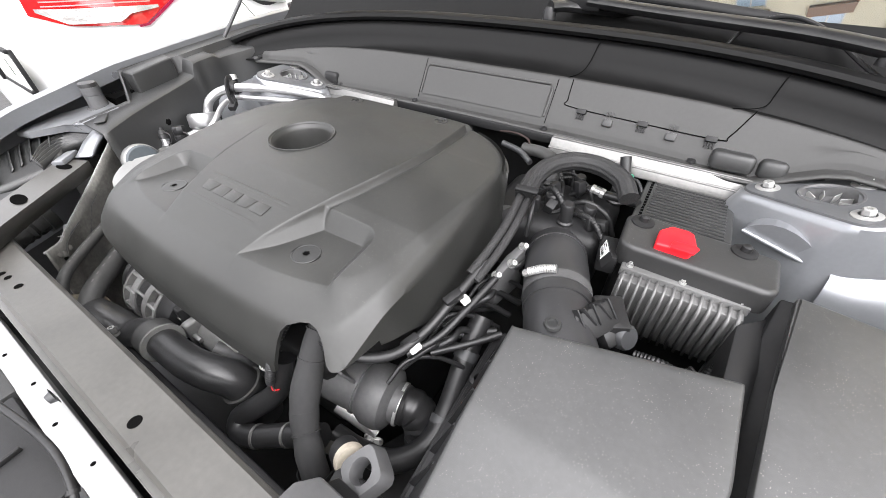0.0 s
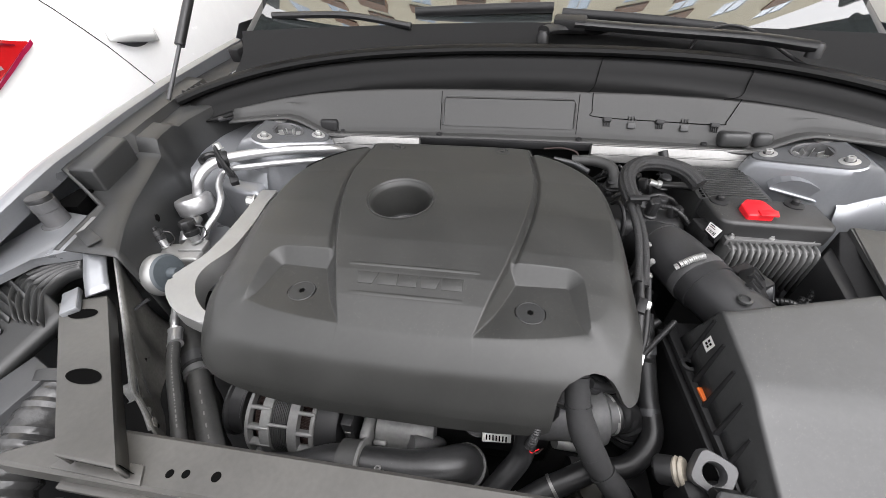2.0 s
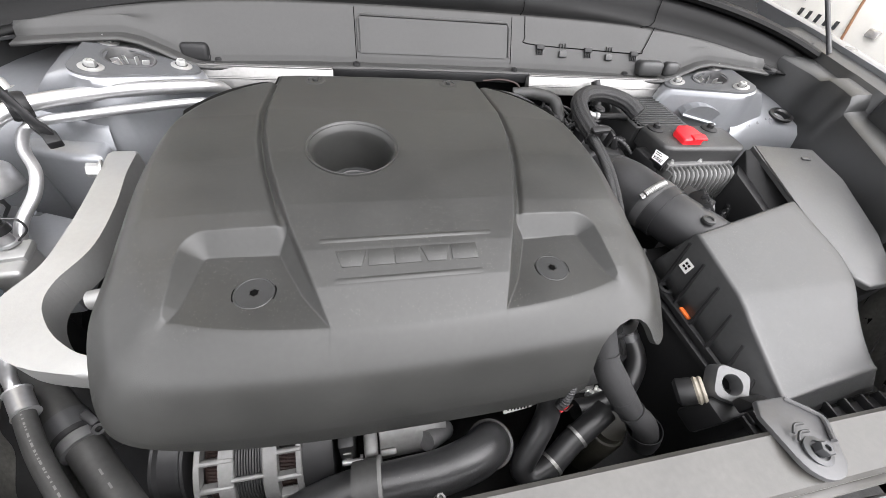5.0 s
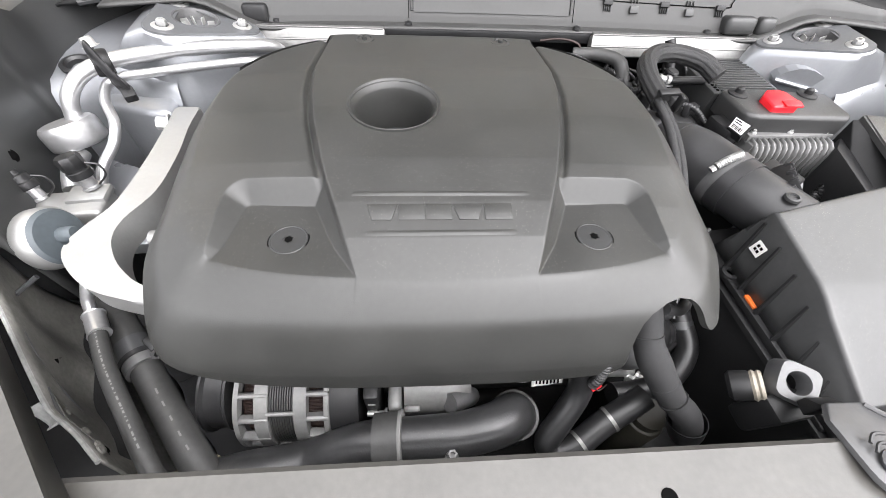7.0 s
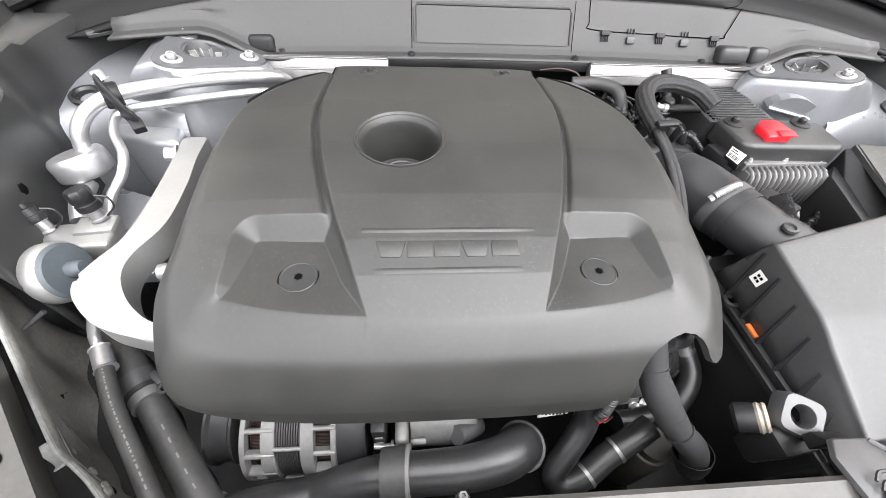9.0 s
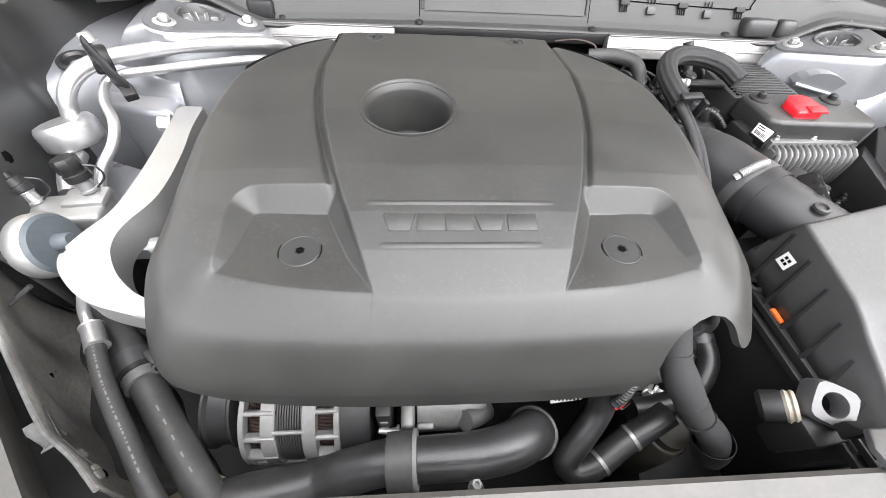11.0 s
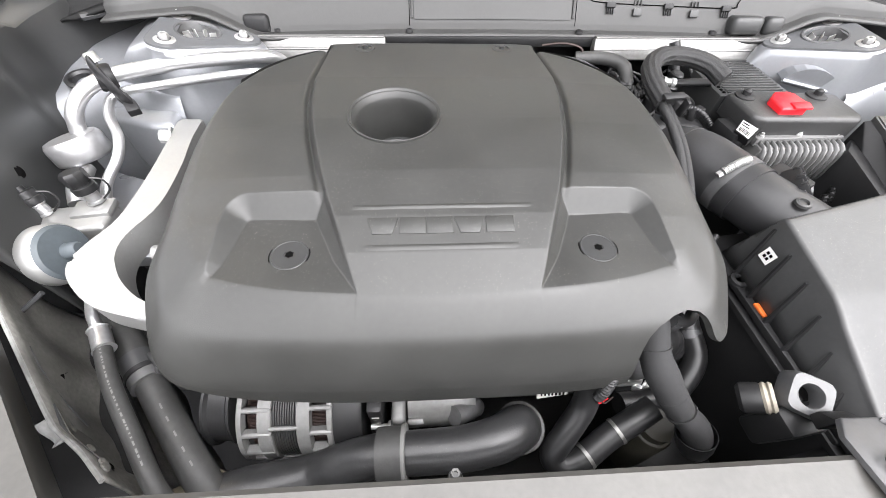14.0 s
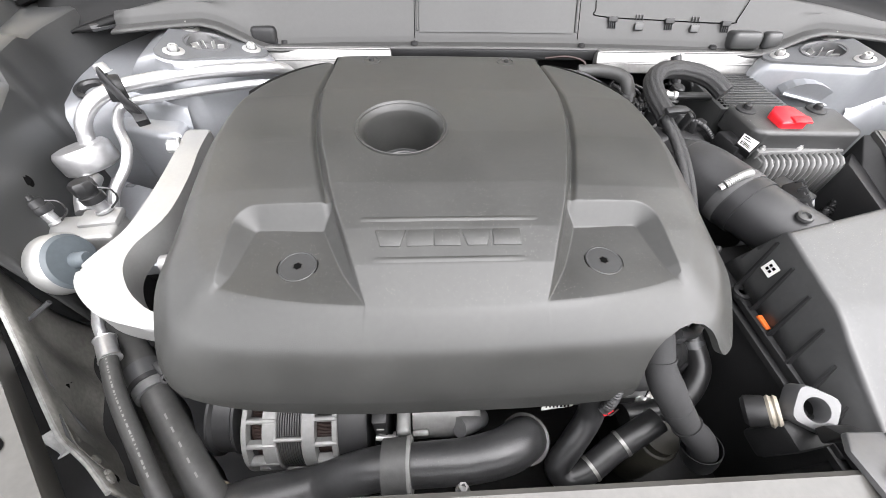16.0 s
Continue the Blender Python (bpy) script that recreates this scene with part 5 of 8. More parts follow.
part("pull_tab", bm, RED, cap_red, "thin lifted lip")
for x in (0.340, 0.461):
    bm = bmesh.new()
    lathe(bm, [(0.0155, 0), (0.015, 0.0025), (0.010, 0.004), (0.0065, 0.004), (0.006, 0.010), (0.003, 0.012), (0, 0.012)], (x, 0.249, 0.9015), (0, 0, 1), 22)
    part("knob", bm, DARK, bat)
bm = bmesh.new()
box(bm, (0.313, 0.205, 0.862), (0.026, 0.05, 0.030), (0, 0, 8), 0.004)
part("side_box", bm, DARK, bat)
def on_label(u, v, out=0.0):
    a = Vector((0.307, 0.192, 0.897)).lerp(Vector((0.318, 0.165, 0.897)), u)
    b = Vector((0.303, 0.188, 0.880)).lerp(Vector((0.309, 0.161, 0.880)), u)
    return b.lerp(a, v) + Vector((-0.003, -0.002, 0.003)) * out


bm = bmesh.new()
plate = [on_label(u, v) for u, v in ((0, 0), (1, 0), (1, 1), (0, 1))]
v1, v2 = [bm.verts.new(q) for q in plate], [bm.verts.new(q + Vector((0.005, 0.003, -0.012))) for q in plate]
bm.faces.new(v1)
for k in range(4):
    bm.faces.new((v1[k], v2[k], v2[(k + 1) % 4], v1[(k + 1) % 4]))
part("label_holder", bm, DARK, bat)
bm = bmesh.new()
bm.faces.new([bm.verts.new(on_label(u, v, 0.2)) for u, v in ((0.06, 0.08), (0.94, 0.08), (0.94, 0.94), (0.06, 0.94))])
lb = part("label", bm, WHITE, bat, "white label with a bar code")
for u0, u1, v0, v1 in [(0.16 + 0.075 * k, 0.16 + 0.075 * k + (0.03 if k % 3 else 0.05), 0.16, 0.46) for k in range(9)] + [(0.14, 0.50, 0.76, 0.84), (0.14, 0.62, 0.60, 0.66)]:
    bm = bmesh.new()
    bm.faces.new([bm.verts.new(on_label(u, v, 0.3)) for u, v in ((u0, v0), (u1, v0), (u1, v1), (u0, v1))])
    part("bar", bm, INK_SHADE, lb)

battery = thing("battery", "black battery with a ribbed lid under the cowl", "battery", (0.4, 0.34, 0.5))
bm = bmesh.new()
prism(bm, [(0.322, 0.275), (0.452, 0.272), (0.452, 0.425), (0.322, 0.425)], 0.5, 0.889, 0.004)
part("case", bm, TRIM, battery)
for k in range(14):
    bm = bmesh.new()
    box(bm, (0.390, 0.284 + k * 0.0088, 0.8895), (0.104, 0.0045, 0.004), bevel=0.0014)
    part("lid_rib", bm, TRIM, battery)
# vents: black chips laid on the case for the dark inside them
for k in range(14):
    for sx in (0.332,):
        bm = bmesh.new()
        box(bm, (sx, 0.284 + k * 0.0088, 0.8895), (0.004, 0.004, 0.002))
        part("vent_hole_shade", bm, INK_SHADE, battery)

ecu = thing("control_unit", "finned aluminium control unit under the battery cover", "control unit", (0.41, 0.16, 0.75))
bm = bmesh.new()
prism(bm, [(0.337, 0.158), (0.479, 0.163), (0.479, 0.196), (0.337, 0.192)], 0.78, 0.866, 0.003)
part("housing", bm, FINCAST, ecu, "cast aluminium housing")
bm = bmesh.new()
prism(bm, [(0.335, 0.172), (0.482, 0.177), (0.482, 0.192), (0.335, 0.188)], 0.862, 0.8745, 0.002)
rim_bar = part("top_rim", bm, FINCAST, ecu)
for k in range(14):
    x = 0.342 + 0.0101 * k
    y = 0.170 + 0.035 * (x - 0.337)
    bm = bmesh.new()
    sheet(bm, lambda u, v: Vector((x, lerp_table(((0, 0.004), (1, -0.010), (2, -0.019), (3, -0.023), (4, -0.024)), u) + y + v * lerp_table(((0, 0.0), (1, 0.002), (2, 0.008), (3, 0.013), (4, 0.013)), u), lerp_table(((0, 0.871), (1, 0.870), (2, 0.865), (3, 0.853), (4, 0.785)), u) - v * lerp_table(((0, 0.012), (1, 0.011), (2, 0.008), (3, 0.0), (4, 0.0)), u))), (0, 1, 2, 3, 4), (0, 1))
    thicken(part("fin", bm, FINCAST, ecu), 0.003, 0.0)
for x in (0.345, 0.408, 0.472):
    bm = bmesh.new()
    bolt(bm, (x, 0.180 + 0.035 * (x - 0.337), 0.8745), 0.003, (0, 0, 1), 1.5, 0.003)
    part("cover_screw", bm, STEEL, rim_bar)

for k, pts in enumerate((((0.39, 0.105, 0.80), (0.42, 0.098, 0.812), (0.445, 0.10, 0.80), (0.455, 0.11, 0.77)), ((0.455, 0.105, 0.76), (0.462, 0.108, 0.80), (0.475, 0.125, 0.82), (0.485, 0.15, 0.815)), ((0.43, 0.09, 0.76), (0.44, 0.095, 0.80), (0.452, 0.108, 0.815)))):
    bm = bmesh.new()
    tube(bm, pts, 0.0065, 12, 6, ribs=0.0014, pitch=0.0045)
    part("cable_conduit", bm, RUBBER, ecu, "corrugated black conduit")

fuse = thing("fuse_box", "black fuse box cover with a sloping lid beside the air filter", "fuse box", (0.55, 0.05, 0.5))


def fuse_z(x, y):
    return lerp_table(((-0.10, 0.858), (0.19, 0.905)), y) - 0.02 * max(0, x - 0.55)


bm = bmesh.new()
prism(bm, [(0.512, 0.190), (0.648, 0.178), (0.652, 0.10), (0.610, -0.02), (0.556, -0.102), (0.500, -0.104), (0.484, -0.085), (0.497, 0.06)], lambda x, y: fuse_z(x, y) - 0.010, fuse_z, 0.004, 3)
part("cover", bm, BOX, fuse)
bm = bmesh.new()
prism(bm, [(0.514, 0.187), (0.646, 0.175), (0.649, 0.10), (0.608, -0.018), (0.555, -0.099), (0.490, -0.101), (0.474, -0.084), (0.484, 0.06), (0.500, 0.187)], 0.55, lambda x, y: fuse_z(x, y) - 0.008 - 5.0 * max(0.0, 0.500 - x), 0.002, 2)
part("box_body", bm, DARK, fuse, "black box body")
bm = bmesh.new()
prism(bm, [(0.470, 0.150), (0.508, 0.188), (0.492, 0.06), (0.479, -0.09), (0.455, -0.09)], 0.55, lambda x, y: 0.83 + 0.04 * smoothstep(0.0, 0.15, y), 0.004)
part("side_wall", bm, DARK, fuse)
bm = bmesh.new()
box(bm, (0.605, 0.15, fuse_z(0.605, 0.15) + 0.001), (0.018, 0.006, 0.003), (8, 0, -10), 0.001)
part("lid_mark", bm, TRIM, fuse)

# ---------------------------------------------------------------- engine block below the cover
eng = thing("engine_block", "dark engine block under the cover", "engine", (CX, 0.1, 0.31))
bm = bmesh.new()
box(bm, (CX, 0.12, 0.62), (0.50, 0.36, 0.40), bevel=0.02)
part("block", bm, DARK, eng)
bm = bmesh.new()
box(bm, (CX, 0.12, 0.84), (0.46, 0.34, 0.08), bevel=0.03)
part("head", bm, DARK, eng)

# ---------------------------------------------------------------- left of the engine: mount arm, refrigerant lines, hoses
arm = thing("engine_mount_arm", "bare cast aluminium engine mount arm beside the cover", "mount arm", (-0.52, 0.0, 0.8))
bm = bmesh.new()
outer = smooth_path([(-0.545, 0.235, 0), (-0.540, 0.18, 0), (-0.535, 0.10, 0), (-0.537, 0.03, 0), (-0.553, -0.008, 0), (-0.560, -0.034, 0), (-0.548, -0.058, 0), (-0.512, -0.086, 0), (-0.455, -0.103, 0)], 5)
inner = smooth_path([(-0.430, -0.090, 0), (-0.460, -0.083, 0), (-0.480, -0.072, 0), (-0.501, -0.052, 0), (-0.516, -0.024, 0), (-0.516, 0.004, 0), (-0.499, 0.05, 0), (-0.500, 0.12, 0), (-0.508, 0.18, 0), (-0.510, 0.235, 0)], 5)
prism(bm, [(p.x, p.y) for p in outer + inner], lambda x, y: 0.836 + 0.012 * smoothstep(0, 0.2, y), lambda x, y: lerp_table(((-0.10, 0.866), (-0.03, 0.874), (0.05, 0.876), (0.235, 0.877)), y), 0.005, 3)
part("cast_arm", bm, ALU, arm)
bm = bmesh.new()
box(bm, (-0.468, -0.01, 0.785), (0.07, 0.10, 0.04), (0, 0, 10), 0.012, 3)
box(bm, (-0.485, -0.030, 0.812), (0.030, 0.028, 0.022), (20, 10, 25), 0.004, 2)
tube(bm, [(-0.50, -0.045, 0.80), (-0.48, -0.02, 0.835), (-0.465, 0.02, 0.835), (-0.45, 0.05, 0.80)], 0.006, 10, 5)
part("rubber_mount", bm, RUBBER, arm, "black rubber mount inside the arm")
bm = bmesh.new()
lathe(bm, [(0.011, 0), (0.011, 0.06), (0.008, 0.062), (0, 0.062)], (-0.50, 0.0, 0.842), (1, 0.1, 0.1), 18)
part("stud", bm, ALU, arm)
bm = bmesh.new()
bolt(bm, (-0.545, 0.200, 0.868), 0.0095, (-0.9, -0.25, 0.22), 1.5, 0.014)
part("arm_bolt", bm, STEEL, arm)

bm = bmesh.new()
lathe(bm, [(0, 0.016), (0.02, 0.016), (0.033, 0.014), (0.0365, 0.009), (0.037, -0.004), (0.033, -0.010), (0, -0.012)], (-0.617, 0.003, 0.842), (1.0, 0.05, 0.25), 44)
pulley_disc = thing("round_damper", "round grey rubber faced damper with a pale rim", "damper", (-0.6, 0, 0.82))
part("rim", bm, ALU, pulley_disc)
bm = bmesh.new()
lathe(bm, [(0, 0.034), (0.007, 0.034), (0.009, 0.031), (0.010, 0.0185), (0.030, 0.0175), (0.0335, 0.0135)], (-0.617, 0.003, 0.842), (1.0, 0.05, 0.25), 44)
part("face", bm, material("blue_grey_rubber", (0.055, 0.066, 0.074), 0.6, stain=0.15), pulley_disc)

lines = thing("refrigerant_lines", "bare aluminium refrigerant pipes with a round silencer", "pipes", (-0.6, 0.2, 0.8))
bm = bmesh.new()
tube(bm, [(-0.412, 0.40, 0.85), (-0.414, 0.385, 0.885), (-0.424, 0.366, 0.908), (-0.455, 0.346, 0.918), (-0.52, 0.318, 0.925), (-0.58, 0.288, 0.928), (-0.625, 0.264, 0.927), (-0.652, 0.238, 0.920), (-0.665, 0.212, 0.903), (-0.672, 0.198, 0.872)], 0.0102, 18, 8)
part("wide_pipe", bm, PIPE, lines)
bm = bmesh.new()
tube(bm, [(-0.425, 0.335, 0.87), (-0.427, 0.326, 0.898), (-0.445, 0.316, 0.907), (-0.52, 0.291, 0.909), (-0.58, 0.271, 0.908), (-0.612, 0.258, 0.908), (-0.632, 0.245, 0.902), (-0.626, 0.215, 0.893), (-0.608, 0.185, 0.88), (-0.608, 0.160, 0.862), (-0.618, 0.130, 0.845), (-0.622, 0.11, 0.825)], 0.0065, 12, 8)
part("narrow_pipe", bm, PIPE, lines)
bm = bmesh.new()
lathe(bm, [(0, 0.0), (0.027, 0.0), (0.0325, -0.0016), (0.0355, -0.006), (0.0362, -0.011), (0.0362, -0.030), (0.0350, -0.033), (0.030, -0.036), (0, -0.036)], (-0.679, 0.190, 0.878), (-0.22, 0.20, 0.95), 48)
part("silencer", bm, PIPE, lines, "short round aluminium silencer")
bm = bmesh.new()
tube(bm, [(-0.668, 0.165, 0.842), (-0.664, 0.13, 0.835), (-0.655, 0.105, 0.825)], 0.0125, 14, 5)
part("neck", bm, PIPE, lines)
bm = bmesh.new()
clipdir = Vector((-0.75, -0.55, 0.1)).normalized()
lathe(bm, [(0.0102, -0.011), (0.0165, -0.011), (0.0180, -0.008), (0.0180, 0.008), (0.0165, 0.011), (0.0102, 0.011)], (-0.634, 0.263, 0.925), clipdir, 26, True)
tube(bm, [(-0.660, 0.292, 0.926), (-0.652, 0.277, 0.938), (-0.638, 0.259, 0.9425), (-0.622, 0.244, 0.934), (-0.608, 0.234, 0.917), (-0.604, 0.236, 0.900)], 0.0115, 12, 6, flat=0.35)
tube(bm, [(-0.640, 0.270, 0.910), (-0.622, 0.252, 0.906), (-0.606, 0.240, 0.897)], 0.0095, 12, 5, flat=0.8)
box(bm, (-0.598, 0.229, 0.897), (0.016, 0.020, 0.012), (20, 0, 35), 0.002)
holder = part("pipe_holder", bm, DARK, lines, "black plastic pipe holder")
bm = bmesh.new()
lathe(bm, [(0, 0.012), (0.007, 0.012), (0.0085, 0.009), (0.0085, 0.0), (0.012, 0.0)], (-0.652, 0.285, 0.938), (-0.2, 0.1, 1), 16)
part("holder_bolt", bm, STEEL, holder)

block = thing("valve_block", "cast aluminium valve block with capped service ports", "valve block", (-0.64, 0.08, 0.78))
bm = bmesh.new()
box(bm, (-0.640, 0.073, 0.815), (0.085, 0.050, 0.036), (0, 0, 8), 0.006, 3)
box(bm, (-0.622, 0.088, 0.832), (0.048, 0.032, 0.012), (0, 0, 8), 0.004, 2)
part("casting", bm, ALU, block)
bm = bmesh.new()
box(bm, (-0.64, 0.06, 0.72), (0.04, 0.04, 0.16), bevel=0.005)
part("support", bm, DARK, block)
for (x, y, z), top in (((-0.619, 0.097, 0.838), True), ((-0.680, 0.082, 0.830), False)):
    lean = Vector((-0.16, 0.14, 1)) if top else Vector((-0.35, 0.25, 1))
    bm = bmesh.new()
    lathe(bm, [(0.011, 0), (0.011, 0.003), (0.0085, 0.004), (0.0085, 0.014), (0.010, 0.015), (0.010, 0.019), (0.0075, 0.020), (0, 0.020)], (x, y, z), lean, 20)
    port = part("service_port", bm, PIPE, block)
    up = lean.normalized()
    bm = bmesh.new()
    lathe(bm, [(0.0135, 0.017), (0.0140, 0.019), (0.0140, 0.026), (0.0125, 0.027), (0.0125, 0.030)], (x, y, z), lean, 20)
    lathe(bm, [(0.0130, 0.029), (0.0138, 0.030), (0.0142, 0.044), (0.0125, 0.047), (0, 0.047)] if top else [(0.0125, 0.029), (0.0125, 0.036), (0.006, 0.037), (0.006, 0.043), (0, 0.043)], (x, y, z), lean, 8 if top else 14)
    part("cap", bm, RUBBER, port, "black screw cap")
    bm = bmesh.new()
    ringc = Vector((x, y, z)) + up * 0.005
    tube(bm, [ringc + Vector((0.012, 0, 0.0)), ringc + Vector((0.024, 0.006, 0.012)), ringc + Vector((0.022, 0.008, 0.026)), ringc + Vector((0.012, 0.004, 0.032))], 0.0013, 6, 6)
    part("cap_tether", bm, RUBBER, port)
# black disc painted as the shade in a hole of the trim
bm = bmesh.new()
lathe(bm, [(0, 0.002), (0.006, 0.002), (0.0065, 0.0), (0.010, -0.001), (0.012, -0.004)], (-0.702, 0.112, 0.877), (0.9, -0.1, 0.4), 20)
part("trim_hole_shade", bm, INK_SHADE, car)

thin = thing("refrigerant_hose", "black refrigerant hose with pale printing and a crimped end", "hose", (-0.5, -0.15, 0.75))
ends = [(-0.559, -0.080, 0.790), (-0.519, -0.136, 0.791), (-0.476, -0.187, 0.789), (-0.436, -0.236, 0.780), (-0.418, -0.262, 0.74)]
bm = bmesh.new()
tube(bm, ends, 0.0088, 16, 8)
part("rubber_hose", bm, HOSE, thin)
bm = bmesh.new()
tube(bm, [(-0.566, -0.070, 0.789), (-0.563, -0.074, 0.789), (-0.550, -0.091, 0.790), (-0.546, -0.096, 0.790)], lambda t: 0.0105 + 0.0012 * (t in (0, 1)), 18, 3)
part("crimp", bm, PIPE, thin)
bm = bmesh.new()
tube(bm, [(-0.562, -0.076, 0.789), (-0.572, -0.064, 0.790), (-0.574, -0.055, 0.800), (-0.570, -0.045, 0.815), (-0.575, -0.03, 0.822)], 0.0062, 12, 6)
part("pipe_end", bm, PIPE, thin)
path = smooth_path(ends, 40)
random.seed(4)
k = 14
while k < len(path) - 60:
    run = random.randint(1, 3)
    a, b = path[k], path[k + run]
    bm = bmesh.new()
    d = (b - a).normalized()
    side = d.cross(Vector((0, 0.35, 1))).normalized()
    up = side.cross(d)
    for f in (0,):
        c = [a + up * 0.0091 + side * 0.0008, b + up * 0.0091 + side * 0.0008, b + up * 0.0091 - side * 0.0008, a + up * 0.0091 - side * 0.0008]
        bm.faces.new([bm.verts.new(q) for q in c])
    part("print_mark", bm, PALE, thin)
    k += run + random.randint(1, 2)

fat = thing("coolant_hose", "thick black coolant hose with a wide clamp", "hose", (-0.48, -0.15, 0.7))
fpath = [(-0.590, -0.028, 0.755), (-0.560, -0.065, 0.752), (-0.520, -0.108, 0.748), (-0.470, -0.165, 0.745), (-0.425, -0.215, 0.742), (-0.392, -0.255, 0.72)]
bm = bmesh.new()
tube(bm, fpath, lambda t: 0.0185 if t < 0.42 else 0.0165, 20, 8)
part("rubber_hose", bm, HOSE, fat)
for a, b, r, m, what in (((-0.537, -0.090, 0.7493), (-0.521, -0.107, 0.7482), 0.0203, GREYPLATE, "grey hose coupling"), ((-0.521, -0.107, 0.7482), (-0.5165, -0.112, 0.748), 0.0216, DARK, "black tie"), ((-0.5165, -0.112, 0.748), (-0.508, -0.121, 0.7475), 0.0206, GREYCAST, "grey end ring")):
    bm = bmesh.new()
    tube(bm, [a, b], r, 28, 1)
    part("clamp", bm, m, fat, what)
bm = bmesh.new()
box(bm, (-0.503, -0.098, 0.766), (0.020, 0.009, 0.009), (0, 12, -42), 0.002)
lathe(bm, [(0.003, 0), (0.006, 0), (0.006, 0.006), (0.003, 0.006)], (-0.494, -0.108, 0.763), (0.5, -0.5, 0.6), 14, True)
part("clamp_ear", bm, DARK, fat)
for t in (0.55, 0.60, 0.66, 0.72, 0.77):
    pth = smooth_path(fpath, 40)
    i = int(t * len(pth))
    a, b = pth[i], pth[i + 4]
    d = (b - a).normalized()
    side = d.cross(Vector((0, 0.3, 1))).normalized()
    up = side.cross(d)
    bm = bmesh.new()
    c = [a + up * 0.0168 + side * 0.0009, b + up * 0.0168 + side * 0.0009, b + up * 0.0168 - side * 0.0009, a + up * 0.0168 - side * 0.0009]
    bm.faces.new([bm.verts.new(q) for q in c])
    part("print_mark", bm, PALE, fat)

# ---------------------------------------------------------------- front of the engine
alt = thing("alternator", "cast aluminium alternator with open cooling windows", "alternator", (-0.35, -0.1, 0.6))
AY, AZ, AR = -0.132, 0.698, 0.066


CASTING = material("alternator_casting", (0.16, 0.16, 0.157), 0.5, metal=0.4, grain=500, bump=0.25, stain=0.2)


def end_housing(name, x0, x1, label):
    """One slotted end housing: two rings joined by bars, with windows between."""
    bm = bmesh.new()
    wide0, wide1 = (0.006, 0.015) if x0 < -0.35 else (0.015, 0.006)
    lathe(bm, [(AR - 0.012, 0), (AR - 0.001, 0), (AR, 0.001), (AR, wide0), (AR - 0.012, wide0)], (x0, AY, AZ), (1, 0, 0), 56, True)
    h = part(name, bm, CASTING, alt, label)
    bm = bmesh.new()
    lathe(bm, [(AR - 0.014, 0), (AR - 0.001, 0), (AR - 0.001, wide1 - 0.001), (AR - 0.002, wide1), (AR - 0.016, wide1)], (x1 - wide1, AY, AZ), (1, 0, 0), 56, True)
    part("ring", bm, CASTING, h)
    for k in range(14):
        a = 2 * math.pi * (k + 0.5) / 14
        bm = bmesh.new()
        box(bm, ((x0 + x1) / 2, AY + (AR - 0.006) * math.cos(a), AZ + (AR - 0.006) * math.sin(a)), (x1 - x0, 0.012, 0.0065), (math.degrees(a), 0, 0), 0.002, 1)
        part("bar", bm, CASTING, h)


end_housing("drive_end", -0.396, -0.358, "slotted aluminium drive end")
end_housing("rear_end", -0.330, -0.290, "slotted aluminium rear end")
bm = bmesh.new()
lathe(bm, [(AR - 0.0045 - d, -0.3575 + 0.00275 * k + e) for k in range(10) for d, e in ((0.003, 0.0), (0.0, 0.0006), (0.0, 0.002), (0.003, 0.0025))], (0, AY, AZ), (1, 0, 0), 48)
part("stator", bm, TRIM, alt, "dark laminated stator ring")
bm = bmesh.new()
lathe(bm, [(0.0, -0.392), (AR - 0.020, -0.392), (AR - 0.020, -0.294), (0, -0.294)], (0, AY, AZ), (1, 0, 0), 40)
for k in range(72):
    a = 2 * math.pi * k / 72
    for x0, x1 in ((-0.388, -0.366), (-0.322, -0.298)):
        r = AR - 0.018
        tube(bm, [(x0, AY + r * math.cos(a), AZ + r * math.sin(a)), ((x0 + x1) / 2, AY + (r + 0.002) * math.cos(a + 0.03), AZ + (r + 0.002) * math.sin(a + 0.03)), (x1, AY + r * math.cos(a + 0.07), AZ + r * math.sin(a + 0.07))], 0.0018, 6, 2)
part("winding", bm, COPPER, alt, "copper winding behind the windows")
bm = bmesh.new()
lathe(bm, [(0, -0.290), (AR - 0.004, -0.290), (AR - 0.005, -0.262), (AR - 0.008, -0.258), (0, -0.258)], (0, AY, AZ), (1, 0, 0), 40)
part("rear_cap", bm, DARK, alt, "black plastic rear cap")
bm = bmesh.new()
lathe(bm, [(0, -0.446), (0.045, -0.446), (0.053, -0.444), (0.053, -0.441), (0.049, -0.438), (0.049, -0.418), (0.053, -0.415), (0.053, -0.412), (0.045, -0.410), (0, -0.410)], (0, AY + 0.005, AZ), (1, 0, 0), 44)
part("pulley", bm, RUBBER, alt, "black ribbed pulley")
for x, y, z in ((-0.344, AY - 0.062, AZ - 0.018), (-0.344, AY - 0.045, AZ + 0.045)):
    bm = bmesh.new()
    tube(bm, [(x - 0.016, y, z), (x + 0.016, y, z)], 0.0026, 10, 1)
    part("through_bolt", bm, CASTING, alt)
for k in range(5):
    bm = bmesh.new()
    box(bm, (-0.264, AY - 0.058, AZ + 0.012 - 0.007 * k), (0.008, 0.012, 0.004), bevel=0.001)
    part("plug_fin", bm, DARK, alt)

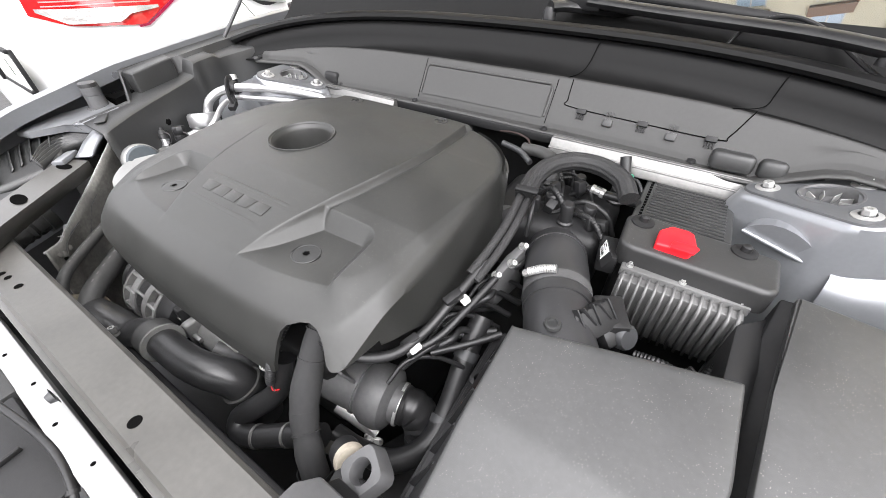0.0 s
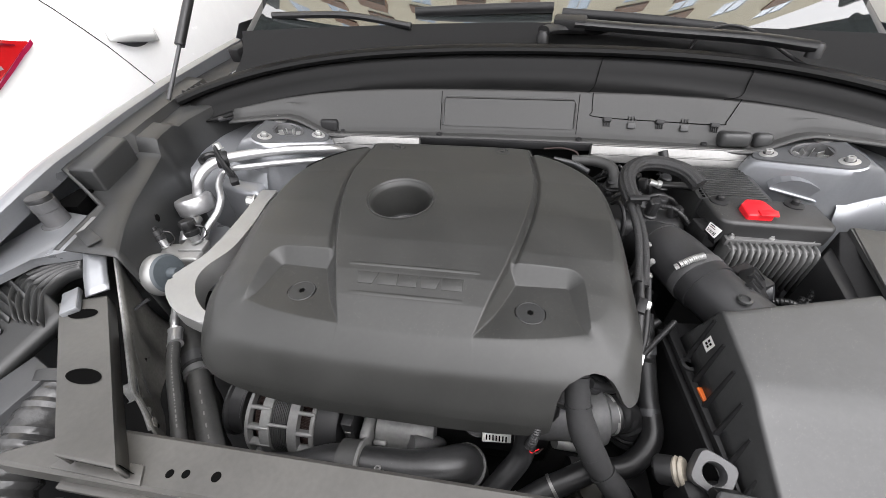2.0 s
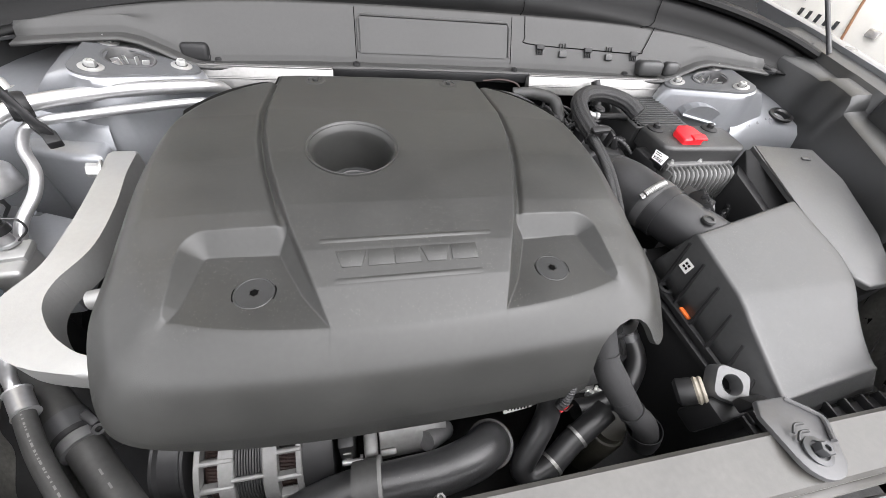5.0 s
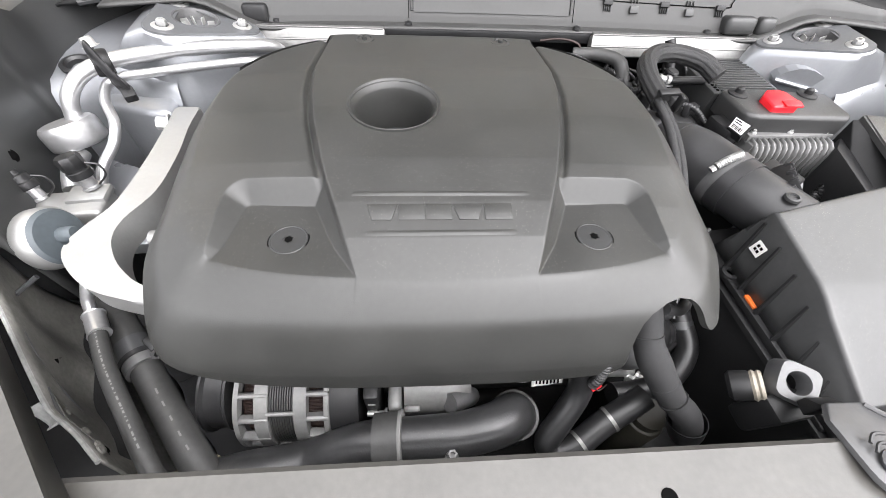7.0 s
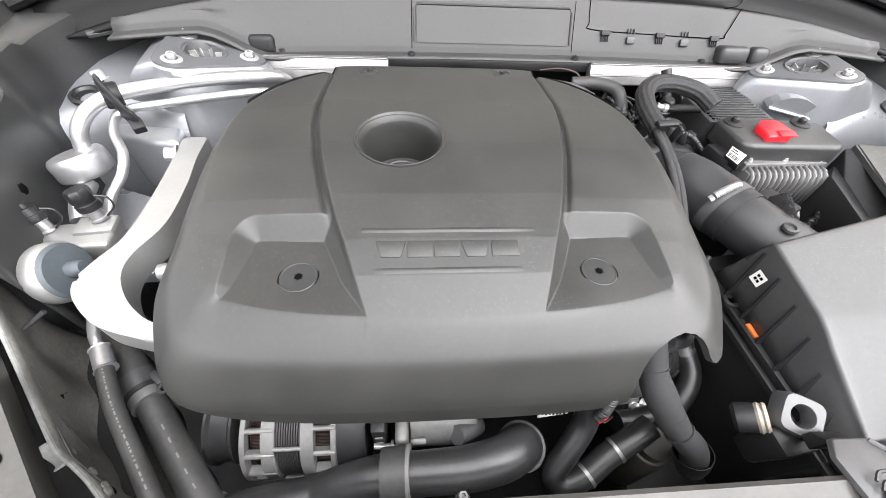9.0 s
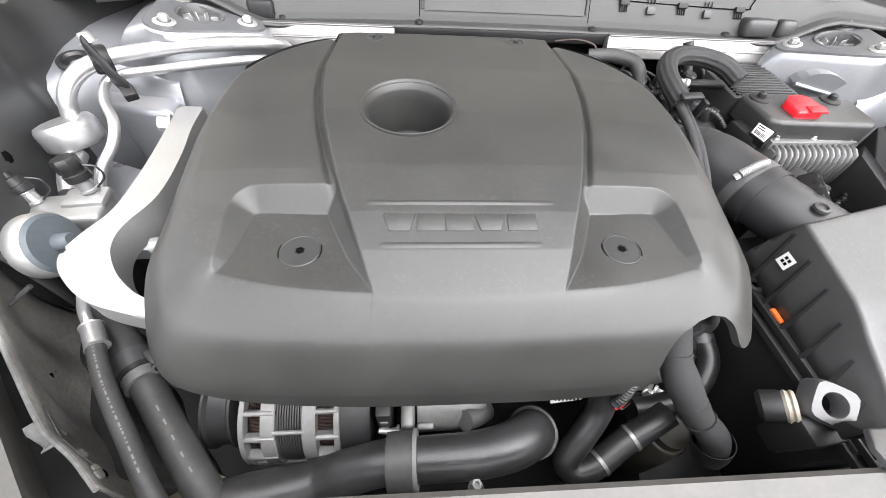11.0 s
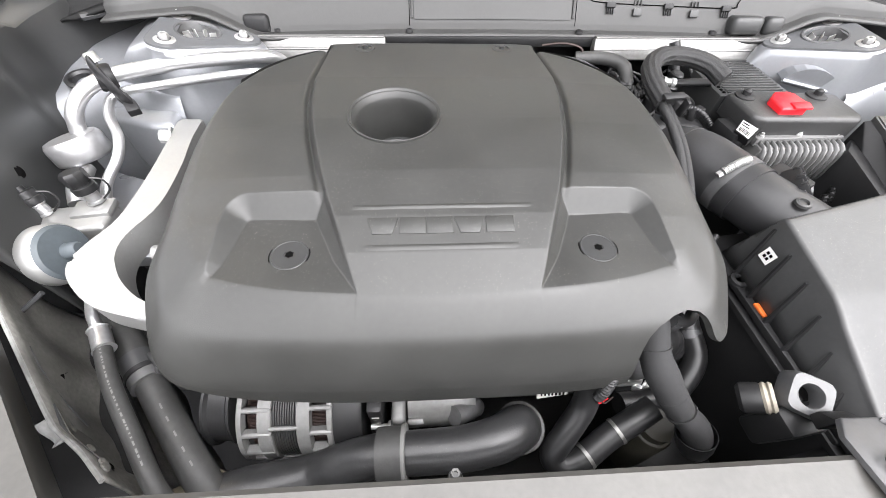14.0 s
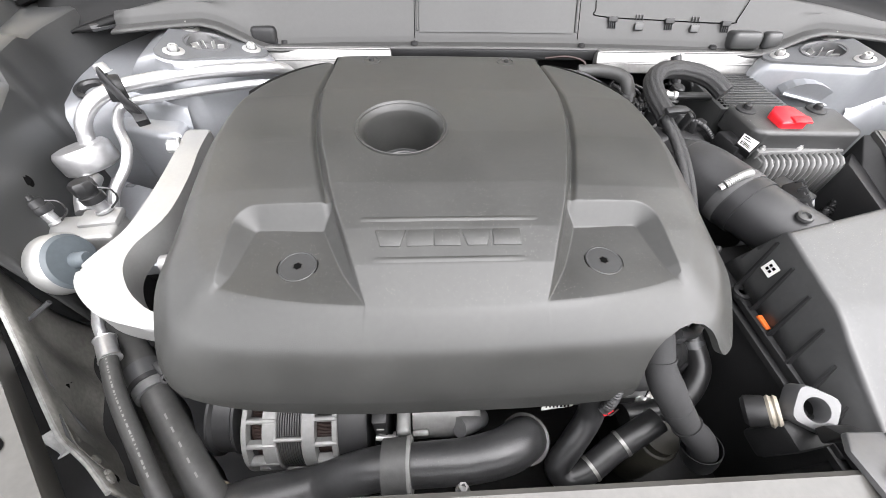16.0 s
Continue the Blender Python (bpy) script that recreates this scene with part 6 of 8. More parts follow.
rad = thing("radiator_hose", "thick black radiator hose with a wide rubber clamp", "hose", (-0.2, -0.2, 0.6))
rp = [(x, y - 0.010 * smoothstep(-0.45, -0.30, x), z - 0.008 * smoothstep(-0.45, -0.30, x)) for x, y, z in ((-0.470, -0.262, 0.700), (-0.430, -0.245, 0.715), (-0.385, -0.231, 0.722), (-0.350, -0.220, 0.715), (-0.312, -0.210, 0.713), (-0.275, -0.203, 0.733), (-0.240, -0.199, 0.748), (-0.190, -0.198, 0.751), (-0.140, -0.196, 0.751), (-0.100, -0.188, 0.750), (-0.074, -0.174, 0.733), (-0.062, -0.166, 0.690), (-0.057, -0.165, 0.640))]
bm = bmesh.new()
tube(bm, rp, lambda t: 0.0240 + 0.0015 * math.sin(t * 9), 26, 8)
part("rubber_hose", bm, RADHOSE, rad)
bm = bmesh.new()
tube(bm, [(-0.236, -0.2092, 0.7408), (-0.207, -0.2084, 0.7425)], 0.0290, 30, 1)
cl = part("sleeve", bm, HOSE, rad, "wide grey rubber sleeve")
bm = bmesh.new()
tube(bm, [(-0.209, -0.2082, 0.7425), (-0.205, -0.2082, 0.7428)], 0.0302, 30, 1)
part("sleeve_rim", bm, PALE, cl, "worn pale rim of the sleeve")
bm = bmesh.new()
lathe(bm, [(0.026, 0), (0.0295, 0.001), (0.0295, 0.006), (0.026, 0.007)], (-0.070, -0.181, 0.714), (0.25, 0.2, -0.95), 28)
part("end_lip", bm, HOSE, rad)
bm = bmesh.new()
tube(bm, [(-0.480, -0.268, 0.695), (-0.445, -0.250, 0.709), (-0.405, -0.237, 0.719)], 0.0285, 26, 4)
part("end_sleeve", bm, material("tan_rubber", (0.16, 0.14, 0.10), 0.7), rad, "dusty tan end sleeve")

pump = thing("water_pump", "grey cast thermostat housing below the cover", "pump", (-0.17, -0.1, 0.6))
bm = bmesh.new()
lathe(bm, [(0, 0.0), (0.034, 0.0), (0.0345, 0.004), (0.034, 0.02), (0.035, 0.055), (0.031, 0.072), (0.022, 0.085), (0, 0.088)], (-0.206, -0.138, 0.700), (1, 0.02, 0.0), 40)
part("housing", bm, CASTING, pump)
bm = bmesh.new()
box(bm, (-0.216, -0.140, 0.700), (0.016, 0.074, 0.086), (0, 0, 0), 0.006, 3)
part("flange", bm, CASTING, pump)
bm = bmesh.new()
tube(bm, [(-0.150, -0.168, 0.725), (-0.134, -0.160, 0.712), (-0.120, -0.150, 0.690), (-0.114, -0.140, 0.660)], 0.012, 16, 5)
part("outlet", bm, GREYCAST, pump, "curved grey outlet")
bm = bmesh.new()
box(bm, (-0.243, -0.150, 0.700), (0.018, 0.036, 0.110), (0, 0, 0), 0.004, 2)
plate = part("plug_plate", bm, DARK, pump, "black plastic plate with pale marks")
for z in (0.690, 0.712, 0.734):
    bm = bmesh.new()
    box(bm, (-0.243, -0.1685, z), (0.009, 0.002, 0.0022), (0, 0, 0), 0.0005, 1)
    part("print_mark", bm, PALE, plate)
bm = bmesh.new()
tube(bm, [(-0.250, -0.172, 0.712), (-0.224, -0.174, 0.712)], 0.0035, 10, 1)
lathe(bm, [(0, 0), (0.008, 0), (0.008, 0.003), (0.005, 0.004), (0.005, 0.010), (0, 0.010)], (-0.226, -0.174, 0.712), (-1, 0, 0), 18)
part("housing_bolt", bm, STEEL, pump, "bright bolt")
bm = bmesh.new()
box(bm, (-0.196, -0.170, 0.718), (0.020, 0.008, 0.012), (20, 0, 0), 0.003, 2)
part("boss", bm, CASTING, pump)
bm = bmesh.new()
box(bm, (-0.04, -0.06, 0.69), (0.20, 0.12, 0.16), bevel=0.02, seg=3)
solo("engine_bracket", bm, DARK, "dark bracket on the front of the engine", "bracket")

# ---------------------------------------------------------------- right of the engine: harness, hoses, turbo pipes
harness = thing("wiring_harness", "braided black wiring harness arched beside the cover", "wiring harness", (0.2, 0.2, 0.8))
BRAID = material("braided_sleeve", (0.014, 0.014, 0.0145), 0.6, grain=1300, bump=0.9, stain=0.2, bump_size=0.001)
arch = [(0.174, 0.060, 0.866), (0.181, 0.105, 0.884), (0.183, 0.150, 0.901), (0.179, 0.200, 0.916), (0.176, 0.248, 0.926), (0.187, 0.288, 0.931), (0.214, 0.316, 0.933), (0.254, 0.322, 0.932), (0.292, 0.304, 0.927), (0.311, 0.276, 0.916)]
bm = bmesh.new()
tube(bm, arch[3:], 0.0140, 66, 8, flutes=0.0005)
part("wide_sleeve", bm, BRAID, harness)
for d, r in (((-0.005, 0, 0), 0.0062), ((0.006, -0.003, -0.006), 0.0062)):
    bm = bmesh.new()
    tube(bm, [Vector(q) + Vector(d) for q in arch[:5]], r, 12, 8, ribs=0.0004, pitch=0.003)
    part("narrow_sleeve", bm, BRAID, harness)
bm = bmesh.new()
box(bm, (0.183, 0.196, 0.931), (0.034, 0.012, 0.006), (16, 0, 8), 0.002)
box(bm, (0.203, 0.192, 0.916), (0.006, 0.012, 0.026), (12, 0, 8), 0.002)
part("strap", bm, DARK, harness, "flat black strap")
bm = bmesh.new()
lathe(bm, [(0.006, 0), (0.008, 0.002), (0.008, 0.008), (0.006, 0.010), (0.006, 0.018), (0.0075, 0.019), (0.0075, 0.024), (0, 0.024)], (0.272, 0.330, 0.882), (-0.8, 0.1, 0.1), 16)
part("line_fitting", bm, STEEL, harness, "bright metal line fitting")
bm = bmesh.new()
tube(bm, [(0.27, 0.33, 0.882), (0.30, 0.325, 0.885), (0.325, 0.315, 0.89)], 0.007, 10, 5)
part("line", bm, RUBBER, harness)
# dark clutter behind: coil rail, breather, connectors
back = thing("intake_manifold", "black plastic intake manifold behind the cover", "manifold", (0.2, 0.28, 0.6))
bm = bmesh.new()
box(bm, (0.20, 0.30, 0.80), (0.20, 0.16, 0.12), (0, 0, 0), 0.02, 3)
part("plenum", bm, DARK, back)
for k, (x, y, z, r, h) in enumerate(((0.205, 0.275, 0.86, 0.012, 0.03), (0.235, 0.25, 0.86, 0.010, 0.035), (0.26, 0.285, 0.86, 0.011, 0.02), (0.180, 0.33, 0.87, 0.014, 0.018), (0.225, 0.345, 0.865, 0.009, 0.03), (0.285, 0.36, 0.86, 0.012, 0.025))):
    bm = bmesh.new()
    lathe(bm, [(r * 1.3, 0), (r * 1.3, 0.004), (r, 0.006), (r, h), (r * 0.8, h + 0.003), (0, h + 0.003)], (x, y, z), (0.1 * (k % 3 - 1), -0.1, 1), 16)
    part("connector", bm, RUBBER, back)
bm = bmesh.new()
tube(bm, [(0.10, 0.385, 0.900), (0.14, 0.375, 0.905), (0.170, 0.355, 0.905), (0.178, 0.335, 0.895), (0.18, 0.32, 0.875)], 0.011, 14, 6)
part("breather_hose", bm, HOSE, back)
bm = bmesh.new()
tube(bm, [(0.06, 0.375, 0.905), (0.10, 0.365, 0.902), (0.13, 0.345, 0.895)], 0.0055, 10, 6)
part("vacuum_pipe", bm, GREYPLATE, back)
bm = bmesh.new()
tube(bm, [(0.295, 0.372, 0.87), (0.285, 0.385, 0.905), (0.278, 0.395, 0.925)], 0.009, 12, 5)
part("sensor_plug", bm, RUBBER, back)
bm = bmesh.new()
lathe(bm, [(0.013, -0.002), (0.013, 0.003), (0.0095, 0.004)], (0.288, 0.382, 0.897), (-0.2, 0.4, 1), 16)
part("plug_ring", bm, material("green_plastic", (0.02, 0.22, 0.12), 0.5, bump=0, stain=0.1), back, "green plastic ring")
bm = bmesh.new()
tube(bm, [(0.04, 0.402, 0.915), (0.075, 0.396, 0.921), (0.105, 0.388, 0.917), (0.112, 0.378, 0.905)], 0.002, 6, 6)
part("copper_wire", bm, COPPER, back, "thin brown wire")
bm = bmesh.new()
sheet(bm, lambda u, v: Vector((0.12 + 0.08 * u, 0.20 + 0.14 * u + 0.02 * v, 0.86 - 0.06 * v + 0.01 * math.sin(9 * u))), steps(0, 1, 12), steps(0, 1, 5))
part("heat_shield", bm, FOIL, back, "perforated metal shield")
# cast bracket with bolts along the side of the engine
bm = bmesh.new()
prism(bm, [(0.186, 0.085), (0.198, 0.088), (0.211, 0.155), (0.200, 0.165), (0.190, 0.13)], 0.79, lambda x, y: 0.842 + 0.2 * (y - 0.05), 0.004)
cast = part("cast_bracket", bm, GREYCAST, back, "cast aluminium bracket with bolts")
for x, y, z in ((0.193, 0.092, 0.850), (0.203, 0.120, 0.856), (0.204, 0.155, 0.863)):
    bm = bmesh.new()
    bolt(bm, (x, y, z - 0.002), 0.005, (0.6, -0.2, 0.7), 1.4, 0.007)
    part("bracket_bolt", bm, STEEL, cast)
# small connectors and lines between cover, intake and battery
random.seed(11)
for k in range(22):
    x, y = random.uniform(0.17, 0.305), random.uniform(0.235, 0.385)
    z = 0.862 + random.uniform(0, 0.03)
    bm = bmesh.new()
    if k % 3 == 0:
        box(bm, (x, y, z), (random.uniform(0.010, 0.022), random.uniform(0.010, 0.020), random.uniform(0.012, 0.024)), (random.uniform(-25, 25), random.uniform(-25, 25), random.uniform(0, 90)), 0.002)
        part("small_connector", bm, DARK, back)
    else:
        d = Vector((random.uniform(-0.04, 0.04), random.uniform(-0.04, 0.04), 0))
        tube(bm, [Vector((x, y, z - 0.02)) - d, Vector((x, y, z + 0.006)), Vector((x, y, z - 0.006)) + d, Vector((x, y, z - 0.04)) + d * 1.5], random.uniform(0.0028, 0.0055), 10, 6, ribs=0.0008 if k % 2 else 0.0, pitch=0.004)
        part("small_line", bm, RUBBER, back)
for k in range(9):
    u = k / 8
    x, y, z = 0.150 + 0.035 * u, -0.06 + 0.20 * u, 0.80 + 0.04 * u
    bm = bmesh.new()
    tube(bm, [(x - 0.01, y - 0.03, z - 0.02), (x + 0.012 * (k % 3), y, z + 0.005 * (k % 2)), (x + 0.025, y + 0.03, z - 0.01), (x + 0.055, y + 0.05, z - 0.035)], 0.0032 + 0.0008 * (k % 3), 10, 6)
    part("side_line", bm, RUBBER, back)
# engine side cables
cables = thing("side_cables", "thin black cables with pale plugs beside the cover", "cables", (0.16, 0.0, 0.8))
for pts, r in ((((0.075, -0.118, 0.858), (0.11, -0.108, 0.838), (0.142, -0.075, 0.826), (0.158, -0.03, 0.832), (0.168, 0.02, 0.85), (0.178, 0.09, 0.87)), 0.0065),
               (((0.150, -0.06, 0.815), (0.172, -0.02, 0.82), (0.185, 0.03, 0.835), (0.196, 0.085, 0.85)), 0.005),
               (((0.168, -0.035, 0.80), (0.195, -0.005, 0.80), (0.22, 0.02, 0.805), (0.235, 0.035, 0.81)), 0.0045),
               (((0.155, 0.0, 0.78), (0.19, 0.03, 0.785), (0.222, 0.05, 0.79)), 0.006),
               (((0.160, 0.03, 0.82), (0.18, 0.06, 0.80), (0.205, 0.09, 0.79)), 0.004)):
    bm = bmesh.new()
    tube(bm, pts, r, 12, 8)
    part("cable", bm, RUBBER, cables)
for c, m, size in (((0.158, -0.052, 0.824), WHITE, (0.010, 0.016, 0.009)), ((0.180, 0.030, 0.848), WHITE, (0.012, 0.012, 0.008)), ((0.150, -0.050, 0.828), DARK, (0.012, 0.024, 0.012)), ((0.168, 0.02, 0.854), DARK, (0.013, 0.026, 0.013))):
    bm = bmesh.new()
    box(bm, c, size, (15, 0, -22), 0.002)
    part("plug", bm, m, cables, "small cable plug")
bm = bmesh.new()
lathe(bm, [(0, 0), (0.012, 0), (0.013, 0.004), (0.013, 0.012), (0.010, 0.016), (0.008, 0.022), (0, 0.022)], (0.074, -0.112, 0.848), (1, 0.1, -0.2), 20)
part("rubber_boot", bm, DARK, cables)

# taped loom that leaves through the notch of the cover
loom = thing("taped_loom", "cloth taped cable loom hanging from the cover", "cable loom", (0.07, -0.15, 0.75))
lp = [(0.054, -0.055, 0.874), (0.058, -0.085, 0.868), (0.061, -0.108, 0.855), (0.067, -0.140, 0.820), (0.081, -0.168, 0.796), (0.098, -0.187, 0.775), (0.118, -0.202, 0.757), (0.131, -0.211, 0.728)]
bm = bmesh.new()
tube(bm, lp, lambda t: 0.0163 + 0.0004 * math.sin(t * 41) + 0.0012 * math.sin(t * 15) - 0.003 * max(0, t - 0.8) * 5, 22, 14)
part("tape", bm, TAPE, loom)
for k in range(6):
    i = 10 + k * 6
    pth = smooth_path(lp, 8)
    if i + 1 < len(pth):
        bm = bmesh.new()
        tube(bm, [pth[i], pth[i].lerp(pth[i + 1], 0.4)], 0.0169, 18, 1)
        part("tape_turn", bm, TAPE, loom)
bm = bmesh.new()
lathe(bm, [(0.012, 0.0), (0.017, 0.004), (0.020, 0.018), (0.0215, 0.038), (0.0205, 0.038), (0.018, 0.018), (0.012, 0.004)], (0.134, -0.214, 0.712), (-0.3, 0.3, 1), 22, True)
part("sleeve_mouth", bm, RUBBER, loom, "open cloth sleeve")

# side hose and its branch
hose2 = thing("coolant_return_hose", "black rubber hose bent under the loom", "hose", (0.15, -0.1, 0.68))
bm = bmesh.new()
tube(bm, [(0.196, 0.055, 0.800), (0.198, 0.005, 0.762), (0.204, -0.049, 0.716), (0.203, -0.098, 0.697), (0.170, -0.134, 0.677), (0.122, -0.146, 0.672), (0.080, -0.150, 0.676)], 0.0155, 20, 8)
part("rubber_hose", bm, RUBBER, hose2)
for a, b in (((0.1975, 0.015, 0.769), (0.198, 0.004, 0.761)), ((0.204, -0.060, 0.709), (0.2045, -0.070, 0.704))):
    bm = bmesh.new()
    tube(bm, [a, b], 0.0175, 20, 1)
    part("hose_band", bm, GREYPLATE, hose2)
bm = bmesh.new()
tube(bm, [(0.006, -0.140, 0.790), (0.006, -0.165, 0.745), (-0.017, -0.192, 0.720), (-0.034, -0.211, 0.703), (-0.022, -0.221, 0.695), (0.004, -0.215, 0.700), (0.038, -0.196, 0.710), (0.067, -0.183, 0.720), (0.095, -0.170, 0.730)], 0.0150, 18, 8)
hb = solo("expansion_hose", bm, RUBBER, "black coolant hose with two bright clamps", "hose")
for a, b in (((0.004, -0.215, 0.700), (0.010, -0.2117, 0.7018)), ((0.045, -0.1925, 0.7125), (0.051, -0.1897, 0.715))):
    bm = bmesh.new()
    tube(bm, [Vector(a).lerp(Vector(b), 0.2), Vector(a).lerp(Vector(b), 0.8)], 0.0160, 22, 1)
    part("clamp", bm, FOIL, hb, "bright steel clamp")
bm = bmesh.new()
lathe(bm, [(0, -0.10), (0.026, -0.10), (0.026, 0.0), (0.024, 0.004), (0.021, 0.005), (0.021, 0.018), (0, 0.018)], (0.105, -0.185, 0.690), (0, 0.05, 1), 28)
solo("plastic_neck", bm, material("olive_plastic", (0.03, 0.028, 0.021), 0.6), "olive plastic pipe neck deep in the bay", "pipe")

# turbo: cast volute, pipe, clamp
turbo = thing("turbocharger", "grey cast compressor housing under the cover edge", "turbocharger", (0.1, -0.05, 0.65))
bm = bmesh.new()
lathe(bm, [(0, -0.030), (0.034, -0.030), (0.040, -0.024), (0.045, -0.014), (0.046, 0.004), (0.043, 0.014), (0.034, 0.020), (0.029, 0.022), (0.028, 0.034), (0, 0.034)], (0.114, -0.080, 0.708), (1, 0.15, 0.0), 44)
part("volute", bm, GREYCAST, turbo)
bm = bmesh.new()
tube(bm, [(0.090, -0.084, 0.710), (0.05, -0.092, 0.716), (0.0, -0.098, 0.722)], 0.037, 28, 5)
part("centre_housing", bm, GREYCAST, turbo)
for x in (0.070, 0.092):
    bm = bmesh.new()
    tube(bm, [(x - 0.012, -0.0865, 0.7125), (x - 0.008, -0.0858, 0.712)], 0.0395, 32, 1)
    part("housing_rib", bm, GREYCAST, turbo)
bm = bmesh.new()
tube(bm, [(0.138, -0.076, 0.706), (0.160, -0.070, 0.702), (0.176, -0.072, 0.684), (0.182, -0.080, 0.650)], 0.0285, 28, 6, ribs=0.0028, pitch=0.011)
part("outlet_elbow", bm, RUBBER, turbo, "ribbed black outlet elbow")
bm = bmesh.new()
tube(bm, [(0.140, -0.0755, 0.706), (0.144, -0.0745, 0.7055)], 0.0305, 30, 1)
part("band_clamp", bm, STEEL, turbo)
bm = bmesh.new()
tube(bm, [(0.06, -0.12, 0.69), (0.10, -0.115, 0.675), (0.125, -0.112, 0.665)], 0.011, 14, 4)
part("actuator", bm, ALU, turbo)
for x in (0.118, 0.132):
    bm = bmesh.new()
    bolt(bm, (x, -0.122, 0.664), 0.006, (0.6, -0.7, 0.3), 1.4, 0.008)
    part("actuator_bolt", bm, STEEL, turbo)
bm = bmesh.new()
box(bm, (0.045, -0.10, 0.765), (0.085, 0.004, 0.045), (20, 0, -10), 0.001)
part("shield_plate", bm, GREYCAST, turbo)
# corrugated conduit and red wires at the notch
bm = bmesh.new()
tube(bm, [(0.020, -0.120, 0.86), (0.018, -0.150, 0.83), (0.014, -0.165, 0.795), (0.010, -0.168, 0.775)], 0.0065, 12, 6, ribs=0.0014, pitch=0.0042)
conduit = solo("corrugated_conduit", bm, RUBBER, "corrugated black cable conduit with red wires", "conduit")
for k in range(2):
    bm = bmesh.new()
    tube(bm, [(0.010, -0.168, 0.775), (0.014 + 0.006 * k, -0.172, 0.765), (0.024 + 0.004 * k, -0.168, 0.770 + 0.003 * k)], 0.0009, 6, 5)
    part("wire", bm, RED if k < 1 else COPPER, conduit, "thin red wire")
bm = bmesh.new()
box(bm, (-0.030, -0.150, 0.745), (0.040, 0.003, 0.015), (-30, 0, 5), 0.001)
sticker = solo("part_label", bm, material("grey_label", (0.5, 0.5, 0.48), 0.6), "pale part label with bars on the engine front", "label")
for k in range(7):
    bm = bmesh.new()
    box(bm, (-0.044 + 0.0045 * k, -0.1522, 0.7462), (0.002, 0.001, 0.008), (-30, 0, 5))
    part("bar", bm, INK_SHADE, sticker)
bm = bmesh.new()
lathe(bm, [(0, -0.05), (0.022, -0.05), (0.024, 0), (0.022, 0.012), (0, 0.012)], (-0.058, -0.125, 0.735), (0.1, -0.5, 1), 28)
solo("oil_filter_cap", bm, DARK, "black oil filter housing behind the hose", "filter")
# low dark floor clutter: fan shroud
bm = bmesh.new()
prism(bm, [(-0.42, -0.255), (0.42, -0.255), (0.42, -0.235), (-0.42, -0.235)], 0.45, 0.70, 0.004)
solo("fan_shroud", bm, DARK, "black fan shroud behind the beam", "shroud")
bm = bmesh.new()
prism(bm, [(0.10, -0.235), (0.225, -0.235), (0.225, -0.02), (0.17, 0.0), (0.12, -0.10)], 0.50, 0.60, 0.004)
solo("gearbox_cover", bm, DARK, "dark gearbox housing low in the bay", "gearbox")

# latch bracket on the beam with a rubber grommet
def arm_z(y):
    return 0.8735 - 0.0135 * ramp01(-0.258, -0.220, y)


brk = thing("hose_bracket", "black plastic bracket bolted to the beam with a pale bush", "bracket", (0.195, -0.25, 0.83))
bm = bmesh.new()
outline = [(0.195 + 0.0265 * math.cos(a), -0.271 + 0.0265 * math.sin(a)) for a in steps(math.pi * 1.02, 1.98 * math.pi, 13)] + [(0.2350, -0.248), (0.2310, -0.238), (0.2180, -0.220), (0.1830, -0.219), (0.1700, -0.235)]


prism(bm, outline, lambda x, y: arm_z(y) - 0.006, lambda x, y: arm_z(y), 0.002)
part("plate", bm, GREYBR, brk)
bm = bmesh.new()
tube(bm, [(0.2195, -0.268, 0.8740), (0.2315, -0.249, arm_z(-0.249)), (0.2285, -0.239, arm_z(-0.239)), (0.2165, -0.2225, arm_z(-0.2225))], 0.0026, 8, 6)
part("side_rail", bm, GREYBR, brk)
bm = bmesh.new()
prism(bm, [(0.186, -0.222), (0.214, -0.222), (0.214, -0.209), (0.188, -0.208)], 0.828, lambda x, y: 0.855 - 1.2 * (y + 0.222), 0.002)
part("drop_web", bm, DARK, brk)
bm = bmesh.new()
ring_axis = Vector((-0.22, -0.35, 0.9)).normalized()
ring_at = Vector((0.199, -0.193, 0.832))
turn = Matrix.Translation(ring_at) @ ring_axis.to_track_quat("Z", "Y").to_matrix().to_4x4()


def squircle(r, h, n, k=28):
    out = []
    for i in range(k):
        a = 2 * math.pi * i / k
        c, d = math.cos(a), math.sin(a)
        q = r / (abs(c) ** n + abs(d) ** n) ** (1 / n)
        out.append(bm.verts.new(turn @ Vector((q * c, q * d * 1.05, h))))
    return out


loops = [squircle(0.0200, -0.022, 5), squircle(0.0195, -0.003, 5), squircle(0.0182, 0.0, 5), squircle(0.0118, 0.0, 2), squircle(0.0110, -0.001, 2), squircle(0.0100, -0.021, 2)]
for a, b in zip(loops[:-1], loops[1:]):
    for k in range(28):
        bm.faces.new((a[k], a[(k + 1) % 28], b[(k + 1) % 28], b[k]))
part("socket_block", bm, GREYBR, brk, "grey plastic block with a round socket")
bm = bmesh.new()
side_axis = Vector((-0.75, 0.25, -0.60)).normalized()
bush_at = Vector((0.179, -0.188, 0.812))
lathe(bm, [(0, 0.0), (0.0150, 0.0), (0.0165, 0.003), (0.0148, 0.005), (0.0165, 0.008), (0.0140, 0.012), (0, 0.012)], bush_at, side_axis, 26)
part("bush", bm, material("cream_rubber", (0.30, 0.27, 0.22), 0.6), brk, "cream rubber bush")
bm = bmesh.new()
lathe(bm, [(0, 0.010), (0.0145, 0.010), (0.0160, 0.013), (0.0160, 0.028), (0.012, 0.032), (0, 0.032)], bush_at, side_axis, 26)
part("bush_cup", bm, DARK, brk)
bm = bmesh.new()
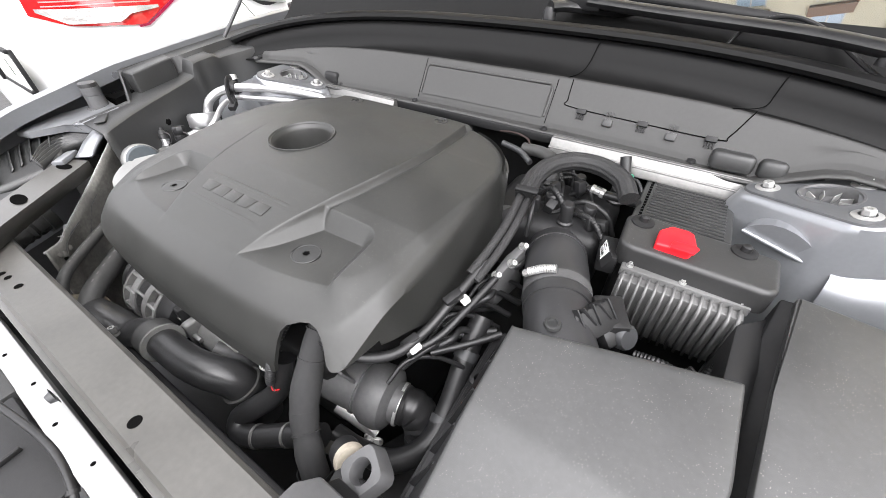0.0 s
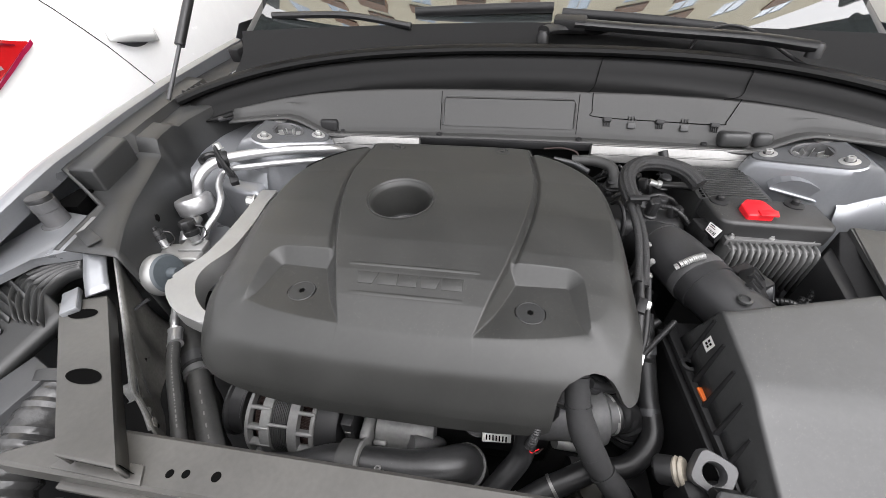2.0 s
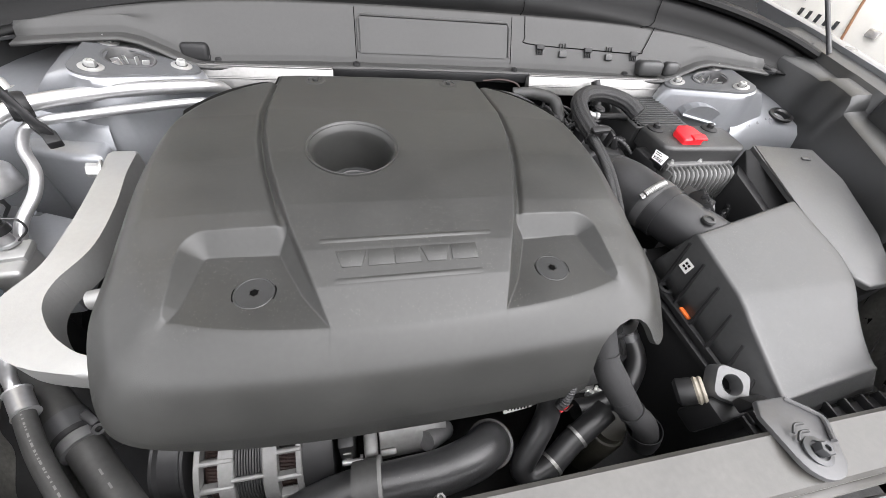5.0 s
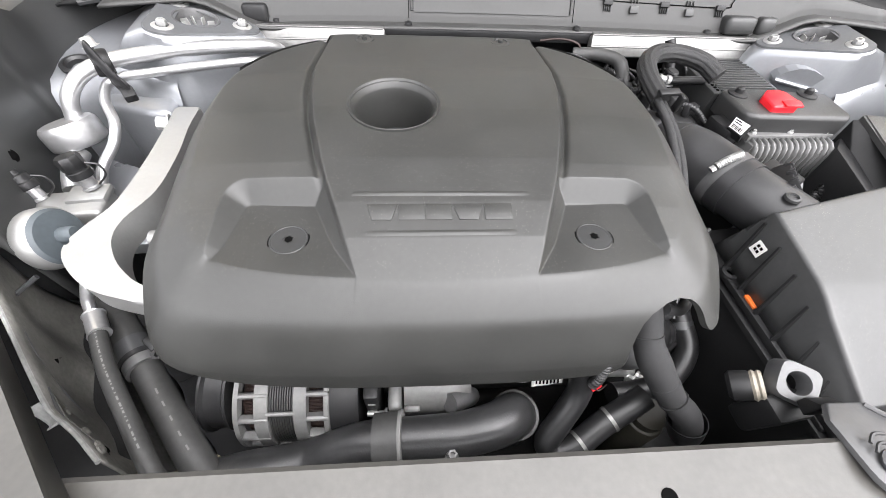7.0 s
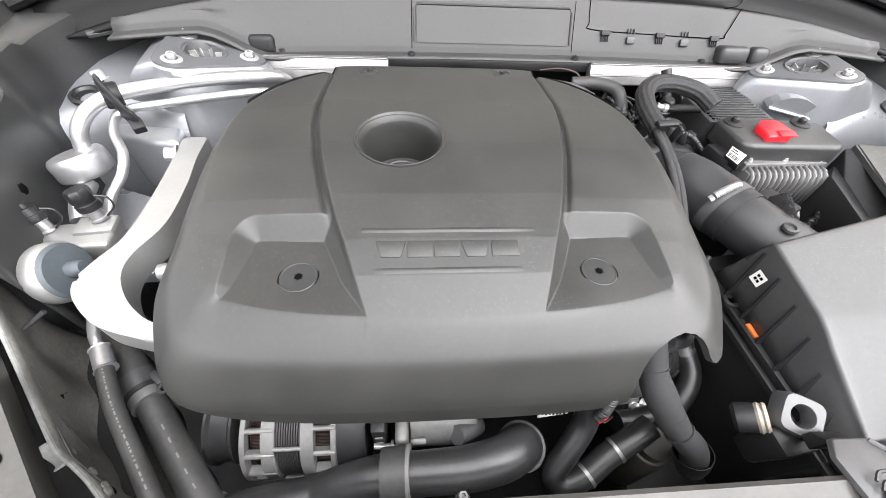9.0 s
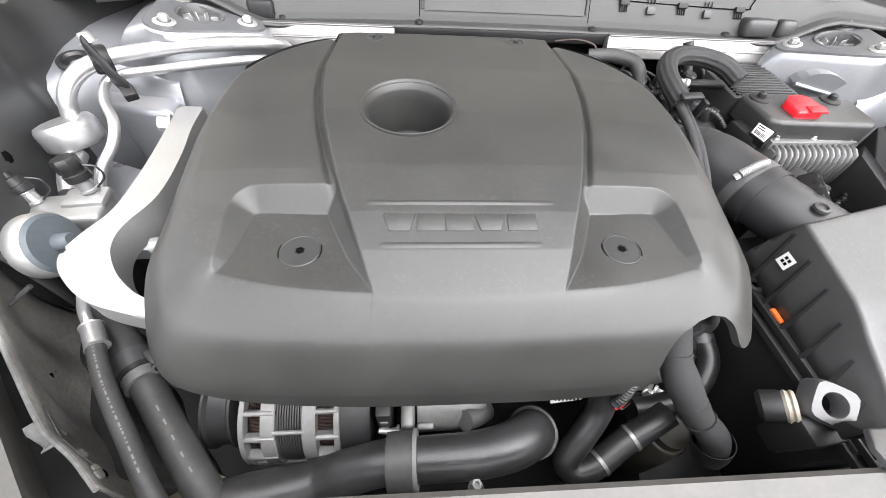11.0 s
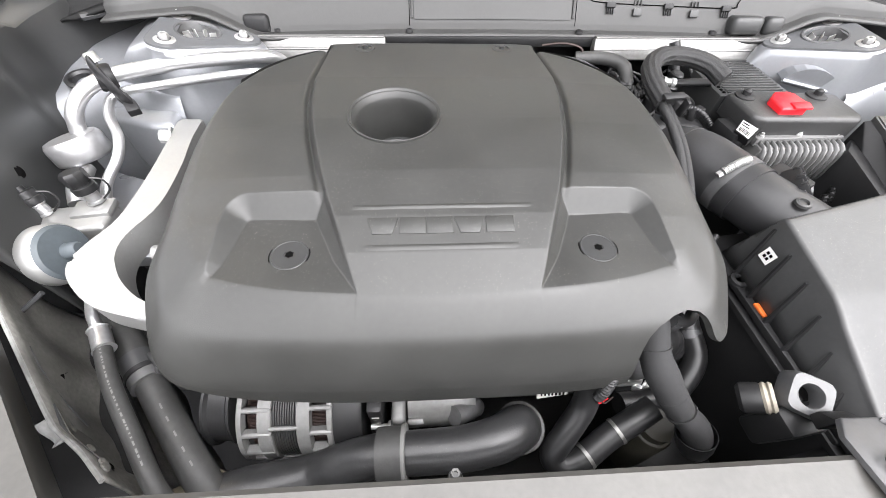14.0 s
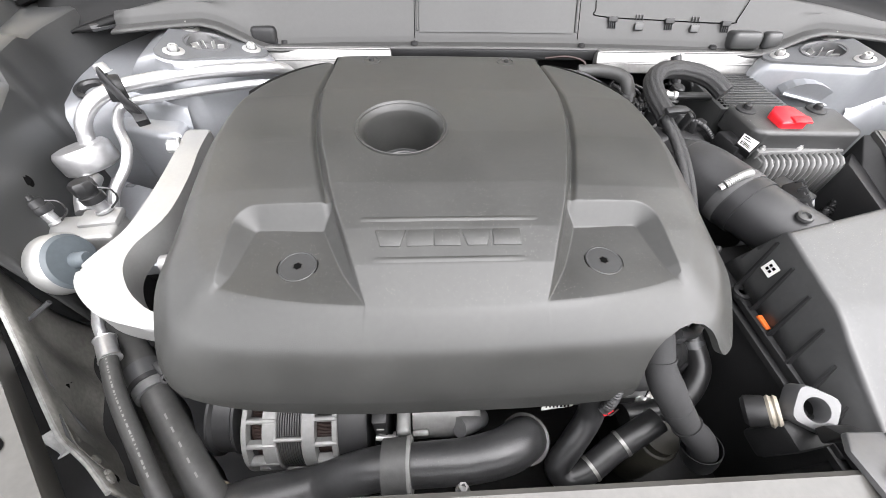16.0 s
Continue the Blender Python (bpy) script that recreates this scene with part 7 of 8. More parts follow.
box(bm, (0.194, -0.206, 0.785), (0.046, 0.030, 0.060), (6, 0, 8), 0.006, 2)
part("mount_foot", bm, DARK, brk)
bm = bmesh.new()
bolt(bm, (0.195, -0.273, 0.872), 0.007, (0, 0, 1), 1.9, 0.009)
part("bracket_bolt", bm, GREYPLATE, brk)
for y in (-0.255, -0.262):
    bm = bmesh.new()
    tube(bm, [(0.183, y, 0.8735), (0.190, y + 0.006, 0.8738), (0.200, y + 0.006, 0.8738)], 0.0015, 6, 4)
    part("raised_line", bm, TRIM, brk)
bm = bmesh.new()
bolt(bm, (-0.160, -0.246, 0.838), 0.0046, (0, 0.2, 1), 1.4, 0.009)
part("beam_bolt", bm, CASTING, beam)

# ---------------------------------------------------------------- front panel: condenser strip, headlamps, latch pads, cables
bm = bmesh.new()
box(bm, (-0.03, -0.3305, 0.812), (0.74, 0.026, 0.018), (0, 0, 0), 0.003)
strip = solo("condenser", bm, material("white_metal", (0.36, 0.36, 0.36), 0.35, metal=0.3, grain=400, bump=0.1, stain=0.08), "pale metal top of the condenser in front of the beam", "condenser")
# small black discs painted as the dark of holes in the strip
for k in range(9):
    bm = bmesh.new()
    lathe(bm, [(0, 0.0005), (0.0022, 0.0005), (0.0025, 0)], (-0.34 + 0.078 * k, -0.328 - 0.005 * (k % 2), 0.8212), (0, 0, 1), 14)
    part("hole_shade", bm, INK_SHADE, strip)
for x in (0.19, 0.215, 0.24, 0.268):
    bm = bmesh.new()
    box(bm, (x, -0.331, 0.8214), (0.005, 0.006 + 0.006 * (x > 0.2), 0.0008), (0, 0, 0))
    part("print_bar", bm, INK_SHADE, strip)

SMOKE = material("smoky_film", (0.035, 0.035, 0.035), 0.16, metal=0.0, grain=120, bump=0.4, stain=0.3, bump_size=0.002)
for s in (-1, 1):
    # ribbed headlamp housing
    lamp = thing("headlamp", "black ribbed top of the headlamp housing", "headlamp", (s * 0.76, -0.17, 0.6), "headlamps")

    def lamp_top(u, v):
        a = Vector((0.702, -0.292, 0.846)).lerp(Vector((0.672, -0.112, 0.868)), v)
        b = Vector((0.800, -0.325, 0.836)).lerp(Vector((0.842, -0.035, 0.900)), v)
        p = a.lerp(b, u)
        return Vector((s * p.x, p.y, p.z))

    bm = bmesh.new()
    sheet(bm, lamp_top, steps(0, 1, 12), steps(0, 1, 24))
    thicken(part("housing", bm, TRIM, lamp), 0.02)
    for v, u0, u1 in [(0.08 + 0.068 * k, 0.10, 0.62 + 0.05 * k) for k in range(7)] + [(0.62 + 0.075 * k, 0.30 + 0.03 * k, 0.94) for k in range(5)]:
        bm = bmesh.new()
        sheet(bm, lambda u, w: lamp_top(u, v - 0.030 * w) + Vector((0, 0, 0.0012 + 0.0085 * (1 - w) * math.sin(math.pi * min(0.97, max(0.03, (u - u0) / (u1 - u0)))) ** 0.3)), steps(u0, u1, 10), steps(0, 1, 3))
        thicken(part("louvre", bm, TRIM, lamp, "raised sloping louvre"), 0.0015)
    for k in range(5):
        bm = bmesh.new()
        way_blade = smooth_path([(s * (0.716 - 0.003 * k), -0.022 - 0.004 * k, 0.892), (s * (0.752 - 0.006 * k), -0.040 - 0.004 * k, 0.892 - 0.001 * k), (s * (0.782 - 0.014 * k), -0.066 - 0.006 * k, 0.890 - 0.002 * k), (s * (0.762 - 0.016 * k), -0.105 - 0.004 * k, 0.888 - 0.002 * k), (s * (0.722 - 0.010 * k), -0.138, 0.880)], 5)
        sheet(bm, lambda i, v: way_blade[i] + Vector((0, 0, -0.022 * v)), range(len(way_blade)), steps(0, 1, 3))
        thicken(part("blade", bm, TRIM, lamp, "thin curved blade"), 0.0015)
    # silver ribbed tube
    bm = bmesh.new()
    tube(bm, [(s * 0.606, -0.345, 0.782), (s * 0.614, -0.29, 0.796), (s * 0.624, -0.235, 0.806), (s * 0.634, -0.19, 0.812)], 0.036, 26, 8, ribs=0.0032, pitch=0.014)
    duct = thing("ribbed_duct", "silver ribbed duct beside the brace", "duct", (s * 0.62, -0.25, 0.77), "ribbed ducts")
    part("sleeve", bm, SMOKE, duct)
    for a, b in (((s * 0.605, -0.352, 0.780), (s * 0.608, -0.336, 0.784)), ((s * 0.632, -0.200, 0.811), (s * 0.636, -0.184, 0.813))):
        bm = bmesh.new()
        tube(bm, [a, b], 0.0395, 26, 1)
        part("collar", bm, TRIM, duct, "black end collar")
    # plank beside it
    bm = bmesh.new()
    prism(bm, [(s * 0.652, -0.337), (s * 0.706, -0.300), (s * 0.690, -0.215), (s * 0.680, -0.212), (s * 0.672, -0.172), (s * 0.624, -0.190)], 0.825, lambda x, y: 0.8425 + 0.05 * (y + 0.34), 0.003)
    solo("lamp_carrier", bm, GREYPLATE, "dusty grey plastic carrier beside the headlamp", "carrier", "lamp carriers")
    # latch pad
    pad = thing("bumper_bracket", "black plastic bumper bracket under the beam end", "bracket", (s * 0.46, -0.34, 0.7), "bumper brackets")
    bm = bmesh.new()
    prism(bm, [(s * 0.505, -0.312), (s * 0.422, -0.314), (s * 0.424, -0.372), (s * 0.490, -0.368)], 0.74, 0.832, 0.005, 2)
    part("body", bm, GREYPLATE, pad)
    bm = bmesh.new()
    tube(bm, [(s * 0.436, -0.317, 0.8325), (s * 0.444, -0.334, 0.8325), (s * 0.456, -0.350, 0.8325), (s * 0.473, -0.354, 0.8325), (s * 0.486, -0.344, 0.8325), (s * 0.485, -0.328, 0.8325), (s * 0.474, -0.317, 0.8325)], 0.0034, 8, 5)
    part("raised_loop", bm, GREYPLATE, pad)
    # black ring and floor painted as the dark of the stud's hole
    bm = bmesh.new()
    lathe(bm, [(0.006, 0.0), (0.006, 0.0015), (0.0035, 0.0015), (0.003, 0.0005), (0, 0.0005)], (s * 0.462, -0.335, 0.832), (0, 0, 1), 16)
    part("stud_hole_shade", bm, INK_SHADE, pad)
    # lattice: black triangles painted as shade over the uncut pad
    if s > 0:
        for k in range(8):
            a, b = k % 4, k // 4
            cx0, cy0 = 0.434 + 0.011 * a, -0.318 - 0.010 * b
            bm = bmesh.new()
            tri_pts = [(cx0, cy0), (cx0 + 0.008, cy0), (cx0 + 0.004, cy0 - 0.007)] if (a + b) % 2 else [(cx0, cy0 - 0.007), (cx0 + 0.008, cy0 - 0.007), (cx0 + 0.004, cy0)]
            bm.faces.new([bm.verts.new((x, y, 0.8327)) for x, y in tri_pts])
            part("lattice_hole_shade", bm, INK_SHADE, pad)
    # wheel side plate below
    bm = bmesh.new()
    prism(bm, [(s * 0.56, -0.30), (s * 0.50, -0.312), (s * 0.50, -0.37), (s * 0.60, -0.40), (s * 0.63, -0.36)], 0.66, 0.765, 0.006)
    solo("end_plate", bm, DARK, "dark bracket below the beam end", "bracket", "end plates")
    bm = bmesh.new()
    prism(bm, [(s * 0.42, -0.378), (s * 0.62, -0.385), (s * 0.64, -0.46), (s * 0.40, -0.44)], 0.76, 0.79, 0.004)
    ep = solo("front_carrier", bm, GREYPLATE, "grey plastic front carrier plate with square holes", "carrier", "front carriers")
    # black squares painted as the shade in holes of the carrier
    for k in range(3):
        bm = bmesh.new()
        box(bm, (s * (0.46 + 0.05 * k), -0.405, 0.7905), (0.014, 0.012, 0.002), (0, 0, 10), 0.0005)
        part("square_hole_shade", bm, INK_SHADE, ep)

# black plastic ducting ahead of the condenser
duct = thing("air_duct", "black plastic air duct panels ahead of the condenser", "air duct", (0, -0.4, 0.6))
for k, (x0, x1, y0, y1, z) in enumerate(((-0.40, -0.335, -0.346, -0.395, 0.825), (-0.33, -0.19, -0.342, -0.42, 0.822), (-0.185, -0.02, -0.346, -0.42, 0.822), (-0.015, 0.15, -0.342, -0.42, 0.822), (0.155, 0.30, -0.346, -0.42, 0.822), (0.31, 0.41, -0.346, -0.42, 0.815), (-0.40, 0.42, -0.425, -0.56, 0.80))):
    bm = bmesh.new()
    prism(bm, [(x0, y0), (x1, y0), (x1 + 0.006, y1), (x0 + 0.006, y1)], 0.62, z, 0.003)
    part("panel", bm, TRIM if k % 2 else DARK, duct)
for x in (-0.25, -0.1, 0.06, 0.22):
    bm = bmesh.new()
    box(bm, (x, -0.388, 0.8245), (0.004, 0.055, 0.006), (0, 0, 6), 0.001)
    part("rib", bm, DARK, duct)

for pts in ([(-0.62, -0.46, 0.77), (-0.50, -0.44, 0.80), (-0.36, -0.40, 0.838), (-0.22, -0.366, 0.860), (-0.11, -0.345, 0.868), (-0.030, -0.334, 0.870), (0.022, -0.338, 0.866), (0.045, -0.352, 0.850), (0.055, -0.372, 0.82)],
            [(0.705, 0.012, 0.893), (0.650, -0.032, 0.892), (0.613, -0.066, 0.891), (0.545, -0.137, 0.889), (0.490, -0.194, 0.886), (0.425, -0.238, 0.883), (0.362, -0.275, 0.881), (0.300, -0.316, 0.876), (0.262, -0.352, 0.862), (0.225, -0.395, 0.835)],
            [(0.712, 0.004, 0.892), (0.655, -0.040, 0.891), (0.618, -0.073, 0.890), (0.550, -0.144, 0.888), (0.496, -0.198, 0.886), (0.435, -0.242, 0.883), (0.385, -0.271, 0.881), (0.330, -0.312, 0.876), (0.300, -0.346, 0.866), (0.300, -0.380, 0.850), (0.335, -0.420, 0.83)]):
    bm = bmesh.new()
    tube(bm, pts, 0.0032, 10, 8)
    cb = solo("release_cable", bm, RUBBER, "thin black bonnet release cable", "cable", "release cables")
    bm = bmesh.new()
    a, b = Vector(pts[6]), Vector(pts[6]).lerp(Vector(pts[7]), 0.12)
    tube(bm, [a, b], 0.0048, 12, 1)
    part("cable_clip", bm, DARK if pts[0][0] < 0 else STEEL, cb)

# ---------------------------------------------------------------- neighbouring cars
def ride(path, n=10):
    return smooth_path([(x, y, 0) for x, y in path], n)


crossover = thing("white_crossover", "white crossover car parked beside, seen at its rear lamp", "car", (-2.2, 1.5, 0))
plan = ride([(-2.25, 0.13), (-2.0, 0.135), (-1.80, 0.16), (-1.60, 0.22), (-1.47, 0.36), (-1.405, 0.60), (-1.39, 1.0), (-1.385, 2.0), (-1.39, 3.2), (-1.42, 4.1), (-1.60, 4.42), (-1.9, 4.52), (-2.25, 4.55)], 8)
centre = Vector((-2.25, 2.2, 0))


def hull(i, z):
    p = plan[i]
    inward = (centre - p)
    inward.y *= 0.3
    inward.normalize()
    off = lerp_table(((0.25, 0.08), (0.45, 0.02), (0.75, -0.005), (0.95, 0.0), (1.08, 0.015), (1.20, 0.05), (1.30, 0.12), (1.50, 0.27), (1.58, 0.42)), z)
    return Vector((p.x, p.y, z)) + inward * off


bm = bmesh.new()
levels = [0.25, 0.35, 0.45, 0.6, 0.75, 0.85, 0.95, 1.02, 1.08, 1.14, 1.2, 1.25, 1.3, 1.4, 1.5, 1.58]
sheet(bm, lambda i, z: hull(i, z), range(len(plan)), levels)
sheet(bm, lambda i, z: Vector((-4.5 - hull(i, z).x, hull(i, z).y, z)), range(len(plan)), levels)
bmesh.ops.remove_doubles(bm, verts=bm.verts, dist=1e-4)
rim = [hull(i, 1.58) for i in range(len(plan))]
sheet(bm, lambda i, u: Vector((-2.25 + (rim[i].x + 2.25) * u, rim[i].y, 1.58 + 0.03 * (1 - u * u))), range(len(plan)), (-1, -0.5, 0, 0.5, 1))
part("body", bm, WCAR, crossover)


def on_side(y, z, out):
    """A place on the flank at a length and height."""
    k = min(range(len(plan) - 25), key=lambda i: abs(plan[i].y - y) + (0 if plan[i].x > -1.75 else 9))
    j = k + 1 if plan[k].y < y and k + 1 < len(plan) else k - 1
    a, b = plan[k], plan[j]
    t = 0 if abs(b.y - a.y) < 1e-6 else (y - a.y) / (b.y - a.y)
    p = hull(k, z).lerp(hull(j, z), min(1, max(0, t)))
    return p + Vector((out, -out * 0.35 if y < 0.6 else 0, 0))


def flank(bm, lower, upper, y0, y1, out, n=14):
    """A panel on the flank between two height curves."""
    sheet(bm, lambda y, v: on_side(y, lerp_table(lower, y) + (lerp_table(upper, y) - lerp_table(lower, y)) * v, out), steps(y0, y1, n), steps(0, 1, 5))
    return bm


tail = part("tail_lamp", flank(bmesh.new(), ((0.20, 1.015), (0.27, 0.985), (0.46, 0.975), (0.61, 1.066)), ((0.20, 1.10), (0.30, 1.125), (0.43, 1.175), (0.445, 1.135), (0.50, 1.10), (0.61, 1.07)), 0.20, 0.61, 0.012, 26), LAMPRED, crossover, "red and clear rear lamp")
part("clear_lens", flank(bmesh.new(), ((0.215, 1.025), (0.27, 0.990), (0.40, 0.990), (0.43, 1.010), (0.52, 1.022)), ((0.215, 1.035), (0.40, 1.033), (0.52, 1.030)), 0.215, 0.52, 0.018, 18), LAMPCLEAR, tail, "clear reversing lamp")
part("upper_lens", flank(bmesh.new(), ((0.21, 1.070), (0.30, 1.090), (0.41, 1.120), (0.50, 1.085), (0.58, 1.066)), ((0.21, 1.098), (0.30, 1.120), (0.43, 1.165), (0.50, 1.096), (0.58, 1.070)), 0.21, 0.58, 0.016, 22), material("deep_red_lens", (0.16, 0.004, 0.012), 0.12, bump=0, stain=0.15, coat=0.5), tail, "deep red upper lens")
for k in range(3):
    h = 0.0125 * k
    part("light_strip", flank(bmesh.new(), ((0.23, 1.040 + h), (0.40, 1.043 + h), (0.50, 1.040 + 0.8 * h)), ((0.23, 1.0435 + h), (0.40, 1.0465 + h), (0.50, 1.043 + 0.8 * h)), 0.23, 0.50, 0.016, 14), material("pink_strip", (0.75, 0.22, 0.22), 0.2, bump=0, stain=0.1), tail, "pale light strip")
part("lamp_edge", flank(bmesh.new(), ((0.44, 0.968), (0.47, 0.970), (0.62, 1.062)), ((0.44, 0.974), (0.47, 0.978), (0.62, 1.074)), 0.44, 0.62, 0.014, 12), material("dark_red_edge", (0.22, 0.0, 0.03), 0.3, bump=0), tail)
part("side_window", flank(bmesh.new(), ((0.72, 1.205), (0.82, 1.165), (1.0, 1.128), (1.35, 1.085), (3.4, 1.03)), ((0.72, 1.215), (0.95, 1.32), (1.3, 1.40), (3.4, 1.42)), 0.72, 3.4, 0.006, 20), CARGLASS, crossover, "dark tinted side window")
for y0, z0, y1, z1 in ((0.66, 1.215, 0.74, 1.13), (0.74, 1.13, 0.84, 1.008), (0.84, 1.008, 0.952, 0.844), (0.952, 0.844, 0.98, 0.70), (2.1, 1.05, 2.1, 0.4)):
    bm = bmesh.new()
    tube(bm, [on_side(y0, z0, 0.001), on_side((y0 + y1) / 2, (z0 + z1) / 2, 0.001), on_side(y1, z1, 0.001)], 0.0016, 6, 3)
    part("panel_gap", bm, INK_SHADE, crossover)
bm = bmesh.new()
sheet(bm, lambda u, v: on_side(0.855 + 0.195 * u, 1.043 - 0.037 * u + 0.022 * v, 0.004 + 0.034 * min(1, 4 * min(u, 1 - u)) * (1 - 0.6 * v * v)), steps(0, 1, 18), steps(-1, 1, 9))
handle = part("door_handle", bm, WCAR, crossover, "white door handle")
thicken(handle, 0.006)
# grey sheet painted as the shade below the handle; the flank has no recess
bm = bmesh.new()
sheet(bm, lambda u, v: on_side(0.88 + 0.13 * u, 1.012 - 0.024 * u + 0.016 * v * math.sin(math.pi * min(0.97, max(0.03, u))), 0.0025), steps(0, 1, 18), steps(-1, 1, 5))
part("handle_shade", bm, GREYPLATE, handle, "grey sheet painted as the shade below the handle")
bm = bmesh.new()
box(bm, (-1.93, 0.125, 0.84), (0.34, 0.012, 0.13), (0, 0, -3), 0.003)
plate = part("number_plate", bm, WHITE, crossover, "white number plate in a dark frame")
for k in range(4):
    bm = bmesh.new()
    box(bm, (-1.86 + 0.030 * k, 0.1165, 0.845), (0.018, 0.003, 0.06), (0, 0, -3))
    part("plate_bar", bm, INK_SHADE, plate)
bm = bmesh.new()
for z in (0.770, 0.910):
    box(bm, (-1.93, 0.121, z), (0.37, 0.014, 0.014), (0, 0, -3), 0.003)
for x in (-2.11, -1.75):
    box(bm, (x, 0.121, 0.84), (0.014, 0.014, 0.15), (0, 0, -3), 0.003)
part("plate_frame", bm, DARK, plate)
bm = bmesh.new()
sheet(bm, lambda u, v: Vector((-2.9 + 1.2 * u, 0.22 + 0.26 * v - 0.05 * math.sin(math.pi * u), 1.16 + 0.36 * v)), steps(0, 1, 8), steps(0, 1, 6))
part("rear_window", bm, CARGLASS, crossover, "dark rear window")
part("sill_cladding", flank(bmesh.new(), ((0.3, 0.26), (3.6, 0.26)), ((0.3, 0.50), (3.6, 0.44)), 0.3, 3.6, 0.02, 14), DARK, crossover, "black lower cladding")
part("front_screen", flank(bmesh.new(), ((3.3, 1.30), (3.8, 1.12), (4.0, 1.08)), ((3.3, 1.50), (3.8, 1.46), (4.0, 1.40)), 3.5, 4.0, 0.006, 8), CARGLASS, crossover)
for y in (0.95, 3.5):
    bm = bmesh.new()
    lathe(bm, [(0, -0.1), (0.30, -0.1), (0.33, -0.07), (0.33, 0.07), (0.30, 0.1), (0, 0.08)], (-1.50, y, 0.33), (1, 0, 0), 36)
    part("wheel", bm, RUBBER, crossover)

pickup = thing("white_pickup", "white pickup truck parked beside with lettering on its door", "pickup truck", (2.2, 1.0, 0))
PW = material("dusty_white_paint", (0.80, 0.78, 0.73), 0.35, grain=900, bump=0.02, stain=0.03, coat=0.3)
bm = bmesh.new()
prof = [(0.25, 1.50), (0.40, 1.42), (0.60, 1.395), (0.85, 1.39), (1.00, 1.40), (1.08, 1.42), (1.115, 1.46)]
sheet(bm, lambda y, k: Vector((prof[k][1] + 0.06 * smoothstep(-0.2, -1.0, y), y, prof[k][0] - 0.13 * max(0.0, 0.8 - y) * smoothstep(0.6, 1.1, prof[k][0]))), steps(-1.0, 4.2, 40), range(len(prof)))
part("flank", bm, PW, pickup)
bm = bmesh.new()
sheet(bm, lambda u, v: Vector((1.462 + 1.5 * u, 0.82 - 1.8 * v, 1.112 + 0.05 * math.sin(math.pi * u) - 0.234 * v - 0.03 * v * v)), steps(0, 1, 20), steps(0, 1, 14))
part("bonnet", bm, PW, pickup)
bm = bmesh.new()
sheet(bm, lambda u, v: Vector((1.50 + 1.42 * u + 0.12 * v * (1 - 2 * u), 0.83 + 0.55 * v - 0.10 * math.sin(math.pi * u), 1.122 + 0.55 * v + 0.04 * math.sin(math.pi * u))), steps(0, 1, 10), steps(0, 1, 8))
part("windscreen", bm, SCREEN, pickup)
bm = bmesh.new()
sheet(bm, lambda y, v: Vector((1.455 + 0.20 * v, y + 0.45 * v * (y < 0.9), 1.112 + 0.52 * v)), steps(0.80, 3.6, 14), steps(0, 1, 5))
part("cab_side", bm, PW, pickup)
bm = bmesh.new()
sheet(bm, lambda y, v: Vector((1.418 + 0.035 * min(1, v * 8) + 0.19 * v, y + 0.22 * v * (y < 1.1), 1.062 + 0.045 * (y < 0.97) + 0.50 * v)), steps(0.93, 1.85, 12), steps(0, 1, 5))
wdw = part("door_window", bm, CARGLASS, pickup, "dark door window")
bm = bmesh.new()
tube(bm, [(1.440, 0.925, 1.12), (1.425, 0.95, 1.075), (1.418, 1.02, 1.056), (1.416, 1.4, 1.054), (1.416, 1.9, 1.054)], 0.014, 8, 3)
part("window_seal", bm, RUBBER, wdw)
bm = bmesh.new()
sheet(bm, lambda u, v: Vector((1.65 + 1.1 * u, 1.2 + 2.6 * v, 1.66)), steps(0, 1, 4), steps(0, 1, 4))
part("roof", bm, PW, pickup)
bm = bmesh.new()
tube(bm, [(1.448, 0.835, 1.19), (1.42, 0.822, 1.10), (1.400, 0.80, 1.02), (1.389, 0.765, 0.90), (1.388, 0.75, 0.75)], 0.004, 6, 5)
part("door_gap", bm, BROWN, pickup, "rusty door gap")
bm = bmesh.new()
tube(bm, [(1.540, 0.62, 1.105), (1.530, 0.45, 1.082), (1.500, 0.15, 1.030), (1.474, -0.3, 0.97)], 0.0022, 6, 4)
part("bonnet_gap", bm, INK_SHADE, pickup)
bm = bmesh.new()
tube(bm, [(1.50, 0.825, 1.122), (1.75, 0.765, 1.150), (2.2, 0.73, 1.165), (2.7, 0.765, 1.150)], 0.006, 8, 4, flat=1.6)
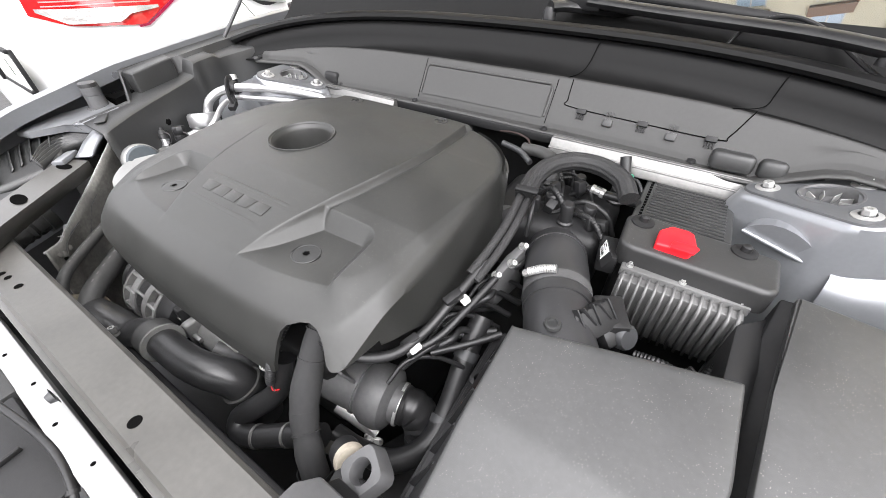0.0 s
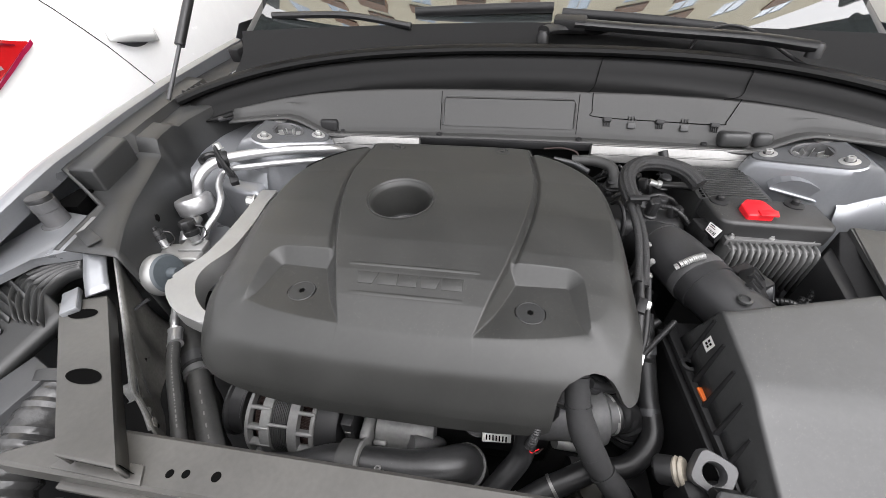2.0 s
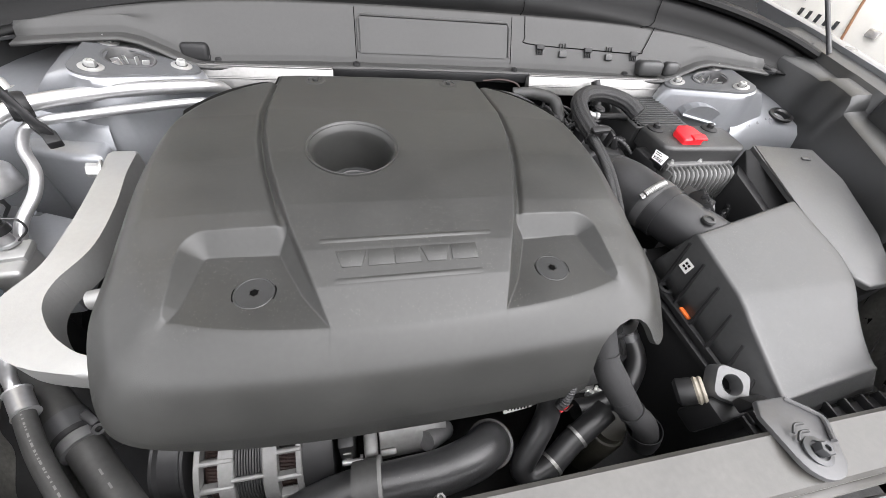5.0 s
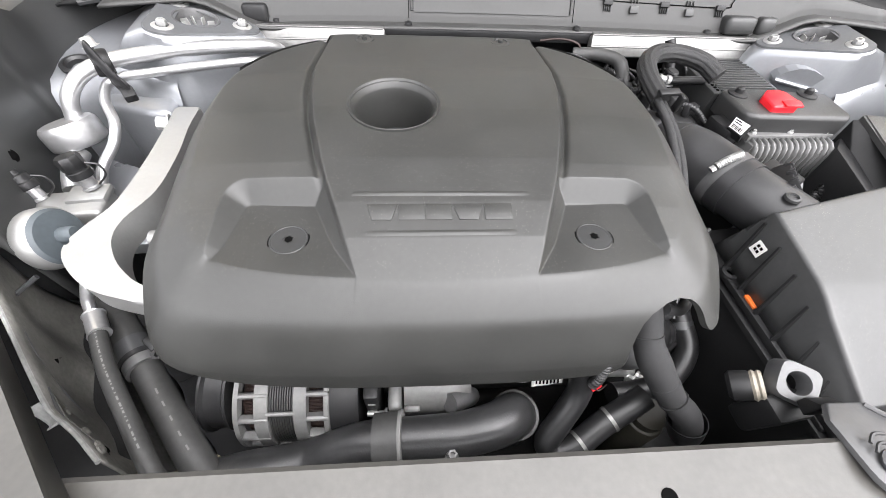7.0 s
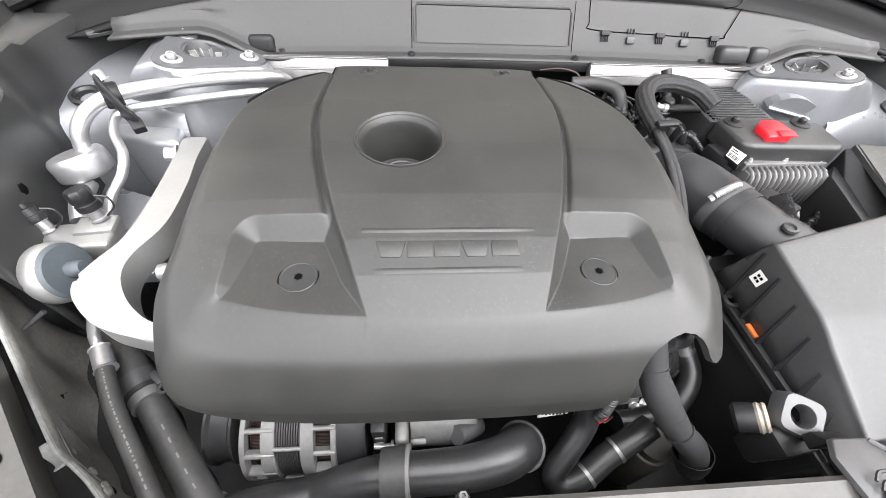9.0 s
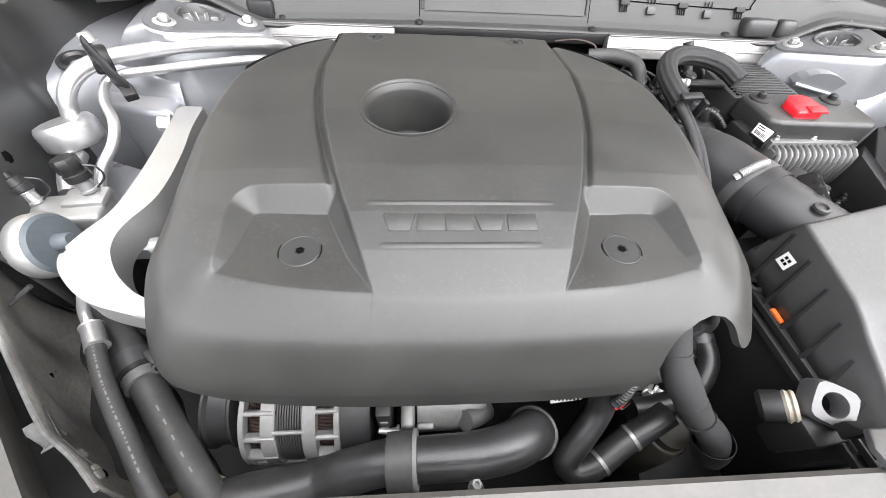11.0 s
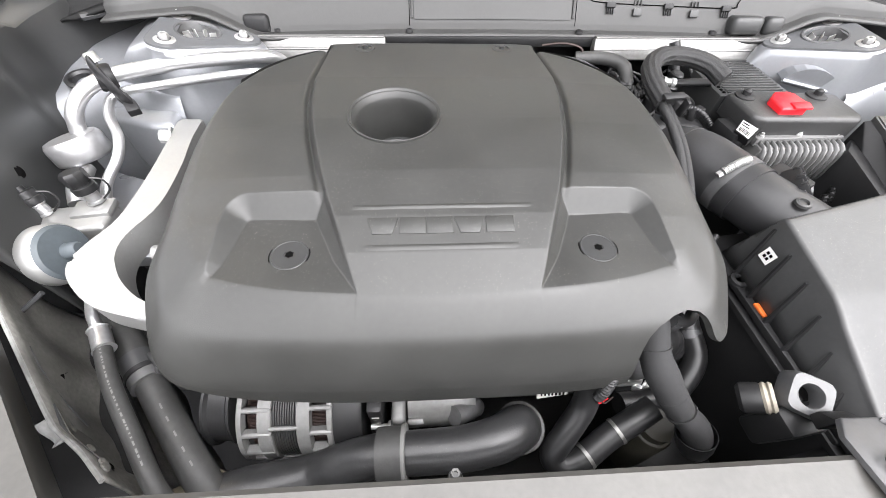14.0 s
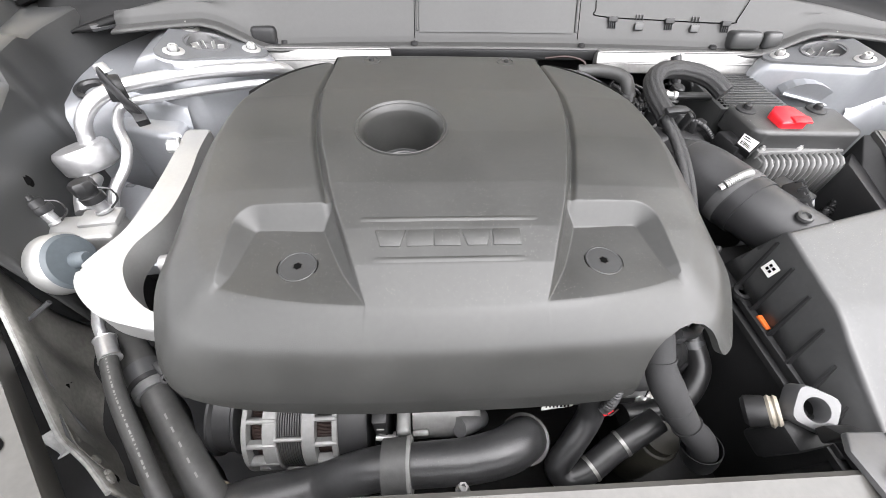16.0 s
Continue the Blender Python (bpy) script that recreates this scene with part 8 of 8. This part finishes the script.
part("screen_cowl", bm, RUBBER, pickup, "black strip below the windscreen")
bm = bmesh.new()
tube(bm, [(1.62, 0.785, 1.150), (1.9, 0.765, 1.172), (2.3, 0.765, 1.185)], 0.006, 8, 4)
part("wiper", bm, RUBBER, pickup)
bm = bmesh.new()
box(bm, (1.392, 0.700, 0.966), (0.010, 0.038, 0.024), (0, 8, 0), 0.004)
part("side_marker", bm, LAMPCLEAR, pickup, "small clear side marker lamp")
y = 1.46
for k in range(11):
    bm = bmesh.new()
    box(bm, (1.3975, y, 1.012), (0.003, 0.015, 0.056 if k != 3 else 0.009), (0, 6, 0))
    part("door_bar", bm, INK_SHADE, pickup, "black bars lettered on the door")
    y -= 0.0475
for k in range(5):
    bm = bmesh.new()
    box(bm, (1.392, 0.965 - 0.036 * k, 0.952), (0.004, 0.011, 0.024), (0, 4, 0))
    part("badge_bar", bm, GREYPLATE, pickup, "grey badge bars")
for k in range(3):
    bm = bmesh.new()
    box(bm, (1.391, 0.885 - 0.030 * k, 0.917), (0.004, 0.010, 0.017), (0, 4, 0))
    part("badge_bar", bm, GREYPLATE, pickup, "grey badge bars")
for yy2 in (-0.45, 2.7):
    bm = bmesh.new()
    lathe(bm, [(0, -0.12), (0.34, -0.12), (0.38, -0.08), (0.38, 0.08), (0.34, 0.12), (0, 0.1)], (1.55, yy2, 0.38), (1, 0, 0), 36)
    part("wheel", bm, RUBBER, pickup)
bm = bmesh.new()
sheet(bm, lambda y, k: Vector((4.42 - prof[k][1], y, prof[k][0])), steps(-1.0, 4.2, 12), range(len(prof)))
part("far_flank", bm, PW, pickup)
bm = bmesh.new()
box(bm, (2.21, -0.98, 0.72), (1.40, 0.08, 0.70), bevel=0.03)
part("nose", bm, PW, pickup)
bm = bmesh.new()
box(bm, (2.21, -1.025, 0.78), (0.9, 0.03, 0.24), bevel=0.01)
part("grille", bm, DARK, pickup)
bm = bmesh.new()
box(bm, (2.2, 3.0, 0.7), (1.4, 2.6, 0.7), bevel=0.05)
part("load_bed", bm, PW, pickup)
